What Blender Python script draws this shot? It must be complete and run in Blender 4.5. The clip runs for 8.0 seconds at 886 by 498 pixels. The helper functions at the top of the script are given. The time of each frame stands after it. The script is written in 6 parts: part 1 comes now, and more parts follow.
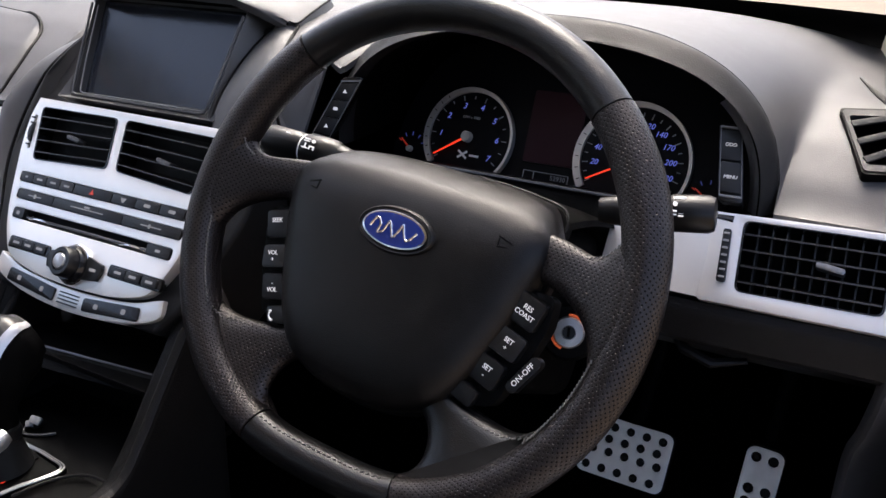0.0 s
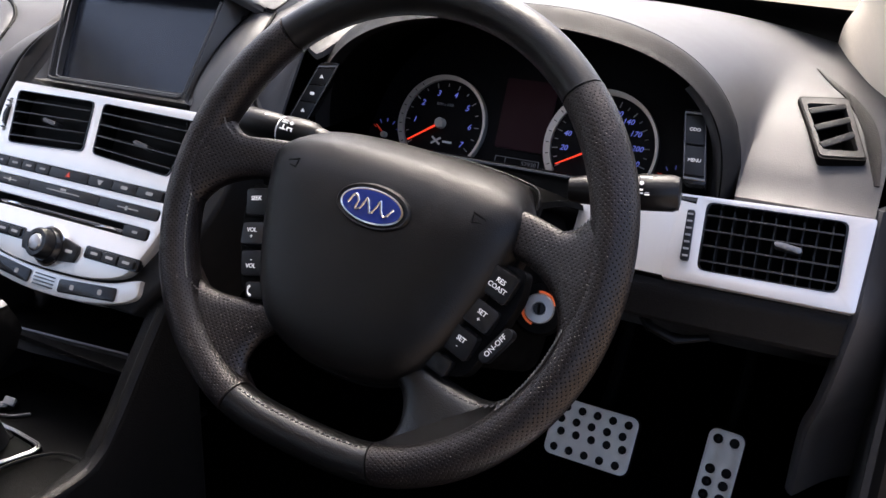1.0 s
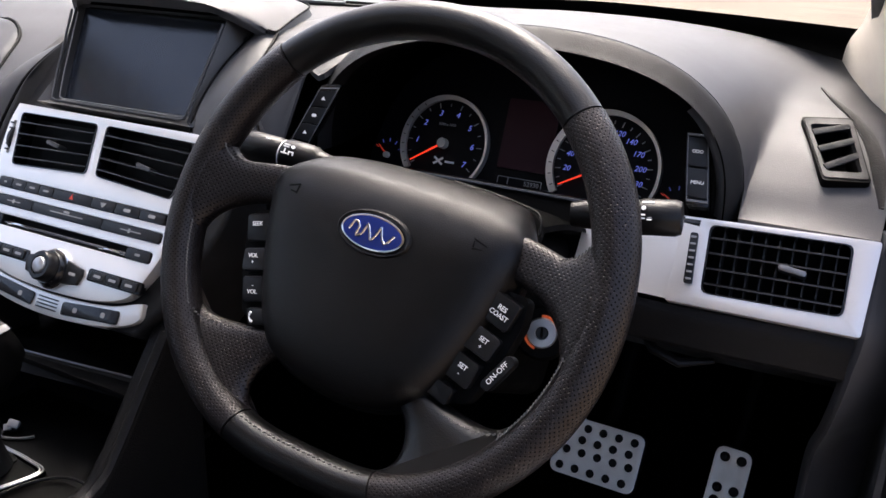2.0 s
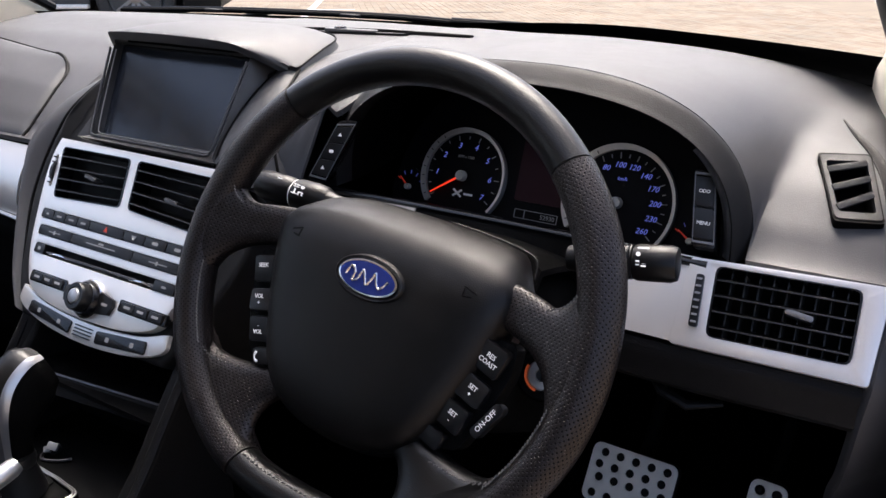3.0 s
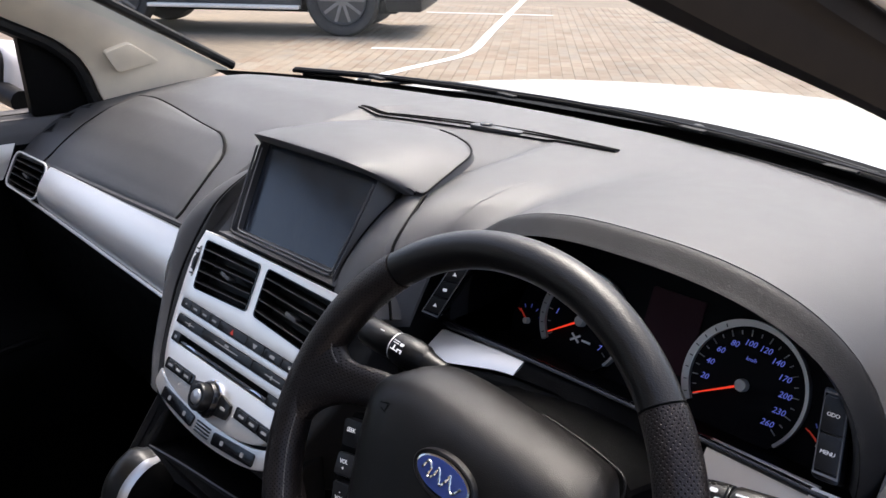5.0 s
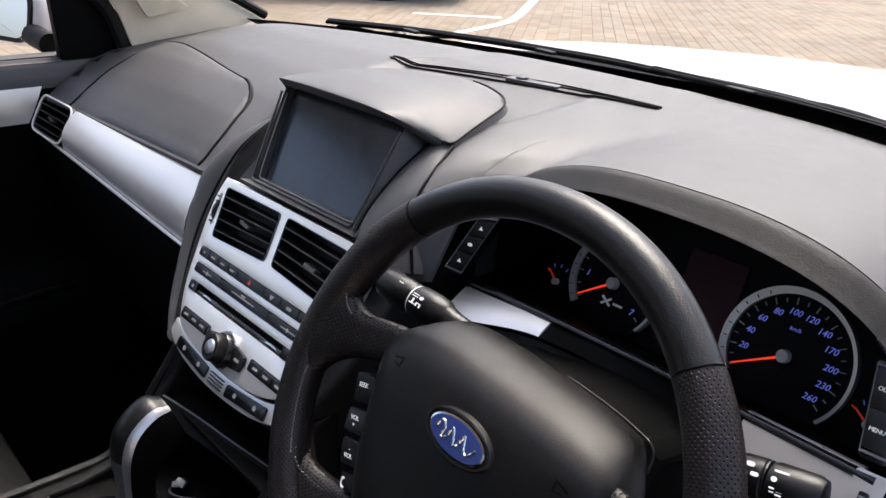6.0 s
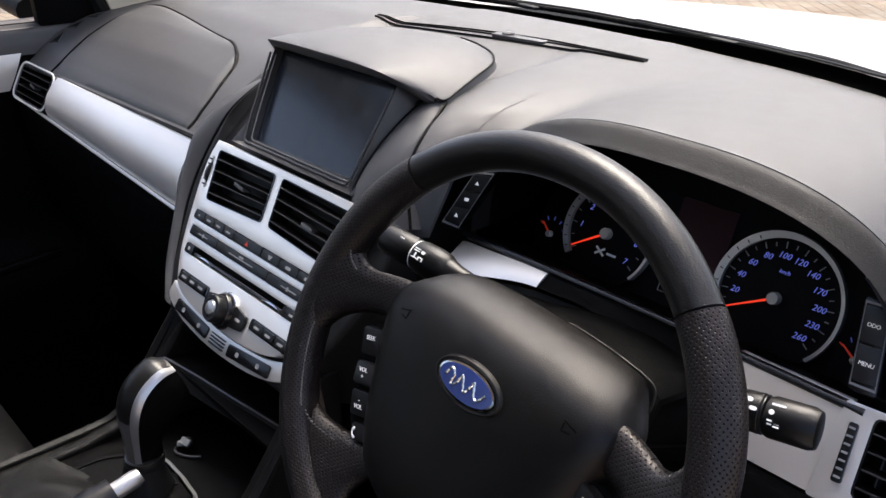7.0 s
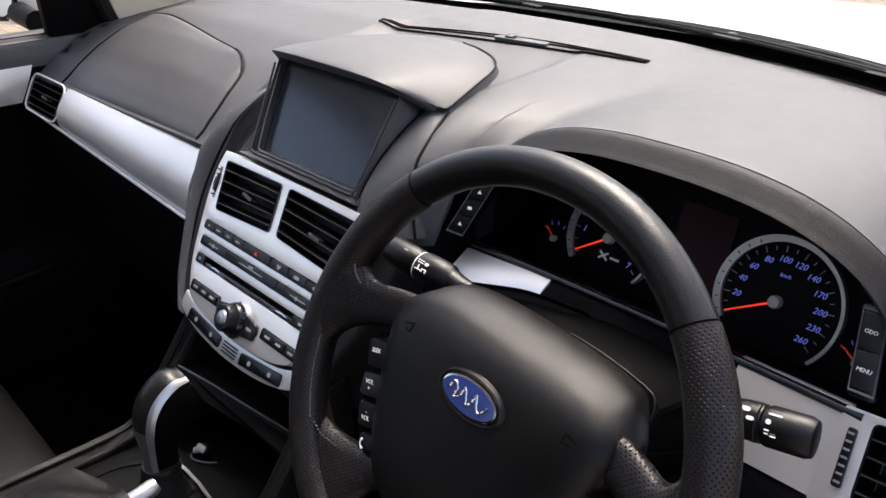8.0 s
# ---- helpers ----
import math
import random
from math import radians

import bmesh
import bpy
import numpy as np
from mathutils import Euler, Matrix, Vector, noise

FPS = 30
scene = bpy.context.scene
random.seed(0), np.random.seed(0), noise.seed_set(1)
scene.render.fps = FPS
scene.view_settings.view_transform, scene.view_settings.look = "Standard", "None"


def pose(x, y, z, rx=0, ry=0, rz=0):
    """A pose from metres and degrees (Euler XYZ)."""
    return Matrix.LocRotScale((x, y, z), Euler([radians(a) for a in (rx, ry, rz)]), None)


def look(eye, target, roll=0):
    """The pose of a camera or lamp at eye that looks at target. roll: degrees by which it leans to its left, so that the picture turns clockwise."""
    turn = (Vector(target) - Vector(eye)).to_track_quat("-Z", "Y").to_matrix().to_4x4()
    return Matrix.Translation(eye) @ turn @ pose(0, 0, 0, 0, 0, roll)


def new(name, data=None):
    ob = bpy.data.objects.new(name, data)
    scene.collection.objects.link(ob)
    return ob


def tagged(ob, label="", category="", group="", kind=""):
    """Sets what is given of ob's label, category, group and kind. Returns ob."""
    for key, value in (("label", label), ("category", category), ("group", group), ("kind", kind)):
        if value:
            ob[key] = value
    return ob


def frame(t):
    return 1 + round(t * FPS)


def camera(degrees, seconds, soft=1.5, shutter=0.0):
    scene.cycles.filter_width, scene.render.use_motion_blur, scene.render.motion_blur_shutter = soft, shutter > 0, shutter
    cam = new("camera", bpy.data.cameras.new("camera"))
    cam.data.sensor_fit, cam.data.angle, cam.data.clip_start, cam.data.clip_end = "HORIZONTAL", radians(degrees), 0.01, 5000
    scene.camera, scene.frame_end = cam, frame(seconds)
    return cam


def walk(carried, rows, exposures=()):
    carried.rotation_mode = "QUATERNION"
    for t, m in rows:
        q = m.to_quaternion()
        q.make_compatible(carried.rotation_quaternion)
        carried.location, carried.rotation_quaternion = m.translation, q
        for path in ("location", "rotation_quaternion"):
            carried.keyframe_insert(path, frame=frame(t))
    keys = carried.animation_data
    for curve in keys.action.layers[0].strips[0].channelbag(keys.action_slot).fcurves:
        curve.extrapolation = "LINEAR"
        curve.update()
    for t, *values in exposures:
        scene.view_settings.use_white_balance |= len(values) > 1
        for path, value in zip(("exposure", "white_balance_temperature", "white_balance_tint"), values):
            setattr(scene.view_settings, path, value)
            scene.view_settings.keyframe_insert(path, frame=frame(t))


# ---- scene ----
cam = camera(53.8, 8.0)
PATH = [
    (0, (0.338, -0.505, 1.11), (-0.609, 1.113, 0.415), 1.3),
    (0.5, (0.346, -0.517, 1.106), (-0.549, 1.13, 0.408), 2.0),
    (1, (0.347, -0.531, 1.1), (-0.537, 1.124, 0.409), 2.4),
    (2.3, (0.347, -0.518, 1.127), (-0.564, 1.13, 0.453), 1.6),
    (2.5, (0.358, -0.514, 1.138), (-0.564, 1.127, 0.461), 1.3),
    (3, (0.396, -0.484, 1.147), (-0.655, 1.078, 0.47), 0.1),
    (3.5, (0.499, -0.448, 1.253), (-0.69, 1.011, 0.575), -0.8),
    (4, (0.46, -0.409, 1.29), (-0.794, 0.993, 0.611), -0.7),
    (4.5, (0.404, -0.4, 1.278), (-0.91, 0.946, 0.599), -0.4),
    (4.7, (0.401, -0.394, 1.282), (-0.937, 0.928, 0.601), -0.2),
    (5.8, (0.374, -0.325, 1.252), (-1.033, 0.894, 0.521), 2.2),
    (6, (0.374, -0.343, 1.246), (-1.023, 0.873, 0.493), 2.0),
    (6.5, (0.38, -0.368, 1.247), (-0.995, 0.849, 0.453), 1.6),
    (7, (0.374, -0.37, 1.248), (-0.96, 0.864, 0.412), 1.1),
    (7.5, (0.372, -0.371, 1.242), (-0.926, 0.888, 0.388), 0.7),
    (8, (0.383, -0.362, 1.271), (-0.968, 0.836, 0.41), -0.7),
]
walk(cam, [(t, look(eye, target, roll)) for t, eye, target, roll in PATH], exposures=[(0.0, 1.75, 6700, 15), (1.0, 1.92, 6750, 16), (2.5, 1.6, 6650, 16), (3.5, 1.52, 6600, 15), (4.5, 1.42, 6500, 14), (6.0, 1.46, 6600, 14), (8.0, 1.54, 6750, 14)])

# ---- world, sun and exposure ----
world = bpy.data.worlds.new("sky")
scene.world = world
world.use_nodes = True
wn = world.node_tree
sky = wn.nodes.new("ShaderNodeTexSky")
sky.sky_type, sky.sun_disc = "NISHITA", False
sky.sun_elevation, sky.sun_rotation = radians(60), radians(333)
sky.air_density, sky.dust_density = 0.8, 5.0
wn.links.new(sky.outputs[0], wn.nodes["Background"].inputs[0])
wn.nodes["Background"].inputs[1].default_value = 0.15
sun = new("sun", bpy.data.lights.new("sun", "SUN"))
sun.data.energy, sun.data.angle, sun.data.color = 0.9, radians(30), (1.0, 0.96, 0.9)
sun.matrix_basis = look((-1.35, 2.6, 5.0), (0, 0, 0))

# ---- materials ----
def nodes_of(name):
    m = bpy.data.materials.new(name)
    m.use_nodes = True
    return m, m.node_tree, m.node_tree.nodes["Principled BSDF"]


def surface(name, base, rough=0.5, metal=0.0, grain=0.0, grain_size=900.0, vary=0.12, vary_size=9.0, rough_vary=0.1, coat=0.0, spec=0.5, glow=0.0, sheen=0.0, tint=None):
    """A painted, moulded or covered surface: mottled colour, uneven gloss, fine relief."""
    m, t, p = nodes_of(name)
    where = t.nodes.new("ShaderNodeTexCoord")
    big = t.nodes.new("ShaderNodeTexNoise")
    big.inputs["Scale"].default_value, big.inputs["Detail"].default_value = vary_size, 5
    t.links.new(where.outputs["Object"], big.inputs["Vector"])
    ramp = t.nodes.new("ShaderNodeMapRange")
    ramp.inputs["From Min"].default_value, ramp.inputs["From Max"].default_value = 0.3, 0.7
    ramp.inputs["To Min"].default_value, ramp.inputs["To Max"].default_value = 1 - vary, 1 + vary
    t.links.new(big.outputs["Fac"], ramp.inputs["Value"])
    mul = t.nodes.new("ShaderNodeVectorMath")
    mul.operation = "SCALE"
    mul.inputs[0].default_value = base
    t.links.new(ramp.outputs[0], mul.inputs["Scale"])
    t.links.new(mul.outputs[0], p.inputs["Base Color"])
    rr = t.nodes.new("ShaderNodeMapRange")
    rr.inputs["From Min"].default_value, rr.inputs["From Max"].default_value = 0.3, 0.7
    rr.inputs["To Min"].default_value, rr.inputs["To Max"].default_value = rough * (1 - rough_vary), min(1, rough * (1 + rough_vary))
    mid = t.nodes.new("ShaderNodeTexNoise")
    mid.inputs["Scale"].default_value, mid.inputs["Detail"].default_value = vary_size * 7, 4
    t.links.new(where.outputs["Object"], mid.inputs["Vector"])
    t.links.new(mid.outputs["Fac"], rr.inputs["Value"])
    t.links.new(rr.outputs[0], p.inputs["Roughness"])
    p.inputs["Metallic"].default_value = metal
    p.inputs["Coat Weight"].default_value = coat
    p.inputs["Coat Roughness"].default_value = 0.08
    p.inputs["Specular IOR Level"].default_value = spec
    p.inputs["Sheen Weight"].default_value = sheen
    if tint:
        p.inputs["Specular Tint"].default_value = (*tint, 1)
    if grain:
        fine = t.nodes.new("ShaderNodeTexVoronoi")
        fine.inputs["Scale"].default_value = grain_size
        t.links.new(where.outputs["Object"], fine.inputs["Vector"])
        bump = t.nodes.new("ShaderNodeBump")
        bump.inputs["Strength"].default_value, bump.inputs["Distance"].default_value = grain, 0.0006
        t.links.new(fine.outputs["Distance"], bump.inputs["Height"])
        t.links.new(bump.outputs[0], p.inputs["Normal"])
    if glow:
        p.inputs["Emission Color"].default_value = (*base, 1)
        p.inputs["Emission Strength"].default_value = glow
    return m


def perforated(name, base, rough):
    """Leather with rows of punched holes, laid out on the mesh's UV in metres."""
    m = surface(name, base, rough, grain=0.25, grain_size=1400, vary=0.15, tint=(1, 0.93, 0.91))
    t = m.node_tree
    p = t.nodes["Principled BSDF"]
    uv = t.nodes.new("ShaderNodeUVMap")
    sep = t.nodes.new("ShaderNodeSeparateXYZ")
    t.links.new(uv.outputs[0], sep.inputs[0])

    def m1(op, a, b=None, c=None):
        n = t.nodes.new("ShaderNodeMath")
        n.operation = op
        for i, v in enumerate((a, b, c)):
            if v is None:
                continue
            if isinstance(v, (int, float)):
                n.inputs[i].default_value = v
            else:
                t.links.new(v, n.inputs[i])
        return n.outputs[0]
    pitch = 0.0043
    a = m1("DIVIDE", sep.outputs[0], pitch)
    b = m1("DIVIDE", sep.outputs[1], pitch)
    u, v = m1("ADD", a, b), m1("SUBTRACT", a, b)
    du = m1("SUBTRACT", m1("FRACT", u), 0.5)
    dv = m1("SUBTRACT", m1("FRACT", v), 0.5)
    r = m1("SQRT", m1("ADD", m1("MULTIPLY", du, du), m1("MULTIPLY", dv, dv)))
    hole = t.nodes.new("ShaderNodeMapRange")
    hole.inputs["From Min"].default_value, hole.inputs["From Max"].default_value = 0.14, 0.26
    t.links.new(r, hole.inputs["Value"])
    old = p.inputs["Base Color"].links[0].from_socket
    mix = t.nodes.new("ShaderNodeMix")
    mix.data_type = "RGBA"
    t.links.new(hole.outputs[0], mix.inputs["Factor"])
    mix.inputs["A"].default_value = (0.004, 0.004, 0.004, 1)
    t.links.new(old, mix.inputs["B"])
    t.links.new(mix.outputs["Result"], p.inputs["Base Color"])
    bump = t.nodes.new("ShaderNodeBump")
    bump.inputs["Strength"].default_value, bump.inputs["Distance"].default_value = 0.7, 0.0005
    t.links.new(m1("MULTIPLY_ADD", hole.outputs[0], 0.42, 0.02), p.inputs["Specular IOR Level"])
    t.links.new(hole.outputs[0], bump.inputs["Height"])
    t.links.new(p.inputs["Normal"].links[0].from_socket, bump.inputs["Normal"])
    t.links.new(bump.outputs[0], p.inputs["Normal"])
    return m


def brushed(name, base, rough, metal):
    """Silver-painted trim with a fine brushed grain along its length."""
    m = surface(name, base, rough, metal, vary=0.04, vary_size=5)
    t = m.node_tree
    p = t.nodes["Principled BSDF"]
    where = t.nodes.new("ShaderNodeTexCoord")
    mp = t.nodes.new("ShaderNodeMapping")
    mp.inputs["Scale"].default_value = (25, 1500, 1500)
    n = t.nodes.new("ShaderNodeTexNoise")
    n.inputs["Scale"].default_value = 1.0
    t.links.new(where.outputs["Object"], mp.inputs[0])
    t.links.new(mp.outputs[0], n.inputs["Vector"])
    bump = t.nodes.new("ShaderNodeBump")
    bump.inputs["Strength"].default_value, bump.inputs["Distance"].default_value = 0.12, 0.0003
    t.links.new(n.outputs["Fac"], bump.inputs["Height"])
    t.links.new(bump.outputs[0], p.inputs["Normal"])
    return m


def glass(name, tint, rough=0.0):
    m, t, p = nodes_of(name)
    p.inputs["Base Color"].default_value = (*tint, 1)
    p.inputs["Transmission Weight"].default_value = 1.0
    p.inputs["Roughness"].default_value = rough
    p.inputs["IOR"].default_value = 1.02
    return m


DASH = surface("dash_soft_plastic", (0.0435, 0.0442, 0.0475), 0.52, grain=0.16, grain_size=1000, vary=0.04, vary_size=6, spec=0.5, rough_vary=0.03)
# Near-zero base: deep shade low in the cabin is put into this colour.
LOWER = surface("shade_dark_hard_plastic", (0.0018, 0.0018, 0.0019), 0.5, grain=0.3, grain_size=800, spec=0.06)
KNEE = surface("knee_panel_plastic", (0.0070, 0.0068, 0.0068), 0.45, grain=0.35, grain_size=700, spec=0.16)
CHARCOAL = surface("charcoal_satin_plastic", (0.035, 0.035, 0.036), 0.38, grain=0.15, grain_size=1200, vary=0.06)
BLACK = surface("gloss_black_plastic", (0.006, 0.006, 0.007), 0.22, vary=0.2)
MATT = surface("matt_black_plastic", (0.0015, 0.0015, 0.0016), 0.6, vary=0.2, spec=0.08)
BUTTON = surface("button_black_plastic", (0.007, 0.007, 0.0075), 0.35, vary=0.1, spec=0.35)
LEATHER = surface("black_leather", (0.0042, 0.0040, 0.0040), 0.31, grain=0.2, grain_size=1000, vary=0.18, vary_size=14, spec=0.42)
SEAT = surface("seat_leather", (0.0050, 0.0050, 0.0051), 0.5, grain=0.3, grain_size=700, vary=0.2, spec=0.16)
PERF = perforated("perforated_leather", (0.0068, 0.0053, 0.0052), 0.34)
PAD = surface("airbag_cover_plastic", (0.0022, 0.0020, 0.00195), 0.38, grain=0.22, grain_size=1300, vary=0.15, spec=0.31, rough_vary=0.15, tint=(1, 0.97, 0.95))
SILVER = brushed("silver_trim_paint", (0.84, 0.808, 0.762), 0.34, 0.70)
CHROME = surface("polished_chrome", (0.8, 0.8, 0.8), 0.12, 1.0, vary=0.03)
ALLOY = surface("brushed_pedal_metal", (0.92, 0.88, 0.82), 0.40, 0.25, vary=0.08, vary_size=40)
BLUE = surface("badge_blue_enamel", (0.01, 0.025, 0.16), 0.15, coat=0.8, vary=0.1, vary_size=60)
SCREEN = surface("dark_display_glass", (0.010, 0.012, 0.017), 0.20, vary=0.1, rough_vary=0.25, spec=0.6)
DIAL = surface("dial_face_black", (0.0018, 0.0018, 0.003), 0.5, vary=0.1, spec=0.12)
COWL = surface("weathered_black_cowl", (0.017, 0.018, 0.0195), 0.8, grain=0.3, grain_size=300, vary=0.3, vary_size=25, spec=0.03)
MAROON = surface("unlit_display", (0.030, 0.010, 0.0145), 0.4, vary=0.1, spec=0.12)
NUMERAL = surface("lit_blue_numeral", (0.14, 0.18, 0.70), 0.5, glow=0.17, vary=0.02)
NEEDLE = surface("red_needle", (0.75, 0.04, 0.015), 0.45, glow=0.35, vary=0.02)
HUB = surface("pale_hub_plastic", (0.45, 0.43, 0.4), 0.4)
DIAL_RING = surface("satin_dial_ring", (0.72, 0.71, 0.70), 0.34, 0.75, vary=0.03)
RING = surface("satin_silver_ring", (0.9, 0.89, 0.87), 0.35, 0.05, vary=0.03)
STALK = surface("satin_black_stalk_plastic", (0.0035, 0.0035, 0.0036), 0.36, vary=0.1, spec=0.3)
SHROUD = surface("column_black_plastic", (0.0018, 0.0018, 0.0018), 0.68, grain=0.25, grain_size=900, spec=0.04)
DIMBLUE = surface("dim_blue_print", (0.06, 0.08, 0.32), 0.5, glow=0.12, vary=0.02)
DIMRED = surface("dim_red_needle", (0.4, 0.03, 0.015), 0.45, glow=0.12, vary=0.02)
STEEL = surface("satin_steel", (0.5, 0.5, 0.5), 0.32, 0.85, vary=0.05)
SEAL = surface("smooth_door_rubber", (0.0055, 0.0055, 0.0062), 0.5, vary=0.1, spec=0.22)
THREAD = surface("grey_thread", (0.10, 0.095, 0.09), 0.7, vary=0.2, vary_size=200)
CONSOLE = surface("grained_console_plastic", (0.0045, 0.0044, 0.0044), 0.5, grain=0.45, grain_size=600, spec=0.13)
DARKSTEEL = surface("dark_satin_steel", (0.22, 0.22, 0.22), 0.35, 0.8, vary=0.05)
# Plain print with slight emission added, so it reads brighter than lit.
MARK = surface("white_print", (0.8, 0.8, 0.8), 0.5, vary=0.03, glow=0.08)
DIM = surface("faded_grey_print", (0.3, 0.3, 0.3), 0.5, vary=0.03)
BEIGE = surface("beige_woven_trim", (0.74, 0.66, 0.52), 0.85, grain=0.5, grain_size=1100, vary=0.06, vary_size=20, sheen=0.2)
WHITE = surface("white_car_paint", (0.8, 0.8, 0.8), 0.25, vary=0.02, coat=0.6)
RUBBER = surface("black_rubber", (0.006, 0.006, 0.006), 0.55, grain=0.2, vary=0.2, spec=0.2)
# Black carpet, darkened further so the footwell's shade sits in its colour.
CARPET = surface("shade_black_carpet", (0.0011, 0.0011, 0.0011), 0.95, grain=0.8, grain_size=500, vary=0.3, vary_size=60, spec=0.0)
VENT_FRAME = surface("demister_plastic", (0.026, 0.0264, 0.0278), 0.55, grain=0.2, grain_size=900, spec=0.3)
# Darker than the dash: shading of the hood's edge is put into this colour.
LIP_PLASTIC = surface("shade_dark_edge_plastic", (0.011, 0.0112, 0.0118), 0.56, grain=0.2, grain_size=900, spec=0.2)
# For the unseen rear panes; the tint is added to cut light from behind.
SMOKED = glass("smoked_glass", (0.35, 0.37, 0.36))
CLEAR = glass("clear_glass", (0.93, 0.97, 0.95))
# Orange print, no lamp; a little emission is added to brighten it.
ORANGE = surface("orange_print", (0.7, 0.12, 0.03), 0.5, glow=0.05, vary=0.02)

# ---- building tools ----
def place(ob):
    up = ob.parent
    return (place(up) @ ob.matrix_parent_inverse @ ob.matrix_basis) if up else ob.matrix_basis.copy()


def thing(name, at, label, category, group="", kind=""):
    """The empty at the base of a thing, which carries its parts."""
    e = new(name)
    e.empty_display_size = 0.05
    e.location = at
    return tagged(e, label, category, group, kind)


def part(name, bm, material, parent, label="", smooth=True):
    """Links a bmesh, in world coordinates, as one mesh under a thing or a part."""
    me = bpy.data.meshes.new(name)
    bmesh.ops.recalc_face_normals(bm, faces=bm.faces)
    bm.to_mesh(me)
    bm.free()
    me.materials.append(material)
    if smooth:
        me.polygons.foreach_set("use_smooth", [True] * len(me.polygons))
        me.set_sharp_from_angle(angle=radians(38))
    ob = new(name, me)
    ob.parent = parent
    if parent:
        ob.matrix_parent_inverse = place(parent).inverted()
    return tagged(ob, label)


def soften(bm, width, segments=2, angle=30):
    if width:
        sharp = [e for e in bm.edges if len(e.link_faces) == 2 and e.calc_face_angle(0) > radians(angle)]
        bmesh.ops.bevel(bm, geom=sharp, offset=width, segments=segments, profile=0.6, affect="EDGES", clamp_overlap=True)
    return bm


def box(m, sx, sy, sz, bevel=0.002, bm=None):
    made = bmesh.new()
    bmesh.ops.create_cube(made, size=1, matrix=m @ Matrix.Diagonal((sx, sy, sz, 1)))
    soften(made, bevel)
    return made


def prism(outline, depth, m, bevel=0.001, segments=2, front=0.0):
    """An outline in the local xy plane, with its face at z = front and its back depth behind it."""
    bm = bmesh.new()
    a = [bm.verts.new(m @ Vector((x, y, front))) for x, y in outline]
    b = [bm.verts.new(m @ Vector((x, y, front - depth))) for x, y in outline]
    n = len(outline)
    bm.faces.new(a)
    bm.faces.new(b[::-1])
    for i in range(n):
        bm.faces.new((a[i], b[i], b[(i + 1) % n], a[(i + 1) % n]))
    bmesh.ops.recalc_face_normals(bm, faces=bm.faces)
    return soften(bm, bevel, segments)


def rrect(cx, cy, w, h, r, n=4):
    out = []
    for qx, qy, a0 in ((1, 1, 0), (-1, 1, 90), (-1, -1, 180), (1, -1, 270)):
        for i in range(n + 1):
            a = radians(a0 + 90 * i / n)
            out.append((cx + qx * (w / 2 - r) + r * math.cos(a), cy + qy * (h / 2 - r) + r * math.sin(a)))
    return out


def smooth_loop(points, per=6):
    """A closed Catmull-Rom curve through 2D or 3D points."""
    n, out = len(points), []
    P = [Vector(p) for p in points]
    for i in range(n):
        a, b, c, d = P[i - 1], P[i], P[(i + 1) % n], P[(i + 2) % n]
        for k in range(per):
            s = k / per
            out.append(0.5 * ((2 * b) + (c - a) * s + (2 * a - 5 * b + 4 * c - d) * s * s + (3 * b - a - 3 * c + d) * s ** 3))
    return [tuple(v) for v in out]


def smooth_line(points, per=6):
    P = [Vector(p) for p in points]
    P = [2 * P[0] - P[1]] + P + [2 * P[-1] - P[-2]]
    out = []
    for i in range(1, len(P) - 2):
        a, b, c, d = P[i - 1:i + 3]
        for k in range(per):
            s = k / per
            out.append(0.5 * ((2 * b) + (c - a) * s + (2 * a - 5 * b + 4 * c - d) * s * s + (3 * b - a - 3 * c + d) * s ** 3))
    return out + [P[-2]]


def loft(rings, closed=True, caps=True):
    bm = bmesh.new()
    rows = [[bm.verts.new(v) for v in ring] for ring in rings]
    n = len(rows[0])
    for a, b in zip(rows, rows[1:]):
        for i in range(n if closed else n - 1):
            j = (i + 1) % n
            bm.faces.new((a[i], a[j], b[j], b[i]))
    if caps and closed:
        bm.faces.new(rows[0][::-1])
        bm.faces.new(rows[-1])
    return bm


def tube(points, radius, n=10, flat=1.0, up=None):
    """A swept round (or flattened) bar along points; radius a number or one for each point."""
    P = [Vector(p) for p in points]
    R = radius if isinstance(radius, (list, tuple)) else [radius] * len(P)
    side = Vector(up) if up else Vector((0.3, 0.2, 1))
    rings = []
    for i, p in enumerate(P):
        d = (P[min(i + 1, len(P) - 1)] - P[max(i - 1, 0)]).normalized()
        x = side.cross(d).normalized()
        y = d.cross(x).normalized()
        rings.append([p + R[i] * (math.cos(2 * math.pi * k / n) * x + flat * math.sin(2 * math.pi * k / n) * y) for k in range(n)])
    return loft(rings)


def revolve(profile, m, n=32):
    """Radius and height pairs turned round the local z axis."""
    rings = [[m @ Vector((r * math.cos(2 * math.pi * k / n), r * math.sin(2 * math.pi * k / n), z)) for k in range(n)] for r, z in profile]
    return loft(rings)


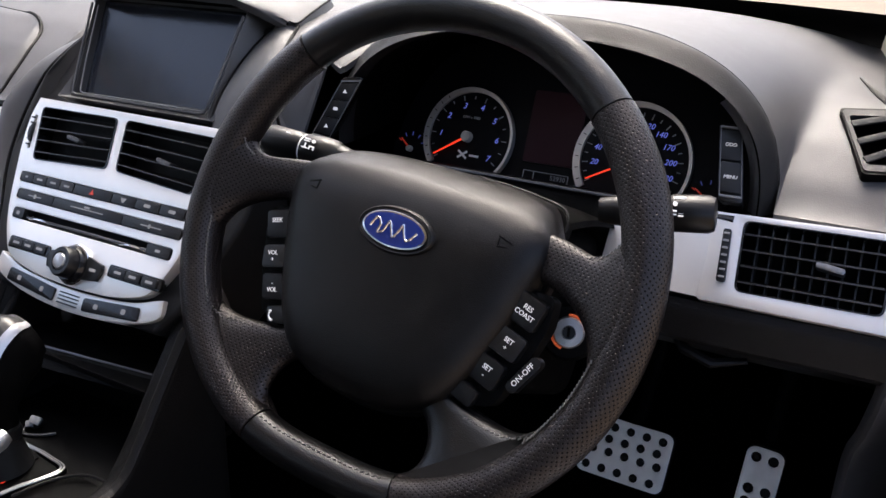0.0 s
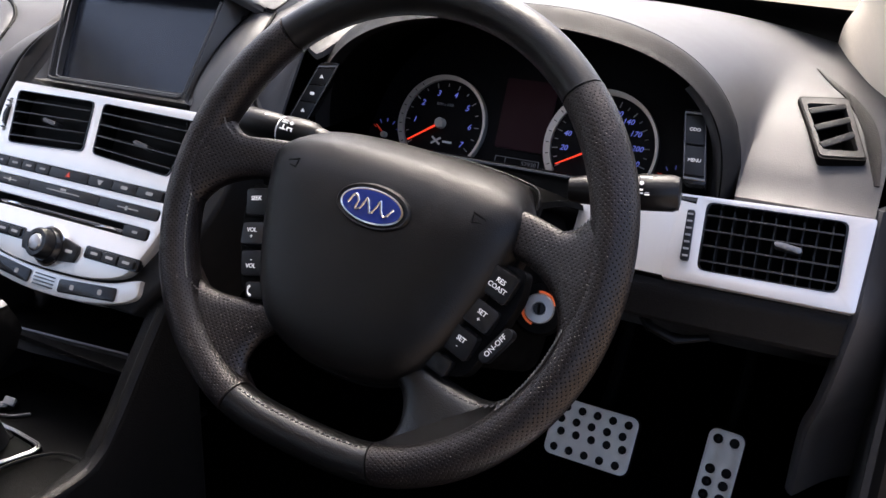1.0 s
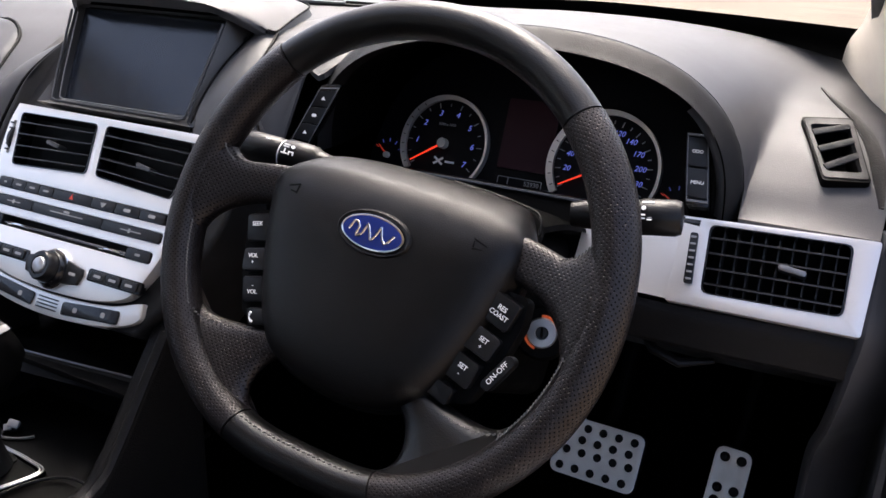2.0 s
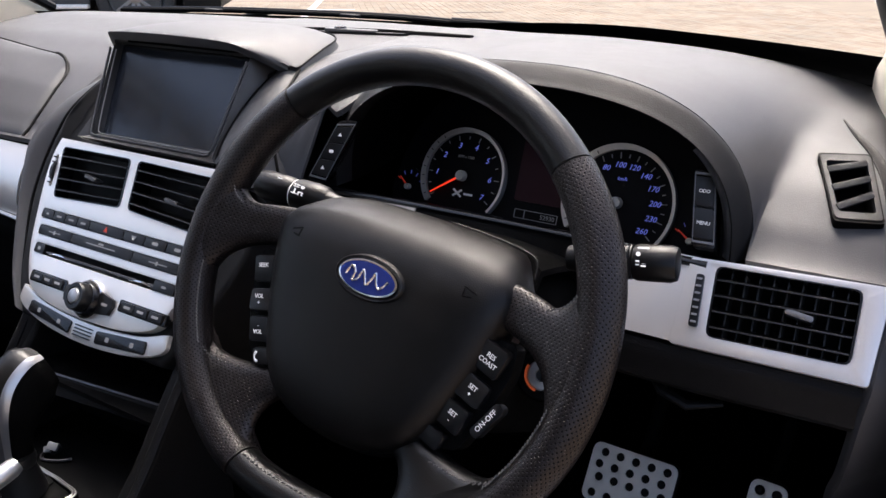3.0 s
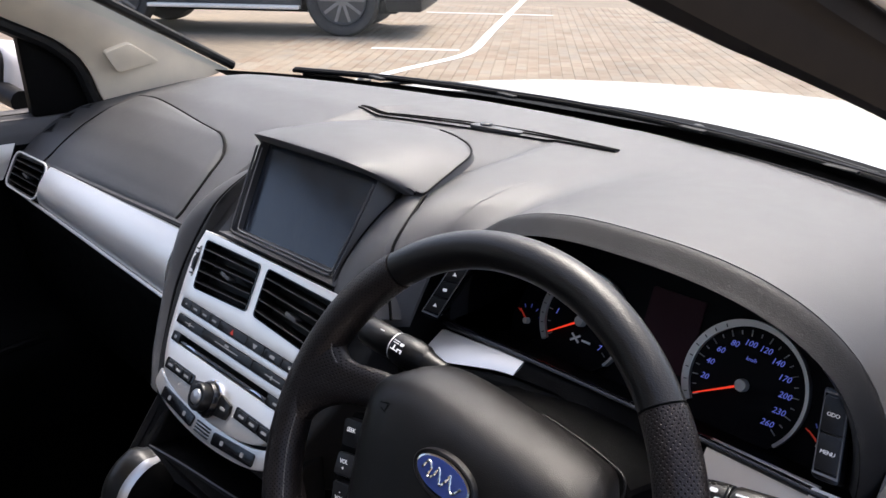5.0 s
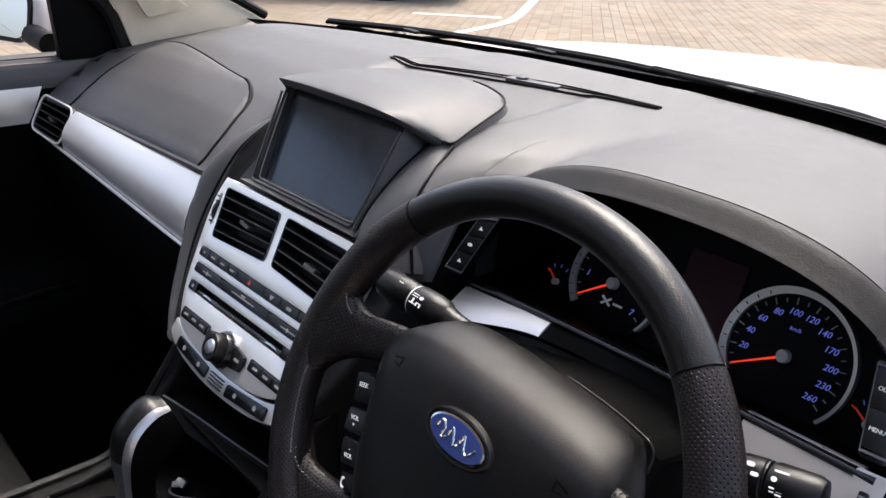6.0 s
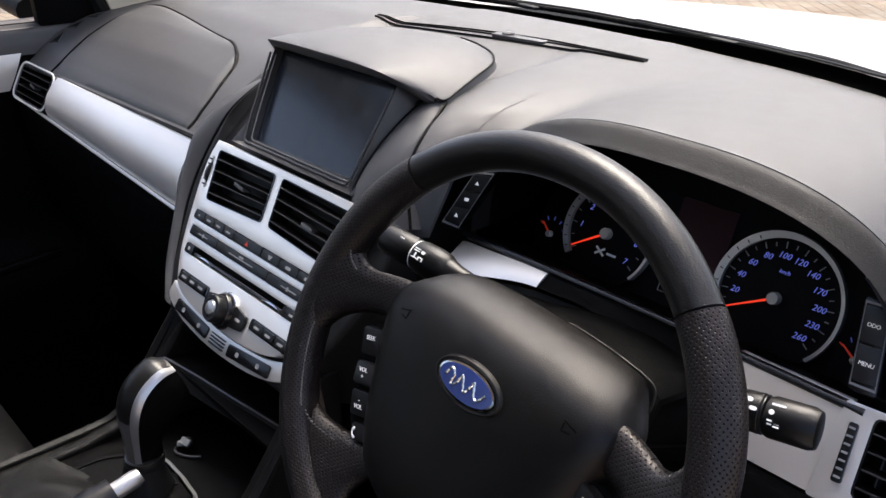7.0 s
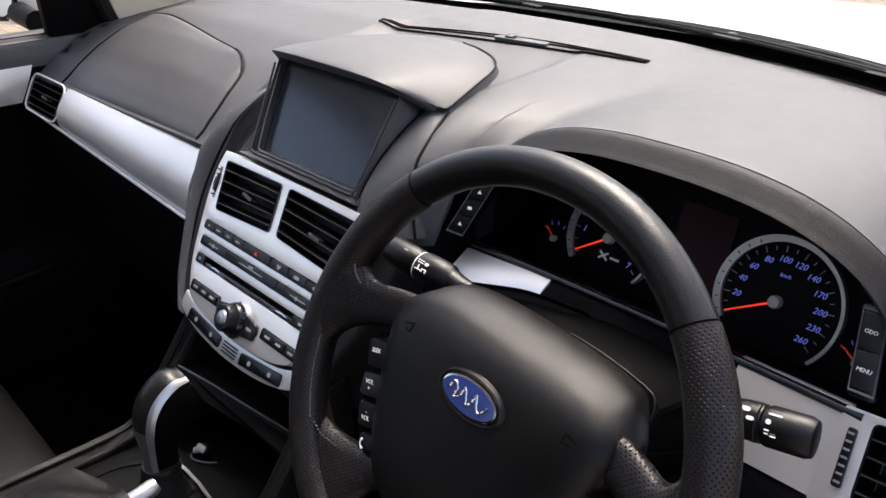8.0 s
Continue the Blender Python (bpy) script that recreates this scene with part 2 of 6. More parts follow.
def sheet(fn, us, vs, fall=None):
    """A surface fn(u, v); with fall, a slab whose second skin lies that vector away."""
    bm = bmesh.new()
    us, vs = list(us), list(vs)
    skins = []
    for off in ((Vector((0, 0, 0)), Vector(fall)) if fall else (Vector((0, 0, 0)),)):
        g = [[bm.verts.new(Vector(fn(u, v)) + off) for v in vs] for u in us]
        skins.append(g)
        for i in range(len(us) - 1):
            for j in range(len(vs) - 1):
                bm.faces.new((g[i][j], g[i + 1][j], g[i + 1][j + 1], g[i][j + 1]))
    if fall:
        a, b = skins
        edge = [(i, 0) for i in range(len(us))] + [(len(us) - 1, j) for j in range(1, len(vs))]
        edge += [(i, len(vs) - 1) for i in range(len(us) - 2, -1, -1)] + [(0, j) for j in range(len(vs) - 2, 0, -1)]
        for (i, j), (k, l) in zip(edge, edge[1:] + edge[:1]):
            bm.faces.new((a[i][j], a[k][l], b[k][l], b[i][j]))
    return bm


def plate(outline, holes, depth, m, bevel=0.001):
    """A flat plate with real holes: its face at z = 0, its back depth behind it."""
    bm = bmesh.new()
    edges = []
    for loop in (outline, *holes):
        vs = [bm.verts.new((x, y, 0)) for x, y in loop]
        edges += [bm.edges.new((vs[i], vs[(i + 1) % len(vs)])) for i in range(len(vs))]
    bmesh.ops.triangle_fill(bm, use_beauty=True, use_dissolve=False, edges=edges, normal=(0, 0, 1))
    front = list(bm.faces)
    made = bmesh.ops.extrude_face_region(bm, geom=front)
    bmesh.ops.translate(bm, verts=[v for v in made["geom"] if isinstance(v, bmesh.types.BMVert)], vec=(0, 0, -depth))
    bmesh.ops.recalc_face_normals(bm, faces=bm.faces)
    soften(bm, bevel, 2, 60)
    bmesh.ops.transform(bm, matrix=m, verts=bm.verts)
    return bm


def arc_band(r0, r1, a0, a1, m, depth, n=40, taper=None):
    """A flat ring sector; taper(s) scales its width from the outer edge."""
    outer, inner = [], []
    for i in range(n + 1):
        s = i / n
        a = radians(a0 + (a1 - a0) * s)
        w = (r1 - r0) * (taper(s) if taper else 1)
        outer.append((r1 * math.cos(a), r1 * math.sin(a)))
        inner.append(((r1 - w) * math.cos(a), (r1 - w) * math.sin(a)))
    return prism_strip(outer, inner, depth, m)


def smooth_corners(pts, r, n=3):
    pts = [Vector(p) for p in pts]
    out, k = [], len(pts)
    for i in range(k):
        p, a, b = pts[i], pts[i - 1], pts[(i + 1) % k]
        u, w = (a - p).normalized(), (b - p).normalized()
        s, e = p + u * r, p + w * r
        for j in range(n + 1):
            t = j / n
            q = s.lerp(p, t).lerp(p.lerp(e, t), t)
            out.append((q.x, q.y))
    return out


def prism_strip(outer, inner, depth, m):
    bm = bmesh.new()
    rows = []
    for z in (0, -depth):
        rows.append(([bm.verts.new(m @ Vector((*p, z))) for p in outer], [bm.verts.new(m @ Vector((*p, z))) for p in inner]))
    (fo, fi), (bo, bi) = rows
    for i in range(len(outer) - 1):
        bm.faces.new((fo[i], fo[i + 1], fi[i + 1], fi[i]))
        bm.faces.new((bo[i], bi[i], bi[i + 1], bo[i + 1]))
        bm.faces.new((fo[i], bo[i], bo[i + 1], fo[i + 1]))
        bm.faces.new((fi[i], fi[i + 1], bi[i + 1], bi[i]))
    for i in (0, -1):
        bm.faces.new((fo[i], fi[i], bi[i], bo[i]))
    return bm


def ring_loop(outer, inner, depth, m):
    """A frame between two closed outlines of equal count."""
    return prism_strip(list(outer) + [outer[0]], list(inner) + [inner[0]], depth, m)


def text(name, body, size, m, material, parent, shear=0.0, spread=1.0):
    cu = bpy.data.curves.new(name, "FONT")
    cu.body, cu.size, cu.align_x, cu.align_y = body, size, "CENTER", "CENTER"
    cu.extrude, cu.shear, cu.space_character, cu.resolution_u = 0.0002, shear, spread, 2
    cu.materials.append(material)
    ob = new(name, cu)
    ob.parent = parent
    ob.matrix_parent_inverse = place(parent).inverted()
    ob.matrix_basis = m
    return ob


def lift(m, x, y, z=0.0, turn=0.0):
    return m @ pose(x, y, z, 0, 0, turn)


def mix(a, b, s):
    return a + (b - a) * s


def ease(x, a, b):
    s = min(1, max(0, (x - a) / (b - a)))
    return s * s * (3 - 2 * s)


def interp(x, xs, ys):
    return float(np.interp(x, xs, ys))

MID = -0.437                                  # the car's middle line
WHEEL = pose(-0.0026, 0.0088, 0.887, 64.07) @ pose(0, 0, 0, 0, 1.3) @ pose(0, 0, 0, 0, 0, -5)
STACK = pose(MID, 0.132, 0.908, 59.04)         # face of the centre stack, leaning back
CLUSTER = pose(0, 0.293, 0.900, 70)            # face of the dials

# ---- ground ----
def ground_sheet():
    bm = bmesh.new()
    bmesh.ops.create_grid(bm, x_segments=8, y_segments=8, size=400)
    return bm

def paver_material():
    m, t, p = nodes_of("brick_paving")
    where = t.nodes.new("ShaderNodeTexCoord")
    brick = t.nodes.new("ShaderNodeTexBrick")
    brick.inputs["Scale"].default_value = 1.0
    brick.inputs["Brick Width"].default_value, brick.inputs["Row Height"].default_value = 0.22, 0.11
    brick.inputs["Mortar Size"].default_value = 0.004
    brick.inputs["Color1"].default_value, brick.inputs["Color2"].default_value = (0.28, 0.22, 0.155, 1), (0.24, 0.19, 0.135, 1)
    brick.inputs["Mortar"].default_value = (0.13, 0.11, 0.09, 1)
    t.links.new(where.outputs["Object"], brick.inputs["Vector"])
    n = t.nodes.new("ShaderNodeTexNoise")
    n.inputs["Scale"].default_value, n.inputs["Detail"].default_value = 0.7, 6
    t.links.new(where.outputs["Object"], n.inputs["Vector"])
    mx = t.nodes.new("ShaderNodeMix")
    mx.data_type, mx.blend_type = "RGBA", "OVERLAY"
    mx.inputs["Factor"].default_value = 0.35
    t.links.new(brick.outputs["Color"], mx.inputs["A"])
    t.links.new(n.outputs["Fac"], mx.inputs["B"])
    t.links.new(mx.outputs["Result"], p.inputs["Base Color"])
    p.inputs["Roughness"].default_value = 0.9
    return m

PAVING = paver_material()
ground = part("ground", ground_sheet(), PAVING, None, smooth=False)
tagged(ground, "tan and reddish brick-paved parking lot", "ground", kind="structure")

# ---- dashboard ----
dashboard = thing("dashboard", (MID, 0.3, 0.8), "dark grey soft plastic dashboard with silver trim bands", "dashboard")
DOWN = (0, 0.001, -0.006)


def front_y(x):
    """Where the upper pad meets the silver band."""
    return interp(x, (-1.25, -1.07, -0.655, -0.625, -0.32, -0.30, -0.262, -0.235, -0.21, -0.19, 0.2, 0.36), (0.105, 0.12, 0.139, 0.20, 0.20, 0.152, 0.137, 0.150, 0.180, 0.196, 0.207, 0.213))


def base_z(x, y):
    d = y - front_y(x)
    z = interp(d, (0, 0.03, 0.07, 0.126, 0.2, 0.31, 0.45, 0.65), (0, 0.027, 0.055, 0.085, 0.110, 0.127, 0.124, 0.108))
    steep = interp(d, (0, 0.012, 0.03, 0.06, 0.095, 0.15, 0.25, 0.31), (0, 0.045, 0.077, 0.098, 0.113, 0.121, 0.126, 0.127))
    z = max(z, mix(z, steep, ease(x, -0.335, -0.295) * (1 - ease(x, -0.20, -0.12))))
    return 0.893 + z * (1 - 0.22 * ease(abs(x - MID), 0.60, 0.79) * ease(d, 0.05, 0.2))


ARCH_W, ARCH_H, ARCH_P = 0.223, 0.145, 2.6


def hood_z(x, y):
    """The arched hood over the dials, flattening towards the windscreen."""
    s = ease(y, 0.21, 0.62)
    a, h = ARCH_W + 0.10 * s, ARCH_H - 0.012 * s
    u = min(1, abs(x - 0.002) / a)
    return 0.893 + h * (1 - u ** ARCH_P) ** (1 / ARCH_P)


def screen_y(x):
    """The line along which the windscreen meets the dashboard."""
    u = (x - MID) / 0.74
    return 0.735 - 0.195 * u * u - 0.02 * u ** 4


def top_z(x, y):
    a, b = base_z(x, y), hood_z(x, y)
    k = 0.018
    t = max(k - abs(a - b), 0) / k
    z = max(a, b) + t * t * k * 0.25
    low = 0.990 + 0.37 * (screen_y(x) - y)      # the pad dips under the sloping glass
    t = max(0.014 - abs(z - low), 0) / 0.014
    return min(z, low) - t * t * 0.014 * 0.25


def pad_start(x):
    if abs(x - 0.002) < ARCH_W + 0.0015:
        return 0.232 if x > -0.197 else 0.212
    if x < -0.437:
        return mix(front_y(x), 0.262, ease(x, -0.625, -0.60))
    return mix(0.262, front_y(x), ease(x, -0.325, -0.285))


us = [i * 0.008 - 1.208 for i in range(int(1.556 / 0.008))]
us = sorted(us + [-0.2224, -0.2215, -0.218, -0.214, 0.218, 0.2224, 0.2255, 0.228])
vs = [(i / 34) ** 1.4 for i in range(35)]


def top_point(u, v):
    y = mix(pad_start(u), screen_y(u), v)
    return (u, y, top_z(u, y))


top_pad = part("top_pad", sheet(top_point, us, vs, DOWN), DASH, dashboard, "dark grey grained soft plastic")


def arch(s, y, inset=0.0):
    a = math.pi * s
    c, q = math.cos(a), math.sin(a)
    x = 0.002 + (ARCH_W - inset) * math.copysign(abs(c) ** (2 / ARCH_P), c)
    return Vector((x, y, 0.893 + (ARCH_H - inset) * abs(q) ** (2 / ARCH_P)))


arc_s = [0.5 - 0.5 * math.cos(math.pi * i / 60) for i in range(61)]
def lip_ring(y, inset):
    """A line round the hood's front edge; the lip is slimmer on the door's side."""
    k = ease(y, 0.21, 0.62)
    out = []
    for s in arc_s:
        a = math.pi * s
        c, q = math.cos(a), math.sin(a)
        d = inset * mix(0.55, 1.0, ease(s, 0.10, 0.45))
        out.append(Vector((0.002 + (ARCH_W + 0.10 * k - d) * math.copysign(abs(c) ** (2 / ARCH_P), c), y, 0.893 + (ARCH_H - 0.012 * k - d) * abs(q) ** (2 / ARCH_P))))
    return out


# The lip's darker colour mimics the shaded shoulder of the hood.
lip_rows = [(0.250, 0.0030), (0.2335, 0.0016), (0.2305, 0.0002), (0.2285, 0.0003), (0.2255, 0.0010), (0.2225, 0.0026), (0.2190, 0.0050), (0.2120, 0.0105), (0.2085, 0.0130), (0.2062, 0.0144), (0.2052, 0.0152), (0.2075, 0.0162), (0.23, 0.0168)]
part("hood_lip", loft([lip_ring(y, d) for y, d in lip_rows], closed=False), LIP_PLASTIC, dashboard, "rolled front edge of the dial hood")


def on_pad(x, y, lift_by=0.0):
    return Vector((x, y, top_z(x, y) + lift_by))


# upper glovebox lid: a pad a little proud of the dashboard, with a dark gap round it
def lid_point(u, v):
    if u > 0.8 and v > 0.7:
        cu, cv = (u - 0.8) / 0.2, (v - 0.7) / 0.3
        u, v = 0.8 + 0.2 * cu * math.sqrt(1 - cv * cv / 2), 0.7 + 0.3 * cv * math.sqrt(1 - cu * cu / 2)
    x0, x1 = -1.115 + 0.0 * v, mix(-0.686, -0.738, v ** 1.6)
    x = mix(x0, x1, u)
    y = mix(front_y(x) + 0.004, mix(0.300, 0.272, ease(u, 0.1, 1.0)), v)
    return on_pad(x, y, 0.004 + 0.006 * math.sin(math.pi * u) * math.sin(math.pi * v) - 0.004 * max(ease(abs(2 * u - 1), 0.95, 1), ease(abs(2 * v - 1), 0.93, 1)))


part("glovebox_lid", sheet(lid_point, [i / 48 for i in range(49)], [i / 24 for i in range(25)], (0, 0, -0.006)), DASH, dashboard, "grey padded upper glovebox lid")
gap = [lid_point(0, k / 10) for k in range(11)] + [lid_point(k / 24, 1) for k in range(1, 25)] + [lid_point(1, 1 - k / 10) for k in range(1, 11)]
part("lid_gap", tube(gap, 0.0026, 6), MATT, dashboard, "dark gap round the lid")

# demister slot behind the visor
def slot_line(s):
    x = mix(-0.662, -0.228, s)
    return x, mix(0.447, 0.510, s) + 0.012 * math.sin(math.pi * s)


def slot_point(u, v):
    x, y = slot_line(u)
    w = 0.004 + 0.007 * math.sin(math.pi * u) ** 0.7
    return on_pad(x, y + w * (2 * v - 1), 0.0012)


slot = part("demister_slot", sheet(slot_point, [i / 40 for i in range(41)], [0, 0.5, 1], (0, 0, -0.004)), CHARCOAL, dashboard, "grey demister slot with black lips")
for d in (-1.0, 0.25, 1.0):
    part("slot_rib", tube([on_pad(slot_line(s)[0], slot_line(s)[1] + d * (0.004 + 0.007 * math.sin(math.pi * s) ** 0.7), 0.002) for s in [i / 30 for i in range(31)]], 0.0011, 6), MATT, slot)
sx, sy = slot_line(0.56)
part("sensor_cap", prism(rrect(0, 0, 0.085, 0.017, 0.006), 0.006, Matrix.Translation(on_pad(sx, sy, 0.0045)) @ pose(0, 0, 0, -1, 0, 8), 0.002), CHARCOAL, dashboard, "small grey sensor cover")
part("sensor_dome", revolve([(0.009, 0), (0.008, 0.002), (0.005, 0.003), (0, 0.0034)], Matrix.Translation(on_pad(sx - 0.02, sy, 0.005)), 16), BLACK, dashboard)

# A darker ribbon on the pad paints the shading of the end groove.
fold_in = smooth_line([(0.256, 0.389, 0), (0.275, 0.356, 0), (0.291, 0.330, 0), (0.305, 0.302, 0), (0.317, 0.270, 0), (0.3295, 0.238, 0)], 4)
fold_out = smooth_line([(0.2565, 0.3895, 0), (0.281, 0.360, 0), (0.301, 0.330, 0), (0.317, 0.303, 0), (0.3285, 0.270, 0), (0.3335, 0.238, 0)], 4)
def fold_point(i, v):
    p = fold_in[i].lerp(fold_out[i], v)
    return on_pad(p.x, p.y, 0.0010 - 0.0004 * math.sin(math.pi * v))


part("end_fold_shade", sheet(fold_point, range(len(fold_in)), [0, 0.25, 0.5, 0.75, 1], (0, 0, -0.003)), KNEE, dashboard, "dark ribbon painting the shade in the dashboard's end fold")

# side window demister by the driver
def quad_frame(pts):
    tl, tr, br, bl = [Vector(p) for p in pts]
    c = (tl + tr + br + bl) / 4
    x = ((tr - tl) + (br - bl)).normalized()
    y = ((tl - bl) + (tr - br))
    n = x.cross(y).normalized()
    y = n.cross(x)
    m = Matrix.Translation(c) @ Matrix((x, y, n)).transposed().to_4x4()
    inv = m.inverted()
    return m, [(inv @ p).to_2d() for p in (tl, tr, br, bl)]


def cut_through(ob, m, corners):
    """Opens a four-sided hole through a sheet."""
    bm = bmesh.new()
    bm.from_mesh(ob.data)
    at = ob.matrix_world.inverted() @ m
    turn = at.to_3x3()
    centre = sum(corners, Vector((0, 0))) / 4
    for a, b in zip(corners, corners[1:] + corners[:1]):
        d = b - a
        n = Vector((d.y, -d.x))
        faces = [f for f in bm.faces if (at.inverted() @ f.calc_center_median()).to_2d().length < 0.055]
        geom = list({v for f in faces for v in f.verts}) + list({e for f in faces for e in f.edges}) + faces
        bmesh.ops.bisect_plane(bm, geom=geom, plane_co=at @ Vector((a.x, a.y, 0)), plane_no=turn @ Vector((n.x, n.y, 0)))
    gone = []
    for f in bm.faces:
        c = at.inverted() @ f.calc_center_median()
        if abs(c.z) < 0.03 and all((b - a).cross(c.to_2d() - a) * (b - a).cross(centre - a) > 0 for a, b in zip(corners, corners[1:] + corners[:1])):
            gone.append(f)
    bmesh.ops.delete(bm, geom=gone, context="FACES")
    bm.to_mesh(ob.data)
    bm.free()


def side_demister(pts, label):
    m, q = quad_frame(pts)
    m = lift(m, 0, 0, 0.0016)
    v = thing("side_demister", m.translation, label, "air vent", "side demister vents")
    mid = sum(q, Vector((0, 0))) / 4
    def grown(k):
        return smooth_corners([(p - mid) * k + mid for p in q], 0.004, 3)
    part("gap", ring_loop(grown(1.15), grown(1.06), 0.010, lift(m, 0, 0, -0.0010)), MATT, v, "dark gap round the vent")
    part("frame", ring_loop(grown(1.07), grown(0.86), 0.008, m), VENT_FRAME, v, "grey frame of the vent")
    cut_through(top_pad, m, [(p - mid) * 0.93 + mid for p in q])
    part("recess", prism(grown(1.05), 0.002, lift(m, 0, 0, -0.034), 0), MATT, v, "black inside of the vent")
    part("recess_wall", ring_loop(grown(0.96), grown(0.90), 0.034, lift(m, 0, 0, -0.0008)), MATT, v, "black wall of the vent")
    tl, tr, br, bl = [(p - mid) * 0.88 + mid for p in q]
    for i in range(3):
        a, b = tl.lerp(bl, 0.20 + 0.355 * i), tr.lerp(br, 0.05 + 0.30 * i)
        d = b - a
        part("slat", box(m @ Matrix.Translation((*((a + b) / 2), 0.0)) @ pose(0, 0, 0, 0, 0, math.degrees(math.atan2(d.y, d.x))) @ pose(0, 0, 0, 14), d.length, 0.0062, 0.0022, 0.0009), VENT_FRAME, v)
    return v


side_demister([(0.2560, 0.3090, 0.9668), (0.2920, 0.3180, 0.9690), (0.3160, 0.2560, 0.9350), (0.2845, 0.2480, 0.9345)], "grey slatted demister vent on the dashboard top")
end_vent = thing("side_demister", on_pad(-1.19, 0.2), "row of black demister slots at the dashboard's end", "air vent", "side demister vents")
for y0 in (0.165, 0.200, 0.237):
    tri_ = ((-0.010, -0.011), (0.012, -0.004), (-0.002, 0.013))
    part("slot", loft([[on_pad(-1.190 + dx, y0 + dy, z) for dx, dy in tri_] for z in (-0.004, 0.0012)]), MATT, end_vent, "black triangular slot")
    part("slot_edge", tube([on_pad(-1.190 + dx, y0 + dy, 0.0012) for dx, dy in tri_], 0.0010, 6), CHARCOAL, end_vent)

# silver bands
def band(x0, x1, top, bottom, n, bulge=0.006):
    def fn(u, v):
        x = mix(x0, x1, u)
        p = Vector((x, *top(x))).lerp(Vector((x, *bottom(x))), v)
        p.y -= bulge * 4 * v * (1 - v)
        return p
    return sheet(fn, [i / n for i in range(n + 1)], [i / 8 for i in range(9)], (0, 0.006, -0.002))


def right_top(x):
    return (0.205 + 0.008 * ease(x, 0.2, 0.34) - 0.012 * (1 - ease(x, -0.3, 0.0)), 0.893 - 0.010 * (1 - ease(x, -0.3, 0.1)))


def right_bottom(x):
    k = ease(x, -0.05, 0.10)
    taper = 1 - 0.45 * ease(x, -0.20, -0.10) * (1 - k)
    return (right_top(x)[0] - mix(0.030 * taper, 0.040, k), right_top(x)[1] - mix(0.019 * taper, 0.062, k))


part("driver_trim", band(-0.208, -0.098, right_top, right_bottom, 24, 0.0015), SILVER, dashboard, "silver brushed trim band")
part("driver_trim", band(0.10, 0.190, right_top, right_bottom, 16, 0.0), SILVER, dashboard, "silver brushed trim band")
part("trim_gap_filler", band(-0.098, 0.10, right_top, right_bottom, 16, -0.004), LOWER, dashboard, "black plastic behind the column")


def left_top(x):
    s = (x + 1.21) / 0.55
    return (mix(0.108, 0.137, s), mix(0.902, 0.889, s))


def left_bottom(x):
    s = (x + 1.21) / 0.55
    return (mix(0.084, 0.103, s), mix(0.852, 0.804, s))


part("passenger_trim", band(-1.075, -0.660, left_top, left_bottom, 50, 0.011), SILVER, dashboard, "silver brushed trim band")
part("trim_bead", tube([Vector((x, *left_bottom(x))) + Vector((0, -0.002, -0.003)) for x in [mix(-1.205, -0.65, i / 30) for i in range(31)]], 0.0028, 8), SILVER, dashboard, "thin silver bead below the band")


def lower_panel(x0, x1, top, n=24, deep=1.0, folds=((0, 0), (-0.004, -0.008), (0.002, -0.04), (0.022, -0.085), (0.07, -0.115), (0.18, -0.12), (0.32, -0.10))):
    prof = [Vector(p) for p in folds]
    def fn(u, v):
        x = mix(x0, x1, u)
        y, z = top(x)
        k = v * (len(prof) - 1)
        i = min(int(k), len(prof) - 2)
        q = prof[i].lerp(prof[i + 1], k - i)
        return (x, y + q.x + 0.004, z + q.y * deep - 0.006)
    return sheet(fn, [i / n for i in range(n + 1)], [i / 32 for i in range(33)], (0, 0.006, 0))


part("knee_panel", lower_panel(-0.28, 0.335, right_bottom, folds=((0, 0), (-0.004, -0.006), (-0.002, -0.034), (0.004, -0.040), (0.042, -0.046), (0.080, -0.075), (0.130, -0.105), (0.200, -0.118), (0.32, -0.10))), KNEE, dashboard, "dark grey plastic knee panel")
part("bonnet_release", tube([(0.160, 0.200, 0.783), (0.178, 0.182, 0.774), (0.202, 0.178, 0.769), (0.228, 0.192, 0.772)], [0.005, 0.007, 0.007, 0.004], 10, 0.6), KNEE, dashboard, "black bonnet release lever")
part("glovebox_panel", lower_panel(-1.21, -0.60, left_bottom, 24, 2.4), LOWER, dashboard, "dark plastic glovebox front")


cheek_front = smooth_line([Vector((0.3365, 0.222, 0.902)), Vector((0.3360, 0.194, 0.862)), Vector((0.3360, 0.173, 0.830)), Vector((0.3325, 0.173, 0.800)), Vector((0.3285, 0.186, 0.764)), Vector((0.3225, 0.212, 0.722)), Vector((0.3145, 0.240, 0.680)), Vector((0.312, 0.262, 0.600))], 4)


def cheek_point(i, v):
    p = cheek_front[i]
    if v <= 0.12:
        return p + Vector((0.004 * v / 0.12, -0.003 * v / 0.12, 0))
    k = (v - 0.12) / 0.88
    return p + Vector((0.004 + 0.046 * k ** 0.9, -0.003 + 0.075 * k, -0.004 * k + 0.006 * math.sin(math.pi * k)))


part("end_panel", sheet(cheek_point, range(len(cheek_front)), [0, 0.04, 0.08, 0.12, 0.2, 0.35, 0.5, 0.65, 0.8, 1.0], (-0.004, 0.008, 0)), DASH, dashboard, "dark grey end panel of the dashboard")
part("end_panel_upper", sheet(lambda u, v: (0.3475 + 0.040 * v, mix(0.220, 0.56, u), mix(top_z(0.345, mix(0.220, 0.56, u)) - 0.001, 0.86, v)), [i / 16 for i in range(17)], [i / 8 for i in range(9)], (-0.006, 0, 0)), LIP_PLASTIC, dashboard, "dark grey upper end panel")

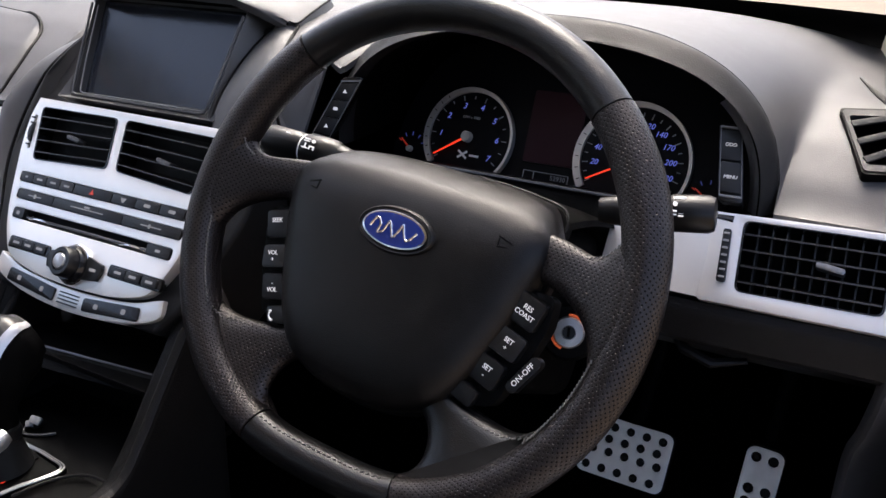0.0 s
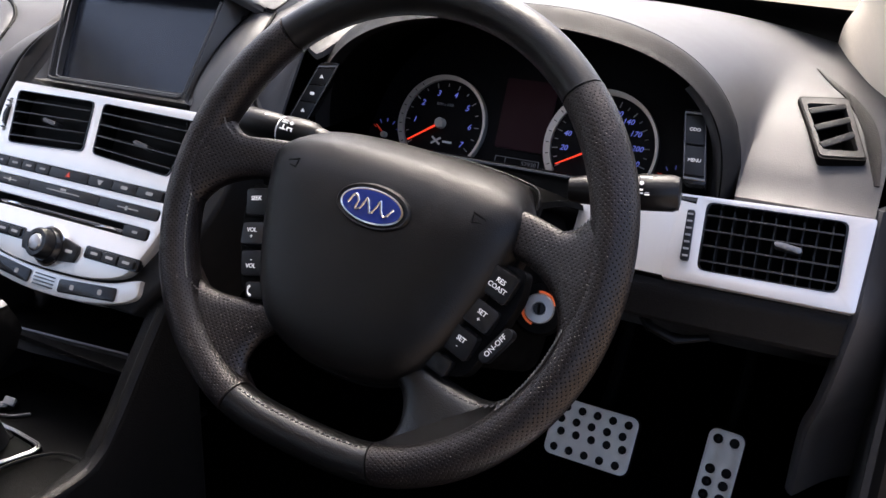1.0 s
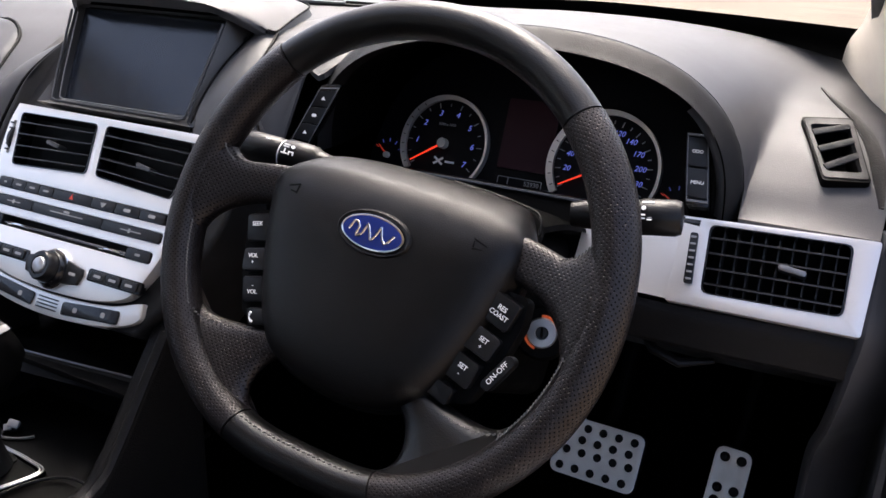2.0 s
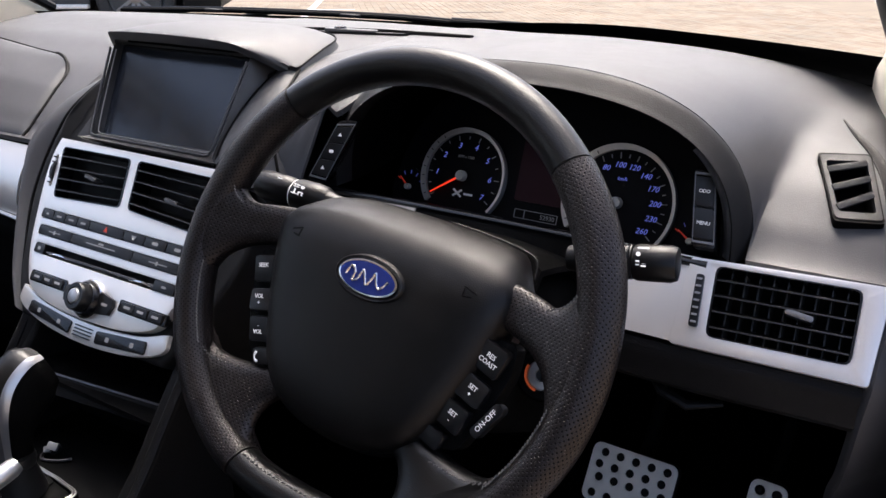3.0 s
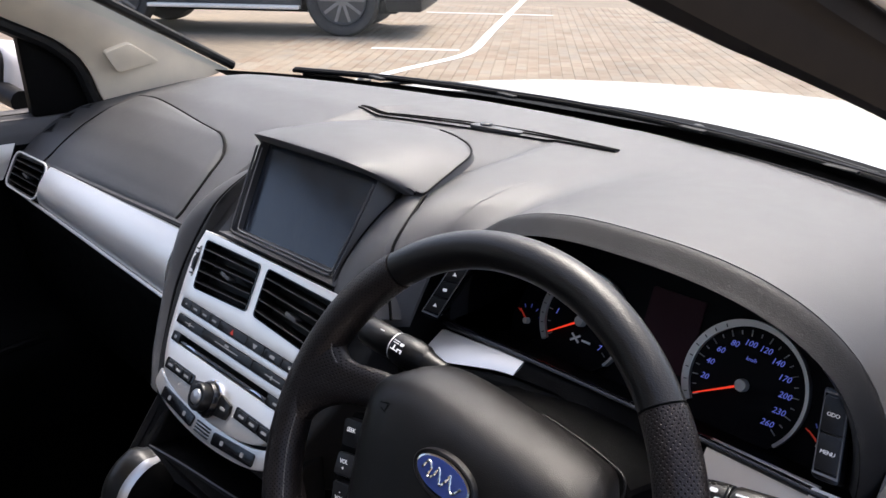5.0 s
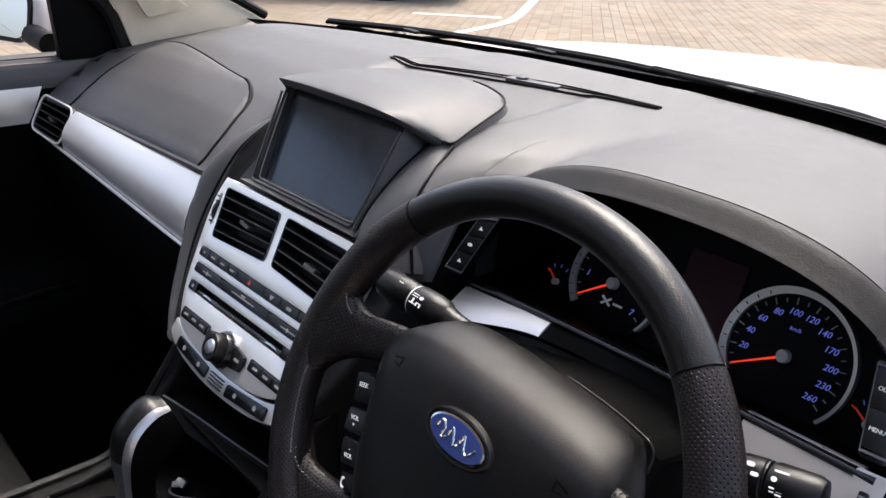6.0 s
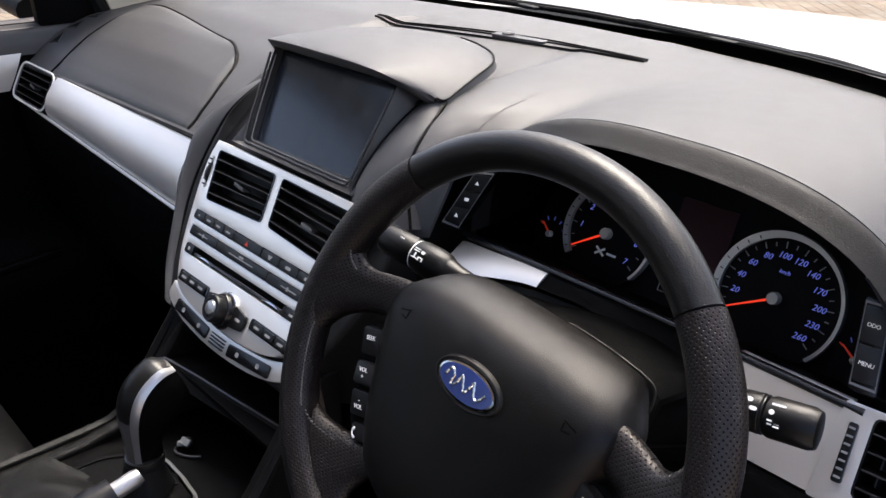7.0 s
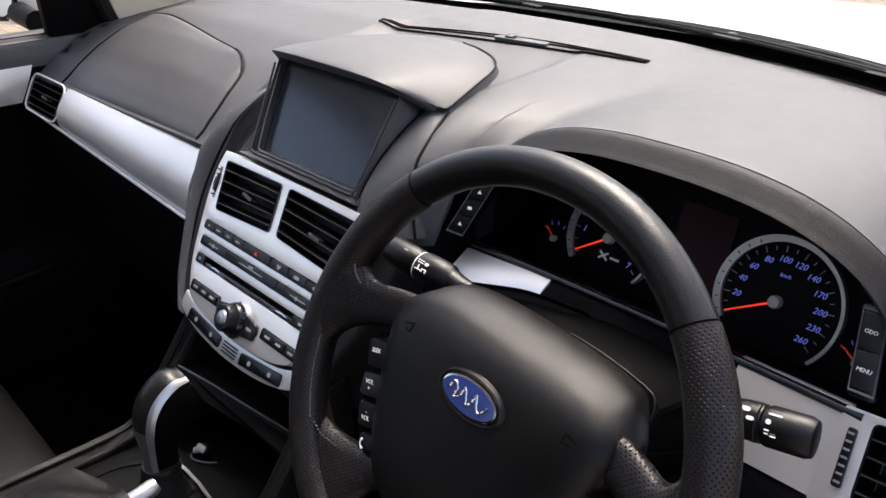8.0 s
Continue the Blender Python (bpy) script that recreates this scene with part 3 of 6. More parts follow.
# visor over the screen
VISOR = surface("visor_plastic", (0.0465, 0.0472, 0.0505), 0.52, grain=0.16, grain_size=1000, vary=0.04, vary_size=6, spec=0.5, rough_vary=0.03)
vis_side = smooth_line([(0.149, 0.225, 1.0065), (0.150, 0.226, 1.010), (0.157, 0.232, 1.0085), (0.150, 0.262, 1.0155), (0.139, 0.297, 1.0220), (0.119, 0.340, 1.0260), (0.090, 0.367, 1.0285), (0.045, 0.386, 1.030), (0.01, 0.394, 1.030)], 4)
vis_mid = smooth_line([(0, 0.1845, 1.0375), (0, 0.186, 1.041), (0, 0.215, 1.0455), (0, 0.25, 1.047), (0, 0.29, 1.0455), (0, 0.33, 1.042), (0, 0.36, 1.038), (0, 0.382, 1.034), (0, 0.396, 1.030)], 4)


def visor_point(u, i):
    a, b = vis_mid[i], vis_side[i]
    w = abs(u)
    return (MID + u * b.x, mix(a.y, b.y, (0.06 * w + 0.94 * max(0, (w - 0.70) / 0.30) ** 1.15) if i < 7 else w ** 3), mix(a.z, b.z, mix(0.05 * w + 0.95 * max(0, (w - 0.70) / 0.30) ** 1.2, w ** 3.4, min(1, i / 12))))


part("screen_visor", sheet(visor_point, [i / 22 - 1 for i in range(45)], range(len(vis_mid)), (0, 0.007, -0.009)), VISOR, dashboard, "grey plastic visor over the screen")
part("visor_seam", tube([Vector((MID + s.x * 1.01, s.y + 0.001, s.z + 0.001)) for s in vis_side], 0.0012, 6), MATT, dashboard)

# ---- centre stack ----
stack = thing("centre_stack", (MID, 0.05, 0.75), "silver-faced centre console stack with black buttons", "car console")
seam_line = smooth_line([(-0.128, 0.132, 0), (-0.150, 0.118, 0), (-0.163, 0.093, 0), (-0.178, 0.048, 0), (-0.190, 0.000, 0), (-0.193, -0.045, 0), (-0.188, -0.085, 0), (-0.174, -0.125, 0), (-0.152, -0.177, 0), (-0.126, -0.215, 0)], 4)


def seam_depth(y):
    return -0.019 - 0.030 * ease(y, 0.03, 0.14)


wing = [(p.x, p.y) for p in seam_line]
wing = wing + [(-x, y) for x, y in wing[::-1]]
bm = prism(wing, 0.12, Matrix(), 0.006, 4, front=-0.012)
for v in bm.verts:
    v.co.z -= 0.030 * ease(v.co.y, 0.03, 0.14) * ease(abs(v.co.x), 0.09, 0.14) + 0.004 * ease(abs(v.co.x), 0.15, 0.19)
bmesh.ops.transform(bm, matrix=STACK, verts=bm.verts)
part("surround", bm, LIP_PLASTIC, stack, "charcoal plastic surround")
seam_world = [STACK @ Vector((p.x - 0.0015, p.y, seam_depth(p.y) + 0.001)) for p in seam_line]
part("surround_seam", tube(seam_world, 0.0026, 6), MATT, stack, "dark gap beside the surround")
# the padded upright between the glovebox and the stack, one with the dashboard's top
post_out = smooth_line([on_pad(-0.610, 0.330), on_pad(-0.628, 0.300), on_pad(-0.648, 0.250), on_pad(-0.664, 0.195), Vector((-0.675, 0.149, 0.900)), Vector((-0.672, 0.130, 0.868)), Vector((-0.658, 0.110, 0.832)), Vector((-0.640, 0.089, 0.797)), Vector((-0.616, 0.064, 0.755)), Vector((-0.590, 0.046, 0.720))], 4)


def post_point(i, v):
    p = seam_world[i] + Vector((-0.002, 0.002, 0))
    q = post_out[i] + Vector((0, 0, 0.0005))
    bow = 0.010 * math.sin(math.pi * v) * (0.35 + 0.65 * ease(i, 6, 18))
    return p.lerp(q, v) + Vector((-0.15, -0.80, 0.55)) * bow


part("upright_pad", sheet(post_point, range(len(post_out)), [k / 10 for k in range(11)], (0.002, 0.008, -0.004)), DASH, dashboard, "grey padded upright beside the stack")
part("upright_gap", tube([Vector(post_point(i, 1)) + Vector((-0.001, 0.001, -0.001)) for i in range(14, len(post_out))], 0.0020, 6), MATT, dashboard, "dark gap beside the upright")
# pale flank that runs up from the stack to the visor's corner on the driver's side
for s in (1,):
    inner_ = smooth_line([(0.119, 0.244, 1.004), (0.117, 0.200, 0.977), (0.115, 0.164, 0.945), (0.118, 0.140, 0.916), (0.13, 0.124, 0.885)], 5)
    outer_ = smooth_line([(0.158, 0.231, 1.007), (0.171, 0.196, 0.990), (0.180, 0.167, 0.969), (0.193, 0.150, 0.938), (0.210, 0.138, 0.905)], 5)
    def flank(i, v):
        p = inner_[i].lerp(outer_[i], v)
        return Vector((MID + s * p.x, p.y - 0.005 * math.sin(math.pi * v) + 0.010 * ease(v, 0.75, 1.2), p.z + 0.003 * math.sin(math.pi * v)))
    part("flank", sheet(flank, range(len(inner_)), [k / 8 for k in range(9)], (0, 0.012, -0.004)), DASH, stack, "grey flank beside the screen")
    part("flank_seam", tube([Vector((MID + s * (p.x + 0.001), p.y + 0.003, p.z)) for p in outer_], 0.0018, 6), MATT, stack, "dark gap beside the flank")
    part("flank_seam", tube([Vector((MID + s * p.x, p.y - 0.0005, p.z + 0.0005)) for p in inner_], 0.0014, 6), MATT, stack, "dark gap beside the screen")
face = [(-0.150, 0.003), (-0.155, -0.02), (-0.154, -0.05), (-0.149, -0.08), (-0.138, -0.13), (-0.122, -0.165), (-0.105, -0.182), (-0.06, -0.192), (0, -0.195)]
face = [tuple(v) for v in smooth_line(face, 4)]
face = face + [(-x, y) for x, y in face[-2::-1]]


left_hole = [(-0.139, -0.007), (-0.012, -0.005), (-0.004, -0.063), (-0.126, -0.070)]
right_hole = [(0.002, -0.005), (0.139, -0.007), (0.126, -0.070), (0.010, -0.063)]
wheel_hole = [(-0.1485, -0.018), (-0.1435, -0.018), (-0.138, -0.058), (-0.143, -0.058)]
ROWS = (-0.0915, -0.1115, -0.1335)
strips = [rrect(0, ROWS[0], 0.274, 0.0122, 0.004), rrect(0, ROWS[1], 0.264, 0.0122, 0.004), rrect(0, ROWS[2], 0.254, 0.0128, 0.004)]
part("face_plate", plate(face, [smooth_corners(left_hole, 0.006), smooth_corners(right_hole, 0.006), wheel_hole] + strips, 0.02, STACK, 0.0012), SILVER, stack, "silver painted face plate")
part("vent_wheel", revolve([(0.019, -0.0022), (0.019, 0.0022)], STACK @ pose(-0.1435, -0.038, -0.015, 0, 90, 0) @ pose(0, 0, 0, 0, 0, 0), 30), BUTTON, stack, "ribbed vent thumbwheel")
for i in range(6):
    part("wheel_rib", box(lift(STACK, mix(-0.1465, -0.1412, i / 5), mix(-0.022, -0.054, i / 5), 0.0022), 0.004, 0.0018, 0.003, 0.0004), CHARCOAL, stack)

# rows of buttons
def key(name, cx, cy, w, h, parent, mat=BUTTON, m=STACK, front=0.002, mark=None, mark_mat=DIM, turn=0.0, label=""):
    k = part(name, prism(rrect(0, 0, w, h, min(w, h) * 0.2, 3), 0.014, lift(m, cx, cy, 0, turn), 0.0008, front=front), mat, parent, label)
    if mark:
        mw, mh = mark
        part("symbol", prism(rrect(0, 0, mw, mh, mh * 0.3, 2), 0.0006, lift(m, cx, cy, front + 0.0004, turn), 0), mark_mat, k)
    return k


for i in range(4):
    key("button", -0.1235 + 0.0232 * i, ROWS[0], 0.0228, 0.0110, stack, front=0.0012, mark=(0.009, 0.0022) if i else (0.004, 0.0022))
hz = key("hazard_button", -0.0115, ROWS[0], 0.0610, 0.0110, stack, front=0.0012)
part("hazard_mark", prism([(-0.0034, -0.0026), (0.0034, -0.0026), (0, 0.0034)], 0.0006, lift(STACK, -0.012, ROWS[0], 0.0016), 0), DIMRED, hz, "red hazard triangle")
for i in range(3):
    k = key("button", 0.0375 + 0.0362 * i, ROWS[0], 0.0356, 0.0110, stack, front=0.0012)
    part("symbol", prism([(-0.0045, 0.0022), (0.0045, 0.0022), (0.001, -0.0028), (-0.001, -0.0028)] if i == 0 else rrect(0, 0, 0.010, 0.0036, 0.0016, 2), 0.0006, lift(STACK, 0.0375 + 0.0362 * i, ROWS[0], 0.0016), 0), DIM, k)
k = key("rocker_button", -0.0985, ROWS[1], 0.0630, 0.0110, stack, front=0.0012, mark=(0.022, 0.0012))
part("symbol", prism(rrect(-0.0985, ROWS[1], 0.0030, 0.0048, 0.001, 2), 0.0006, lift(STACK, 0, 0, 0.0018), 0), DIM, k)
k = key("wide_button", -0.011, ROWS[1], 0.1110, 0.0110, stack, front=0.0012, mark=(0.052, 0.0012))
part("symbol", prism(rrect(-0.011, ROWS[1] + 0.0026, 0.009, 0.0024, 0.001, 2), 0.0006, lift(STACK, 0, 0, 0.0018), 0), DIM, k)
k = key("rocker_button", 0.0880, ROWS[1], 0.0860, 0.0110, stack, front=0.0012, mark=(0.030, 0.0012))
part("symbol", prism(rrect(0.0860, ROWS[1], 0.0030, 0.0048, 0.001, 2), 0.0006, lift(STACK, 0, 0, 0.0018), 0), DIM, k)
key("eject_button", -0.1165, ROWS[2], 0.0190, 0.0118, stack, front=0.0012, mark=(0.005, 0.004))
part("disc_slot", box(lift(STACK, 0.0, ROWS[2], -0.012), 0.21, 0.014, 0.004, 0), MATT, stack, "black disc slot")
part("slot_lip", box(lift(STACK, 0.0, ROWS[2] - 0.0042, -0.006) @ pose(0, 0, 0, -25), 0.208, 0.0035, 0.012, 0.001), BLACK, stack)
# Two tapered chrome slivers stand in for glints along the disc slot.
for x0, x1 in ((-0.098, -0.062), (0.050, 0.088)):
    part("slot_glint", tube([STACK @ Vector((mix(x0, x1, i / 8), ROWS[2] - 0.0040 + 0.0022 * math.sin(i / 8 * 3.1), -0.0010)) for i in range(9)], [0.0003 + 0.0011 * math.sin(i / 8 * 3.1) for i in range(9)], 6), CHROME, stack, "modelled glint on the slot's edge")
key("button", 0.1080, ROWS[2], 0.0340, 0.0118, stack, front=0.0012, mark=(0.007, 0.0026))

part("knob_ring", revolve([(0.0225, 0), (0.0225, 0.003), (0.021, 0.004), (0.021, 0)], lift(STACK, 0, -0.171)), CHROME, stack, "thin chrome ring")
part("knob_base", revolve([(0.021, 0), (0.0205, 0.007), (0.018, 0.011), (0.0, 0.011)], lift(STACK, 0, -0.171)), BLACK, stack)
bm = revolve([(0.0165, 0.010), (0.0162, 0.020), (0.0145, 0.0225), (0.0105, 0.0225), (0.0095, 0.018)], lift(STACK, 0, -0.171))
part("knob", bm, BUTTON, stack, "black rotary knob")
part("knob_button", revolve([(0.0095, 0.010), (0.0095, 0.021), (0.008, 0.0235), (0.004, 0.0245), (0, 0.0248)], lift(STACK, 0, -0.171)), STEEL, stack, "chrome push centre")
for s in (-1, 1):
    wpts = [(s * 0.018, -0.158), (s * 0.042, -0.163), (s * 0.044, -0.170), (s * 0.040, -0.181), (s * 0.018, -0.184)]
    part("knob_wing", prism(wpts if s < 0 else wpts[::-1], 0.012, STACK, 0.001, front=0.004), BUTTON, stack, "black side button of the knob")
    part("wing_symbol", prism(rrect(s * 0.031, -0.171, 0.010, 0.0032, 0.001, 2), 0.0006, lift(STACK, 0, 0, 0.0045), 0), DIM, stack)
for s, xs in ((-1, (-0.100, -0.080, -0.060)), (1, (0.066, 0.088, 0.112))):
    part("button_tray", prism(rrect(sum(xs) / 3, -0.166, 0.070 if s < 0 else 0.078, 0.0135, 0.003), 0.004, lift(STACK, 0, 0, 0, 0), 0.0006, front=0.0012), BLACK, stack)
    for x in xs:
        k = key("button", x, -0.166, 0.0195 if s < 0 else 0.022, 0.010, stack, front=0.003, mark=(0.010, 0.0028))

# switch panel below, with a small grille in its middle
LIP = lift(STACK, 0, 0.007, -0.006)
lip = smooth_line([(-0.122, -0.188), (-0.08, -0.199), (0, -0.204), (0.08, -0.199), (0.122, -0.188)], 6)
low = smooth_line([(0.131, -0.186), (0.128, -0.207), (0.08, -0.222), (0, -0.228), (-0.08, -0.222), (-0.128, -0.207), (-0.131, -0.186)], 5)
part("switch_panel", prism([tuple(p) for p in lip] + [tuple(p) for p in low], 0.03, LIP, 0.002), SILVER, stack, "silver lower switch panel")
for s in (-1, 1):
    w = part("switch_bank", prism(rrect(0, 0, 0.082, 0.0145, 0.003), 0.01, lift(LIP, s * 0.064, -0.2115, 0, s * 5.5), 0.001, front=0.002), BLACK, stack, "black switch bank")
    for q in (-0.02, 0.02):
        part("symbol", prism(rrect(0, 0, 0.006, 0.0055, 0.0015, 2), 0.0006, lift(LIP, s * 0.064 + q, -0.2115 + s * q * 0.1, 0.0025), 0), DIM, w)
for i in range(4):
    part("grille_bar", box(lift(LIP, 0, -0.2095 - 0.0038 * i, 0.001), 0.030, 0.0014, 0.003, 0.0003), BLACK, stack)

# ---- navigation screen ----
display = thing("display_screen", (MID, 0.17, 0.92), "dark switched-off display screen under a grey visor", "screen")
RIMLINE = surface("grey_rim_plastic", (0.16, 0.16, 0.165), 0.4, vary=0.05)
corners = [(-0.101, 0.022), (0.095, 0.025), (0.105, 0.138), (-0.121, 0.138)]
outer = [(-0.122, 0.009), (0.122, 0.009), (0.119, 0.138), (-0.128, 0.138)]
rim1 = [(-0.107, 0.015), (0.104, 0.016), (0.112, 0.138), (-0.126, 0.138)]
levels = ((outer, -0.016), (outer, 0.0), ([(x * 0.985, y) for x, y in outer], 0.0015), ([(x * 1.02, y - 0.001) for x, y in rim1], -0.006), (rim1, -0.0075), (corners, -0.016), (corners, -0.019))
part("bezel", loft([[STACK @ Vector((*p, z - (0.046 if p[1] > 0.1 and abs(p[0]) > 0.117 and loop is not rim1 else 0))) for p in loop] for loop, z in levels], caps=False), CHARCOAL, display, "charcoal plastic bezel")
for inset, q, r in ((0.0, CHARCOAL, 0.0016), (0.0045, RIMLINE, 0.0009)):
    a0, a1, b0, b1 = Vector(rim1[3]), Vector(rim1[0]), Vector(rim1[1]), Vector(rim1[2])
    edge_line = [(a0.x + inset, 0.128), (a1.x + (a0.x - a1.x) * 0.3 + inset, 0.052), (a1.x + inset, a1.y + 0.008 + inset), (a1.x + 0.002 + inset, a1.y + 0.002 + inset), (a1.x + 0.008 + inset, a1.y + inset), (b0.x - 0.008 - inset, b0.y + inset), (b0.x - 0.002 - inset, b0.y + 0.002 + inset), (b0.x - inset, b0.y + 0.008 + inset), (b0.x + (b1.x - b0.x) * 0.3 - inset, 0.052), (b1.x - inset, 0.128)]
    part("rim_line", tube([STACK @ Vector((x, y, -0.0045 - inset * 1.2)) for x, y in edge_line], r, 8), q, display, "thin grey rim of the screen")
part("top_filler", box(lift(STACK, -0.006, 0.143, -0.040), 0.215, 0.014, 0.05, 0.002), MATT, display)
part("glass", prism(corners, 0.004, STACK, 0, front=-0.0175), SCREEN, display, "dark glossy display glass")

# ---- air vents ----
def air_vent(m, outline, slats, label, fins=0, tab=(0.5, 0.52)):
    """A vent behind a hole in the plane of m: corners from the top left, clockwise; slats across, fins behind."""
    tl, tr, br, bl = [Vector(p) for p in outline]
    mid = (tl + tr + br + bl) / 4
    v = thing("air_vent", m @ Vector((*mid, 0)), label, "air vent", "dashboard air vents")

    def at(s, t):
        return tl.lerp(tr, s).lerp(bl.lerp(br, s), t)
    ring = smooth_corners([tl, tr, br, bl], 0.006)
    inner = [tuple((Vector(p) - mid) * 0.97 + mid) for p in ring]
    part("rim", ring_loop(ring, inner, 0.035, lift(m, 0, 0, 0.0008)), BLACK, v)
    part("recess", prism(inner, 0.002, lift(m, 0, 0, -0.033), 0), MATT, v)
    for i in range(slats):
        t = (i + 0.75) / (slats + 0.5)
        a, b = at(0.015, t), at(0.985, t)
        d = b - a
        mm = m @ Matrix.Translation((*((a + b) / 2), -0.006)) @ pose(0, 0, 0, 0, 0, math.degrees(math.atan2(d.y, d.x))) @ pose(0, 0, 0, 15)
        part("slat", box(mm, d.length, 0.0016, 0.015, 0.0006), MATT, v)
        part("slat_edge", box(mm @ Matrix.Translation((0, 0.0002, 0.0077)), d.length * 0.985, 0.0013, 0.0010, 0.0003), CHARCOAL, v)
    for i in range(fins):
        s = (i + 1) / (fins + 1)
        a, b = at(s, 0.03), at(s, 0.97)
        d = b - a
        mm = m @ Matrix.Translation((*((a + b) / 2), -0.020)) @ pose(0, 0, 0, 0, 0, math.degrees(math.atan2(d.y, d.x)))
        part("fin", box(mm, d.length, 0.0012, 0.016, 0), CHARCOAL, v)
    c = at(*tab)
    part("tab", prism(rrect(0, 0, 0.022, 0.0050, 0.002), 0.012, lift(m, c.x, c.y, 0.002, -9), 0.001), DARKSTEEL if fins else CHARCOAL, v, "small adjuster tab")
    return v


air_vent(STACK, left_hole, 4, "black slatted air vent in the centre stack", tab=(0.5, 0.52))
air_vent(STACK, right_hole, 4, "black slatted air vent in the centre stack", tab=(0.55, 0.6))
RVENT, rq = quad_frame([(0.208, 0.2005, 0.8905), (0.319, 0.2085, 0.8905), (0.322, 0.1745, 0.8425), (0.213, 0.1735, 0.838)])
RVENT = lift(RVENT, 0, 0, 0.003)
# silver panel round the driver's vent
inv = RVENT.inverted()
edge = [(inv @ Vector(p)).to_2d() for p in ((0.186, 0.2015, 0.894), (0.338, 0.2150, 0.894), (0.337, 0.1690, 0.8310), (0.186, 0.1630, 0.8300))]
part("vent_panel", plate(smooth_corners(edge, 0.003), [smooth_corners(rq, 0.007)], 0.012, RVENT, 0.0012), SILVER, dashboard, "silver panel round the air vent")
air_vent(RVENT, rq, 4, "large black air vent beside the driver's door", fins=9, tab=(0.62, 0.48))
tw = part("vent_wheel", prism(smooth_corners([(-0.0705, 0.020), (-0.0640, 0.020), (-0.0610, -0.024), (-0.0685, -0.024)], 0.002), 0.008, RVENT, 0.001, front=0.003), BUTTON, dashboard, "ribbed vent thumbwheel")
for i in range(7):
    part("wheel_rib", box(lift(RVENT, mix(-0.0672, -0.0648, i / 6), mix(0.016, -0.020, i / 6), 0.0035), 0.0045, 0.0016, 0.002, 0.0003), DIM, tw)
LVENT, lq = quad_frame([(-1.198, 0.108, 0.900), (-1.085, 0.114, 0.897), (-1.092, 0.088, 0.846), (-1.202, 0.084, 0.850)])
part("vent_panel", plate(smooth_corners([(Vector(p) * 1.0 + (Vector(p) - sum([Vector(k) for k in lq], Vector((0, 0))) / 4) * 0.16) for p in lq], 0.018), [smooth_corners(lq, 0.014)], 0.012, lift(LVENT, 0, 0, 0.002), 0.0015), CHARCOAL, dashboard, "grey frame round the air vent")
rim_ = [lift(LVENT, 0, 0, 0.003) @ Vector((*(Vector(p) * 1.0 + (Vector(p) - sum([Vector(k) for k in lq], Vector((0, 0))) / 4) * 0.15), 0)) for p in smooth_corners(lq, 0.017, 5)]
part("vent_rim", tube(rim_ + rim_[:1], 0.0017, 8), RING, dashboard, "thin silver rim round the vent")
air_vent(lift(LVENT, 0, 0, 0.002), lq, 4, "black air vent beside the passenger door")

# ---- instrument cluster ----
cluster = thing("instrument_cluster", (0, 0.29, 0.85), "black instrument cluster with two silver-ringed dials", "dashboard")
part("hood_lining", loft([lip_ring(y, d) for y, d in ((0.2078, 0.0160), (0.24, 0.0172), (0.30, 0.018), (0.37, 0.020))], closed=False), MATT, cluster, "matt black hood lining")
part("backing", prism([(0.196 * math.copysign(abs(math.cos(a)) ** 0.77, math.cos(a)), -0.06 + (0.185 * math.sin(a) ** 0.77 if a > 0 else 0)) for a in [math.pi * i / 30 for i in range(31)]], 0.006, lift(CLUSTER, 0, 0, -0.009), 0), DIAL, cluster, "black dial panel")
part("floor_ledge", box(pose(0, 0.248, 0.866, -22), 0.42, 0.10, 0.006, 0.002), MATT, cluster)
part("front_ledge", tube([(mix(-0.21, 0.2, i / 20), 0.202 + 0.004 * math.sin(i / 20 * 3.1), 0.889) for i in range(21)], 0.005, 10, 0.8), BLACK, cluster, "rounded black lower edge")


def dial(cx, cy, r, a0, a1, marks, size, needle, name):
    m = lift(CLUSTER, cx, cy)
    d = part(name, revolve([(r * 0.97, -0.010), (r * 0.97, -0.004), (0, -0.004)], m, 48), DIAL, cluster, "round black dial face")
    part("dial_ring", arc_band(r * 0.875, r, a0 + 4, a1 - 6, m, 0.008, 60, lambda s: 1 if s < 0.33 else max(0.42, 1 - 1.6 * (s - 0.33))), DIAL_RING, d, "satin silver ring")
    n = len(marks)
    for i, w in enumerate(marks):
        for half in (0, 0.5):
            if half and i == n - 1:
                continue
            a = a0 + (a1 - a0) * (i + half) / (n - 1)
            ca, sa = math.cos(radians(a)), math.sin(radians(a))
            part("tick", box(m @ pose(r * 0.80 * ca, r * 0.80 * sa, -0.003, 0, 0, a), r * (0.1 if not half else 0.06), 0.0008, 0.001, 0), DIM, d)
        a = a0 + (a1 - a0) * i / (n - 1)
        ca, sa = math.cos(radians(a)), math.sin(radians(a))
        if w:
            text("numeral", w, size, m @ pose(r * 0.64 * ca, r * 0.64 * sa, -0.0028), NUMERAL, d, 0.25)
    for i in range(8):
        a = a0 - 4 - i * 12
        part("ring_mark", box(m @ pose(r * 0.928 * math.cos(radians(a)), r * 0.928 * math.sin(radians(a)), 0.0006, 0, 0, a), r * 0.05, 0.0008, 0.0008, 0), BUTTON, d)
    part("needle", prism([(0.006, 0.0010), (r * 0.80, 0.0005), (r * 0.80, -0.0005), (0.006, -0.0010)], 0.0015, m @ pose(0, 0, 0.002, 0, 0, needle), 0), NEEDLE, d, "red needle")
    part("hub", revolve([(0.0058, -0.003), (0.0058, 0.003), (0.005, 0.0045), (0, 0.0045)], m, 20), HUB, d, "pale round hub")
    return d


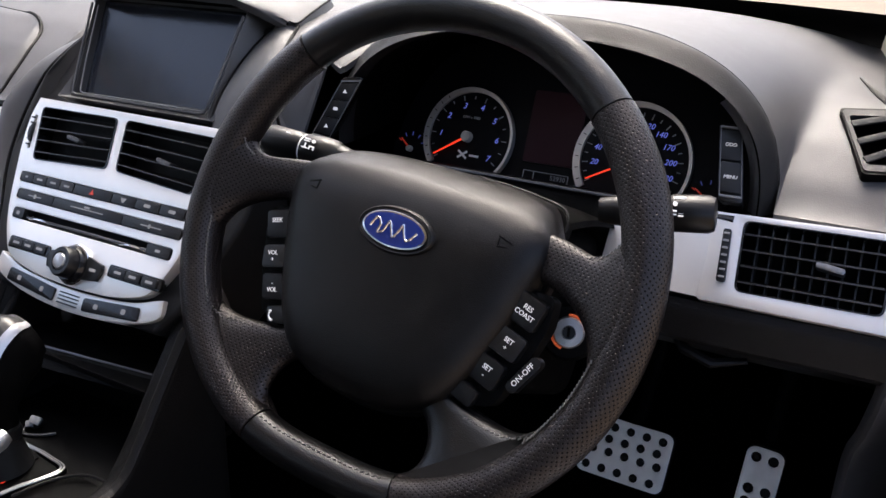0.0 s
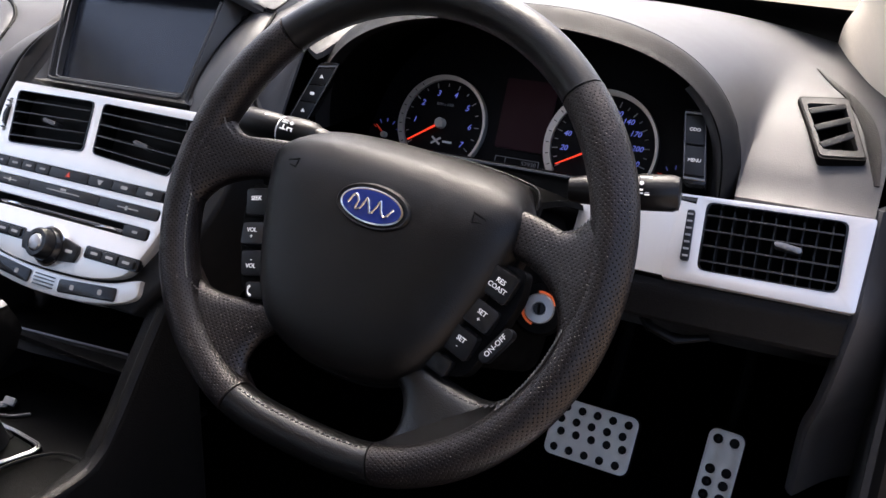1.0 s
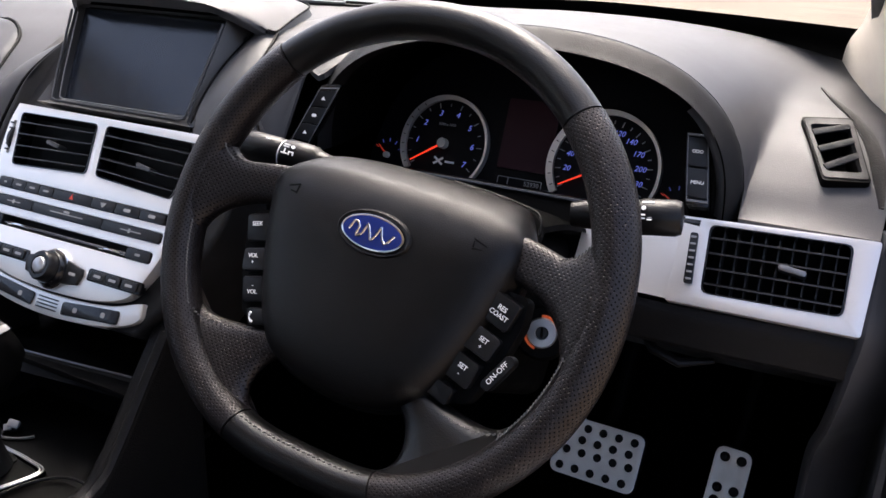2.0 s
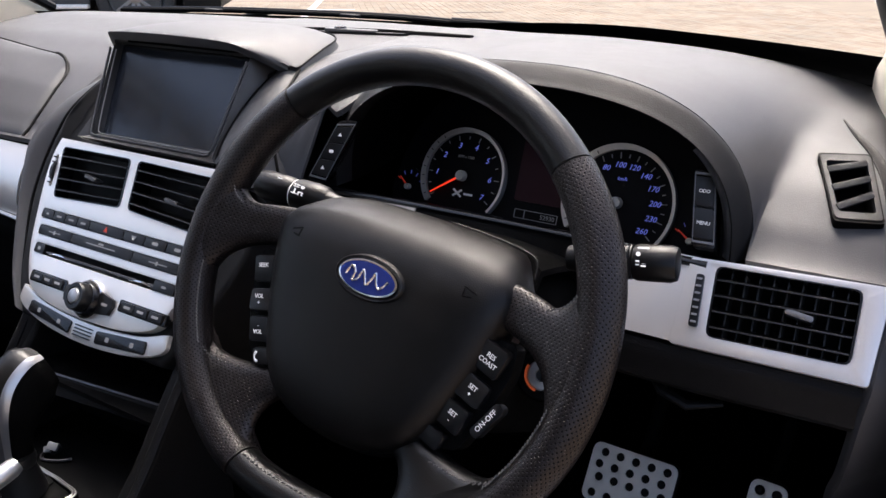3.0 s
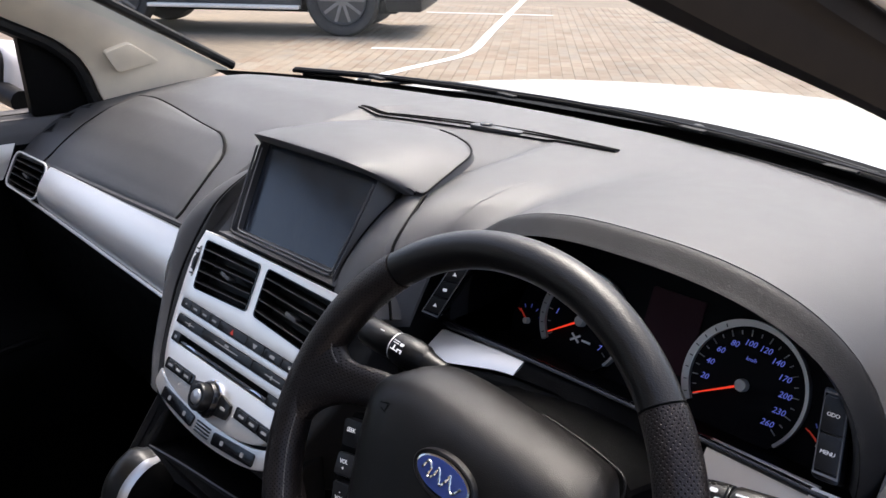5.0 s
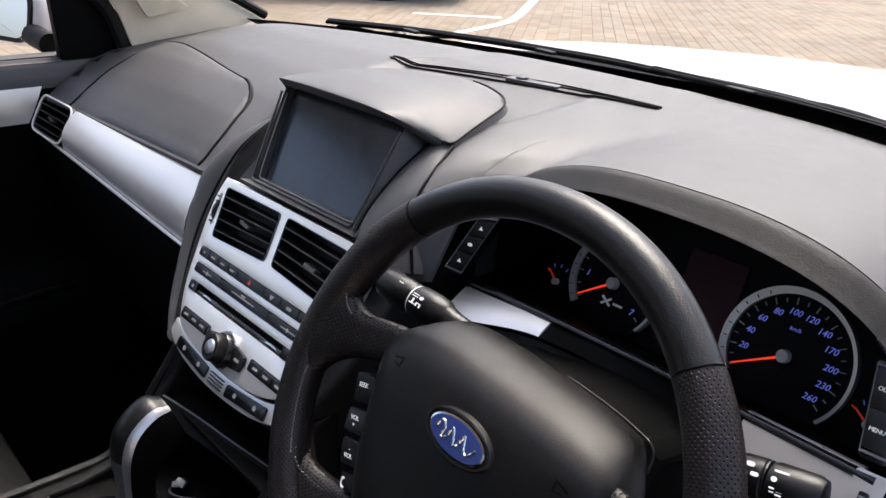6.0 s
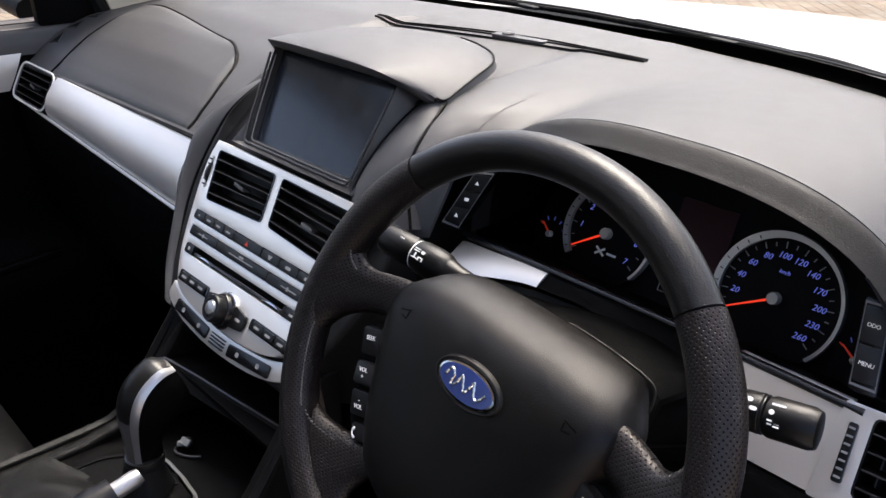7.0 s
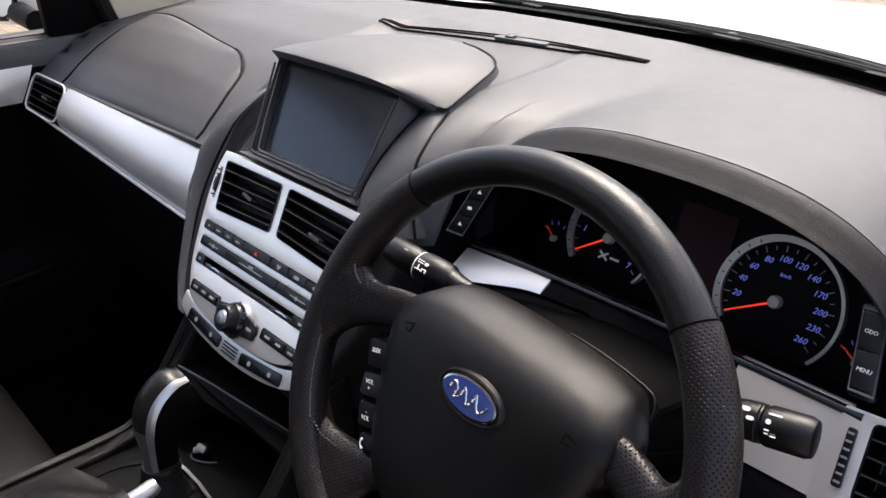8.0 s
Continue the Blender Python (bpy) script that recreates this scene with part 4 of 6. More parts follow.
tacho = dial(-0.103, 0.0, 0.053, 215, -35, ["", "1", "2", "3", "4", "5", "6", "7"], 0.0088, 213, "tachometer")
speedo = dial(0.078, 0.0, 0.059, 210, -38, ["", "20", "40", "60", "80", "100", "120", "140", "170", "200", "230", "260"], 0.0079, 209, "speedometer")
text("unit", "RPM x 1000", 0.0042, lift(CLUSTER, -0.103, 0.021, -0.003), DIM, tacho)
text("unit", "km/h", 0.0050, lift(CLUSTER, 0.078, 0.024, -0.003), NUMERAL, speedo, 0.25)
for x, t in ((-0.106, 35), (-0.106, -35), (-0.092, 0)):
    part("emblem_bar", box(lift(CLUSTER, x, -0.019, -0.003, t), 0.013 if t else 0.011, 0.0022, 0.0008, 0), RING, tacho, "silver emblem strokes")


def small_gauge(cx, cy, base, needle):
    m = lift(CLUSTER, cx, cy)
    d = part("small_gauge", revolve([(0.022, -0.006), (0.022, -0.005), (0, -0.005)], m, 28), DIAL, cluster, "small black gauge")
    for i in range(5):
        a = base + (150 - base) * i / 4 if base < 90 else base
        a = 150 - 30 * i
        part("tick", box(m @ pose(0.017 * math.cos(radians(a)), 0.017 * math.sin(radians(a)), -0.0045, 0, 0, a), 0.0040, 0.0008, 0.0008, 0), DIMRED if i == 0 else DIMBLUE, d)
    part("needle", prism([(0.002, 0.0009), (0.016, 0.0004), (0.016, -0.0004), (0.002, -0.0009)], 0.0012, m @ pose(0, 0, -0.002, 0, 0, needle), 0), DIMRED, d, "red needle")
    part("hub", revolve([(0.0034, -0.005), (0.0034, 0), (0.0028, 0.001), (0, 0.001)], m, 16), HUB, d, "pale round hub")
    return d


small_gauge(-0.172, -0.022, 60, 140)
small_gauge(0.156, -0.024, 60, 145)
part("trip_display", prism(rrect(-0.008, 0.022, 0.058, 0.074, 0.002), 0.002, lift(CLUSTER, 0, 0, -0.006), 0), MAROON, cluster, "dark reddish unlit display")
odo = part("odometer", ring_loop(rrect(-0.008, -0.0285, 0.050, 0.0095, 0.0006, 2), rrect(-0.008, -0.0285, 0.0488, 0.0083, 0.0004, 2), 0.0006, lift(CLUSTER, 0, 0, -0.0045)), DIM, cluster, "outlined odometer strip")
part("divider", box(lift(CLUSTER, -0.021, -0.0285, -0.0045), 0.0007, 0.009, 0.0006, 0), DIM, odo)
text("reading", "52930", 0.0068, lift(CLUSTER, 0.006, -0.0285, -0.0042), DIM, odo)
part("side_trim", loft([[arch(0.21 * k / 24, y, d) for k in range(25)] for y, d in ((0.2090, 0.0105), (0.2110, 0.0130), (0.2200, 0.0195), (0.2320, 0.0205))], closed=False), CHARCOAL, cluster, "grey trim at the cluster's end")

# button pods at both ends of the cluster
def pod(name, pts, texts, label):
    m, q = quad_frame(pts)
    m = lift(m, 0, 0, 0.004)
    p = thing(name, m.translation, label, "switch panel", "cluster switch pods")
    mid = sum(q, Vector((0, 0))) / 4
    part("body", prism(smooth_corners([(k - mid) * 1.22 + mid for k in q], 0.004), 0.03, lift(m, 0, 0, -0.001), 0.002), BLACK, p)
    part("rim", ring_loop([tuple((k - mid) * 1.10 + mid) for k in q], [tuple((k - mid) * 1.04 + mid) for k in q], 0.003, lift(m, 0, 0, 0.0012)), RIMLINE, p)
    tl, tr, br, bl = q
    n = len(texts)
    for i, w in enumerate(texts):
        a, b = (i + 0.03) / n, (i + 0.97) / n
        c4 = [tl.lerp(bl, a), tr.lerp(br, a), tr.lerp(br, b), tl.lerp(bl, b)]
        k = part("button", prism(smooth_corners(c4, 0.0018), 0.008, m, 0.0008, front=0.002), BUTTON, p)
        c = sum(c4, Vector((0, 0))) / 4
        if len(w) > 1:
            text("legend", w, 0.0042, lift(m, c.x, c.y, 0.0024), MARK, k, 0, 0.9)
        else:
            part("symbol", prism([(c.x - 0.0021, c.y - 0.0016), (c.x + 0.0021, c.y - 0.0016), (c.x, c.y + 0.0022)] if w == "^" else rrect(c.x, c.y, 0.0046, 0.0032, 0.001, 2), 0.0005, lift(m, 0, 0, 0.0025), 0), MARK, k)
    return p


pod("switch_pod", [(-0.1945, 0.1985, 0.9600), (-0.1780, 0.2040, 0.9610), (-0.2010, 0.1855, 0.9075), (-0.2145, 0.1770, 0.9115)], "^-^", "black three-button pod beside the dials")
pod("switch_pod", [(0.1738, 0.2320, 0.9546), (0.1895, 0.2350, 0.9536), (0.2018, 0.2037, 0.9085), (0.1855, 0.2041, 0.9075)], ("ODO", "MENU"), "black two-button pod beside the dials")

# ---- steering wheel ----
wheel = thing("steering_wheel", WHEEL.translation, "black leather sports steering wheel with oval blue badge", "steering wheel")
RIM_R = 0.182
RIM_TURNS = (0, 20, 45, 90, 135, 160, 180, 200, 225, 247, 258, 270, 282, 293, 315, 340, 360)
RIM_REACH = (0.1885, 0.1870, 0.1835, 0.1800, 0.1815, 0.1825, 0.1850, 0.1880, 0.1885, 0.1850, 0.1800, 0.1765, 0.1800, 0.1865, 0.1910, 0.1915, 0.1885)


def bump_at(deg, centre, half):
    return ease(1 - abs((deg - centre + 180) % 360 - 180) / half, 0, 1)


def rim_line(deg):
    """Reach of the rim's core from the middle: round above, flattened below."""
    return sum(interp((deg + k) % 360, RIM_TURNS, RIM_REACH) for k in (-6, -3, 0, 3, 6)) / 5


def rim_thick(deg):
    """Half thickness of the rim: slim above and below, swelling to the grips and thumb rests."""
    deg %= 360
    grip = max(bump_at(deg, 0, 62), bump_at(deg, 180, 62), bump_at(deg, 215, 45), bump_at(deg, 325, 45))
    return 0.0155 + 0.0008 * grip + 0.0008 * (bump_at(deg, 152, 22) + bump_at(deg, 28, 22))


def rim_section(a0, a1, grow=0.0, n=None):
    n = n or max(8, int(abs(a1 - a0) / 2.0))
    k = 28
    bm = bmesh.new()
    uv = bm.loops.layers.uv.new("uv")
    rows = []
    for i in range(n + 1):
        deg = mix(a0, a1, i / n)
        a = radians(deg)
        r, reach = rim_thick(deg) + grow, rim_line(deg)
        out = Vector((math.cos(a), math.sin(a), 0))
        rows.append([WHEEL @ (reach * out + r * (math.cos(2 * math.pi * j / k) * out + 1.04 * math.sin(2 * math.pi * j / k) * Vector((0, 0, 1)))) for j in range(k)])
    vr = [[bm.verts.new(p) for p in row] for row in rows]
    for i in range(n):
        for j in range(k):
            q = (j + 1) % k
            f = bm.faces.new((vr[i][j], vr[i][q], vr[i + 1][q], vr[i + 1][j]))
            for loop, (ii, jj) in zip(f.loops, ((i, j), (i, j + 1), (i + 1, j + 1), (i + 1, j))):
                loop[uv].uv = (radians(mix(a0, a1, ii / n)) * RIM_R, 2 * math.pi * jj / k * 0.0175)
    bm.faces.new(vr[0][::-1])
    bm.faces.new(vr[-1])
    return soften(bm, 0.0012, 2, 70)


TL_SEAM, TR_SEAM, BL_SEAM, BR_SEAM = 136.3, 45.3, 248.6, 291.6
part("rim_top", rim_section(TR_SEAM + 0.25, TL_SEAM - 0.25), LEATHER, wheel, "smooth black leather")
part("rim_grip", rim_section(TL_SEAM + 0.25, BL_SEAM - 0.25, 0.0004), PERF, wheel, "perforated black leather grip")
part("rim_grip", rim_section(BR_SEAM - 360 + 0.25, TR_SEAM - 0.25, 0.0004), PERF, wheel, "perforated black leather grip")
part("rim_bottom", rim_section(BL_SEAM + 0.25, BR_SEAM - 0.25), LEATHER, wheel, "smooth black leather")
for a in (TL_SEAM, TR_SEAM, BL_SEAM, BR_SEAM):
    part("seam", rim_section(a - 0.6, a + 0.6, -0.0014, 1), MATT, wheel)


def stitches(points, lift_to):
    """Slanted thread stitches along a line in the wheel's plane."""
    P = [Vector((*p, lift_to)) for p in points]
    bm = bmesh.new()
    for a, b in zip(P, P[1:]):
        n = max(1, int((b - a).length / 0.0042))
        t = math.degrees(math.atan2(b.y - a.y, b.x - a.x))
        for i in range(n):
            m = WHEEL @ Matrix.Translation(a.lerp(b, i / n)) @ pose(0, 0, 0, 0, 0, t + 22)
            bmesh.ops.create_cube(bm, size=1, matrix=m @ Matrix.Diagonal((0.0028, 0.0010, 0.0010, 1)))
    return bm


def along_rim(a0, a1, inset, n=24):
    return [((rim_line(d) - inset) * math.cos(radians(d)), (rim_line(d) - inset) * math.sin(radians(d))) for d in [mix(a0, a1, i / n) for i in range(n + 1)]]


for a0, a1, inset, up in ((250, 290, 0.0118, 0.0108), (190, 214, 0.0145, 0.0108), (-34, -10, 0.0145, 0.0108)):
    part("stitching", stitches(along_rim(a0, a1, inset), up), THREAD, wheel, "dark grey thread stitching")

pad = [(0, 0.054), (0.055, 0.053), (0.092, 0.048), (0.111, 0.038), (0.1165, 0.022), (0.1115, -0.010), (0.101, -0.046), (0.086, -0.082), (0.066, -0.107), (0.036, -0.121), (0, -0.125)]
pad = pad + [(-x, y) for x, y in pad[-2:0:-1]]
pad = smooth_loop(pad, 4)


def pad_height(s):
    return interp(s, (0, 0.1, 0.25, 0.45, 0.65, 0.8, 0.88, 0.94, 0.972, 0.992, 1.0), (0.0105, 0.0104, 0.0100, 0.0092, 0.0074, 0.0044, 0.0012, -0.0030, -0.0072, -0.0126, -0.020))


def roll(x, y):
    return ease(y, 0.022, 0.046) * (1 - 0.75 * ease(abs(x), 0.092, 0.114))


# the cover's upper flank rolls back towards the column; the rest of its edge drops into the gap
rings = []
for (s, z), (dy, zt) in zip(((0.93, -0.060), (0.95, -0.058), (0.97, -0.050), (0.985, -0.042), (1.0, -0.034), (1.0, -0.028)), ((0.008, -0.066), (0.0155, -0.0625), (0.0155, -0.057), (0.0135, -0.046), (0.0116, -0.0392), (0.0098, -0.0335))):
    ring = []
    for x, y in pad:
        w = roll(x, y)
        ring.append(WHEEL @ Vector((x * mix(s, 1.0 - 0.95 * (1 - s), w), mix((y + 0.03) * s - 0.03, y + dy, w), mix(z, zt, w))))
    rings.append(ring)
for s, dy, dz in ((1.0, 0.0055, 0.0035), (0.992, 0.0022, 0.0029), (0.972, 0.0009, 0.0028), (0.94, 0, 0.0020), (0.88, 0, 0.0017), (0.8, 0, 0.0007), (0.65, 0, 0), (0.45, 0, 0), (0.25, 0, 0), (0.1, 0, 0), (0.02, 0, 0)):
    rings.append([WHEEL @ Vector((x * s, (y + 0.03) * s - 0.03 + dy * roll(x, y), pad_height(s) - dz * roll(x, y) + 0.004 * ease(-(y + 0.03) * s + 0.03, 0.02, 0.12))) for x, y in pad])
part("airbag_cover", loft(rings), PAD, wheel, "grained black airbag cover")
edge = [(x, y) for x, y in pad if y < 0.030]
part("cover_gap", tube([WHEEL @ Vector((x * 1.012, (y + 0.03) * 1.012 - 0.03, -0.022)) for x, y in edge], 0.0022, 6), MATT, wheel, "dark gap round the cover")
badge = lift(WHEEL, 0.0015, 0.0075, 0.0086)
turns = [2 * math.pi * i / 48 for i in range(48)]
oval = [(0.0285 * math.cos(a), 0.0136 * math.sin(a)) for a in turns]
part("badge_seat", loft([[badge @ Vector((x * k, y * (1 + (k - 1) * 1.7), z)) for x, y in oval] for k, z in ((1.20, -0.002), (1.16, 0.0020), (1.12, 0.0030), (1.05, 0.0026), (1.0, 0.0014))]), PAD, wheel, "moulded black seat of the badge")
bz = part("badge", prism(oval, 0.004, badge, 0.0008, front=0.0040), CHROME, wheel, "oval chrome-edged badge")
part("badge_field", prism([(x * 0.93, y * 0.88) for x, y in oval], 0.002, badge, 0.0, front=0.0044), BLUE, bz, "blue oval field")
BADGE_INK = lift(badge, 0, 0, 0.0048)
flourish = smooth_line([(-0.0205, -0.0020, 0), (-0.0165, 0.0055, 0), (-0.0120, 0.0020, 0), (-0.0130, -0.0050, 0), (-0.0085, -0.0030, 0), (-0.0050, 0.0050, 0), (-0.0015, -0.0010, 0), (0.0010, -0.0055, 0), (0.0050, 0.0010, 0), (0.0070, 0.0055, 0), (0.0100, -0.0020, 0), (0.0140, -0.0050, 0), (0.0200, 0.0025, 0)], 6)
part("badge_stroke", tube([BADGE_INK @ p for p in flourish], [0.0007 + 0.0005 * math.sin(0.9 * k) ** 2 for k in range(len(flourish))], 6, 0.7, up=tuple(WHEEL.to_3x3() @ Vector((0, 0, 1)))), CHROME, bz, "plain silver looping line")
for s in (-1, 1):
    HORN = lift(WHEEL, s * 0.0855, 0.0225, 0.0036, -4 * s) @ pose(0, 0, 0, -6, 9 * s)
    for dx, dy, w, t in ((0, 0.0026, 0.012, 14), (0, -0.0026, 0.010, -10), (0.0045 * -s, 0, 0.0055, 84), (-0.0040 * -s, 0.0006, 0.0045, 84)):
        part("horn_mark", prism(rrect(0, 0, w, 0.0013, 0.0005, 2), 0.0030, lift(HORN, dx, dy, 0.0014, t * -s), 0.0002), MATT, wheel, "moulded horn symbol")


def spoke(top, bottom, side, name, mat, z0, z1, b0, b1, bow, label):
    """A padded spoke swept from the hub to the rim between its two edges."""
    top = smooth_line([(*p, 0) for p in top], 5)
    bottom = smooth_line([(*p, 0) for p in bottom], 5)
    n, k = len(top), 26
    bm = bmesh.new()
    uv = bm.loops.layers.uv.new("uv")
    rows, flat = [], []
    for i in range(n):
        s = i / (n - 1)
        c, h = (top[i] + bottom[i]) / 2, (top[i] - bottom[i]) / 2
        z, b = mix(z0, z1, ease(s, 0.1, 0.85)), mix(b0, b1, ease(s, 0.1, 0.9))
        row = []
        for j in range(k):
            a = 2 * math.pi * j / k
            ca, sa = math.cos(a), math.sin(a)
            w = math.copysign(abs(ca) ** 0.75, ca)
            p = c + h * w + c.normalized() * bow * ease(s, 0.2, 1.0) * (1 - w * w)
            row.append(Vector((side * p.x, p.y, z + b * math.copysign(abs(sa) ** 0.85, sa))))
        rows.append([bm.verts.new(WHEEL @ p) for p in row])
        flat.append(row)
    for i in range(n - 1):
        for j in range(k):
            q = (j + 1) % k
            f = bm.faces.new((rows[i][j], rows[i][q], rows[i + 1][q], rows[i + 1][j]))
            for loop, p in zip(f.loops, (flat[i][j], flat[i][q], flat[i + 1][q], flat[i + 1][j])):
                loop[uv].uv = (p.x, p.y)
    bm.faces.new(rows[0][::-1])
    bm.faces.new(rows[-1])
    return part(name, bm, mat, wheel, label)


upper_top = [(0.080, 0.040), (0.112, 0.040), (0.132, 0.0365), (0.148, 0.0335), (0.159, 0.0385), (0.166, 0.0520), (0.168, 0.072)]
upper_low = [(0.080, 0.002), (0.108, 0.005), (0.130, 0.001), (0.148, -0.008), (0.161, -0.021), (0.1685, -0.040), (0.171, -0.060)]
lower_top = [(0.060, -0.088), (0.088, -0.0945), (0.112, -0.0985), (0.132, -0.0985), (0.147, -0.0925), (0.158, -0.0800), (0.166, -0.062)]
lower_low = [(0.030, -0.104), (0.050, -0.1085), (0.064, -0.1165), (0.0715, -0.1285), (0.0730, -0.1420), (0.066, -0.1545), (0.046, -0.165)]
for side in (1, -1):
    spoke(upper_top, upper_low, side, "upper_spoke", PERF, -0.019, -0.001, 0.010, 0.0165, 0.014, "perforated leather spoke")
    spoke(lower_top, lower_low, side, "lower_spoke", LEATHER if side > 0 else PERF, -0.017, -0.0045, 0.011, 0.0150, 0.032, "black leather spoke")
    part("stitching", stitches([(side * x, y) for x, y, _ in smooth_line([(0.100, -0.1005, 0), (0.118, -0.1022, 0), (0.134, -0.1015, 0), (0.149, -0.094, 0), (0.160, -0.081, 0)], 4)], 0.0068), THREAD, wheel, "dark grey thread stitching")
    part("stitching", stitches([(side * x, y) for x, y, _ in smooth_line([(0.150, 0.0305, 0), (0.160, 0.036, 0), (0.1665, 0.046, 0), (0.169, 0.058, 0)], 4)], 0.0092), THREAD, wheel, "dark grey thread stitching")

# thumb controls on both sides of the airbag cover
def control_panel(side, words):
    base = [(0.080, 0.000), (0.1285, -0.002), (0.1305, -0.024), (0.122, -0.056), (0.108, -0.090), (0.068, -0.100)]
    pts = [(side * x, y) for x, y in base]
    cp = part("control_panel", prism(smooth_corners(pts, 0.006), 0.016, lift(WHEEL, 0, 0, -0.0125), 0.002), MATT, wheel, "black control panel")
    spots = (((0.113, -0.017), 0.024, 0.023), ((0.107, -0.043), 0.024, 0.019), ((0.098, -0.066), 0.024, 0.021), ((0.086, -0.086), 0.022, 0.014))
    for ((x, y), w, h), word in zip(spots, words):
        m = lift(WHEEL, side * x, y, -0.0065, side * -16)
        b = part("control_button", prism(rrect(0, 0, w, h, 0.003), 0.01, m @ pose(0, 0, 0, -6 if word.endswith("+") else 6, 0, 0), 0.0014, front=0.002), BUTTON, cp)
        for i, line in enumerate(word.split("/")):
            text("legend", line, 0.0052, lift(m, 0.001 * side, 0.0026 - 0.0055 * i, 0.0034), MARK, b, 0, 0.95)
    return cp


right_panel = control_panel(1, ("RES/COAST", "SET/+", "SET/-", ""))
part("cruise_switch", prism(rrect(0, 0, 0.009, 0.032, 0.004), 0.01, lift(WHEEL, 0.1245, -0.060, -0.010, -28), 0.001, front=0.002), BUTTON, right_panel)
text("legend", "ON-OFF", 0.0058, lift(WHEEL, 0.1245, -0.060, -0.0075, 62), MARK, right_panel)
left_panel = control_panel(-1, ("SEEK", "VOL/+", "-/VOL", ""))
part("phone_symbol", tube([lift(WHEEL, -0.088, -0.087, -0.002) @ Vector((0.0045 * math.cos(a), 0.0045 * math.sin(a), 0)) for a in [math.pi * (0.8 + 0.7 * i / 8) for i in range(9)]], [0.0011, 0.0011, 0.0008, 0.0006, 0.0006, 0.0006, 0.0008, 0.0011, 0.0011], 6), MARK, left_panel, "white phone symbol")

# steering column shroud, ignition and stalks
column = thing("steering_column", (0, 0.12, 0.85), "black plastic steering column shroud", "steering column")
COL = WHEEL @ pose(0, 0, -0.037)
rings = []
for z, w, h0, h1 in ((-0.005, 0.066, -0.070, 0.030), (-0.02, 0.076, -0.085, 0.042), (-0.08, 0.083, -0.09, 0.052), (-0.17, 0.086, -0.09, 0.066)):
    rings.append([COL @ Vector((x + 0.012, y, z)) for x, y in rrect(0, (h0 + h1) / 2, 2 * w, h1 - h0, 0.018, 4)])
part("shroud", loft(rings), SHROUD, column, "black plastic shroud")
part("shroud_seam", tube([COL @ Vector((x * 1.005 + 0.012, y, z)) for x, y, z in ((0.066, 0.012, -0.004), (0.077, 0.012, -0.02), (0.084, 0.014, -0.08), (0.087, 0.015, -0.16))], 0.0014, 6), MATT, column)
def cover_point(u, v):
    x = mix(-0.070, 0.101, u)
    front = Vector((x, 0.098 - 0.004 * ease(u, 0.7, 1.0), 0.9165 - 0.105 * (x - 0.01) - 0.010 * ease(u, 0.93, 1.0) - 0.26 * max(0.0, 0.012 - x)))
    back = Vector((mix(-0.094, 0.104, u), 0.186, 0.882 - 0.014 * (1 - ease(u, 0.0, 0.45)) - 0.010 * ease(u, 0.6, 1.0)))
    low = front + Vector((0, -0.034, -0.036))
    if v < 0.3:
        return low.lerp(front, v / 0.3)
    k = (v - 0.3) / 0.7
    return front.lerp(back, k) + Vector((0, 0, 0.003 * math.sin(math.pi * k)))


part("upper_cover", sheet(cover_point, [i / 20 for i in range(21)], [0, 0.1, 0.2, 0.28, 0.3, 0.32, 0.4, 0.5, 0.6, 0.7, 0.8, 0.9, 1.0], (0, 0.003, -0.006)), SHROUD, column, "black plastic upper column cover")
part("cover_ridge", tube(smooth_line([WHEEL @ Vector(p) for p in ((0.012, 0.0700, -0.0628), (0.040, 0.0697, -0.0626), (0.066, 0.0682, -0.0620), (0.088, 0.0655, -0.0612), (0.0975, 0.0625, -0.0600), (0.1020, 0.0560, -0.0580), (0.1035, 0.0470, -0.0560))], 5), [0.0004] + [0.0010] * 29 + [0.0008], 8), KNEE, wheel, "raised rear edge of the airbag cover")
IGN = Matrix.Translation((0.106, 0.094, 0.806)) @ pose(0, 0, 0, 68, 0, 18)
ignition = thing("ignition_switch", IGN.translation, "silver ignition lock with orange marks round it", "ignition lock")
part("housing", revolve([(0.024, -0.06), (0.024, -0.01), (0.021, -0.004), (0.0, -0.004)], IGN, 28), LOWER, ignition)
part("bezel_ring", revolve([(0.0128, -0.006), (0.0130, 0.001), (0.0118, 0.003), (0.0058, 0.0035), (0.005, 0.0)], IGN, 32), STEEL, ignition, "silver lock bezel")
part("lock_barrel", revolve([(0.006, -0.002), (0.006, 0.001), (0, 0.001)], IGN, 24), BUTTON, ignition)
part("key_slot", box(lift(IGN, 0, 0, 0.001), 0.0022, 0.008, 0.0016, 0.0003), MATT, ignition)
for a0, a1 in ((15, 95), (150, 250)):
    part("marker_ring", arc_band(0.0130, 0.0150, a0, a1, lift(IGN, 0, 0, 0.0005), 0.002, 30), ORANGE, ignition, "orange position marks")


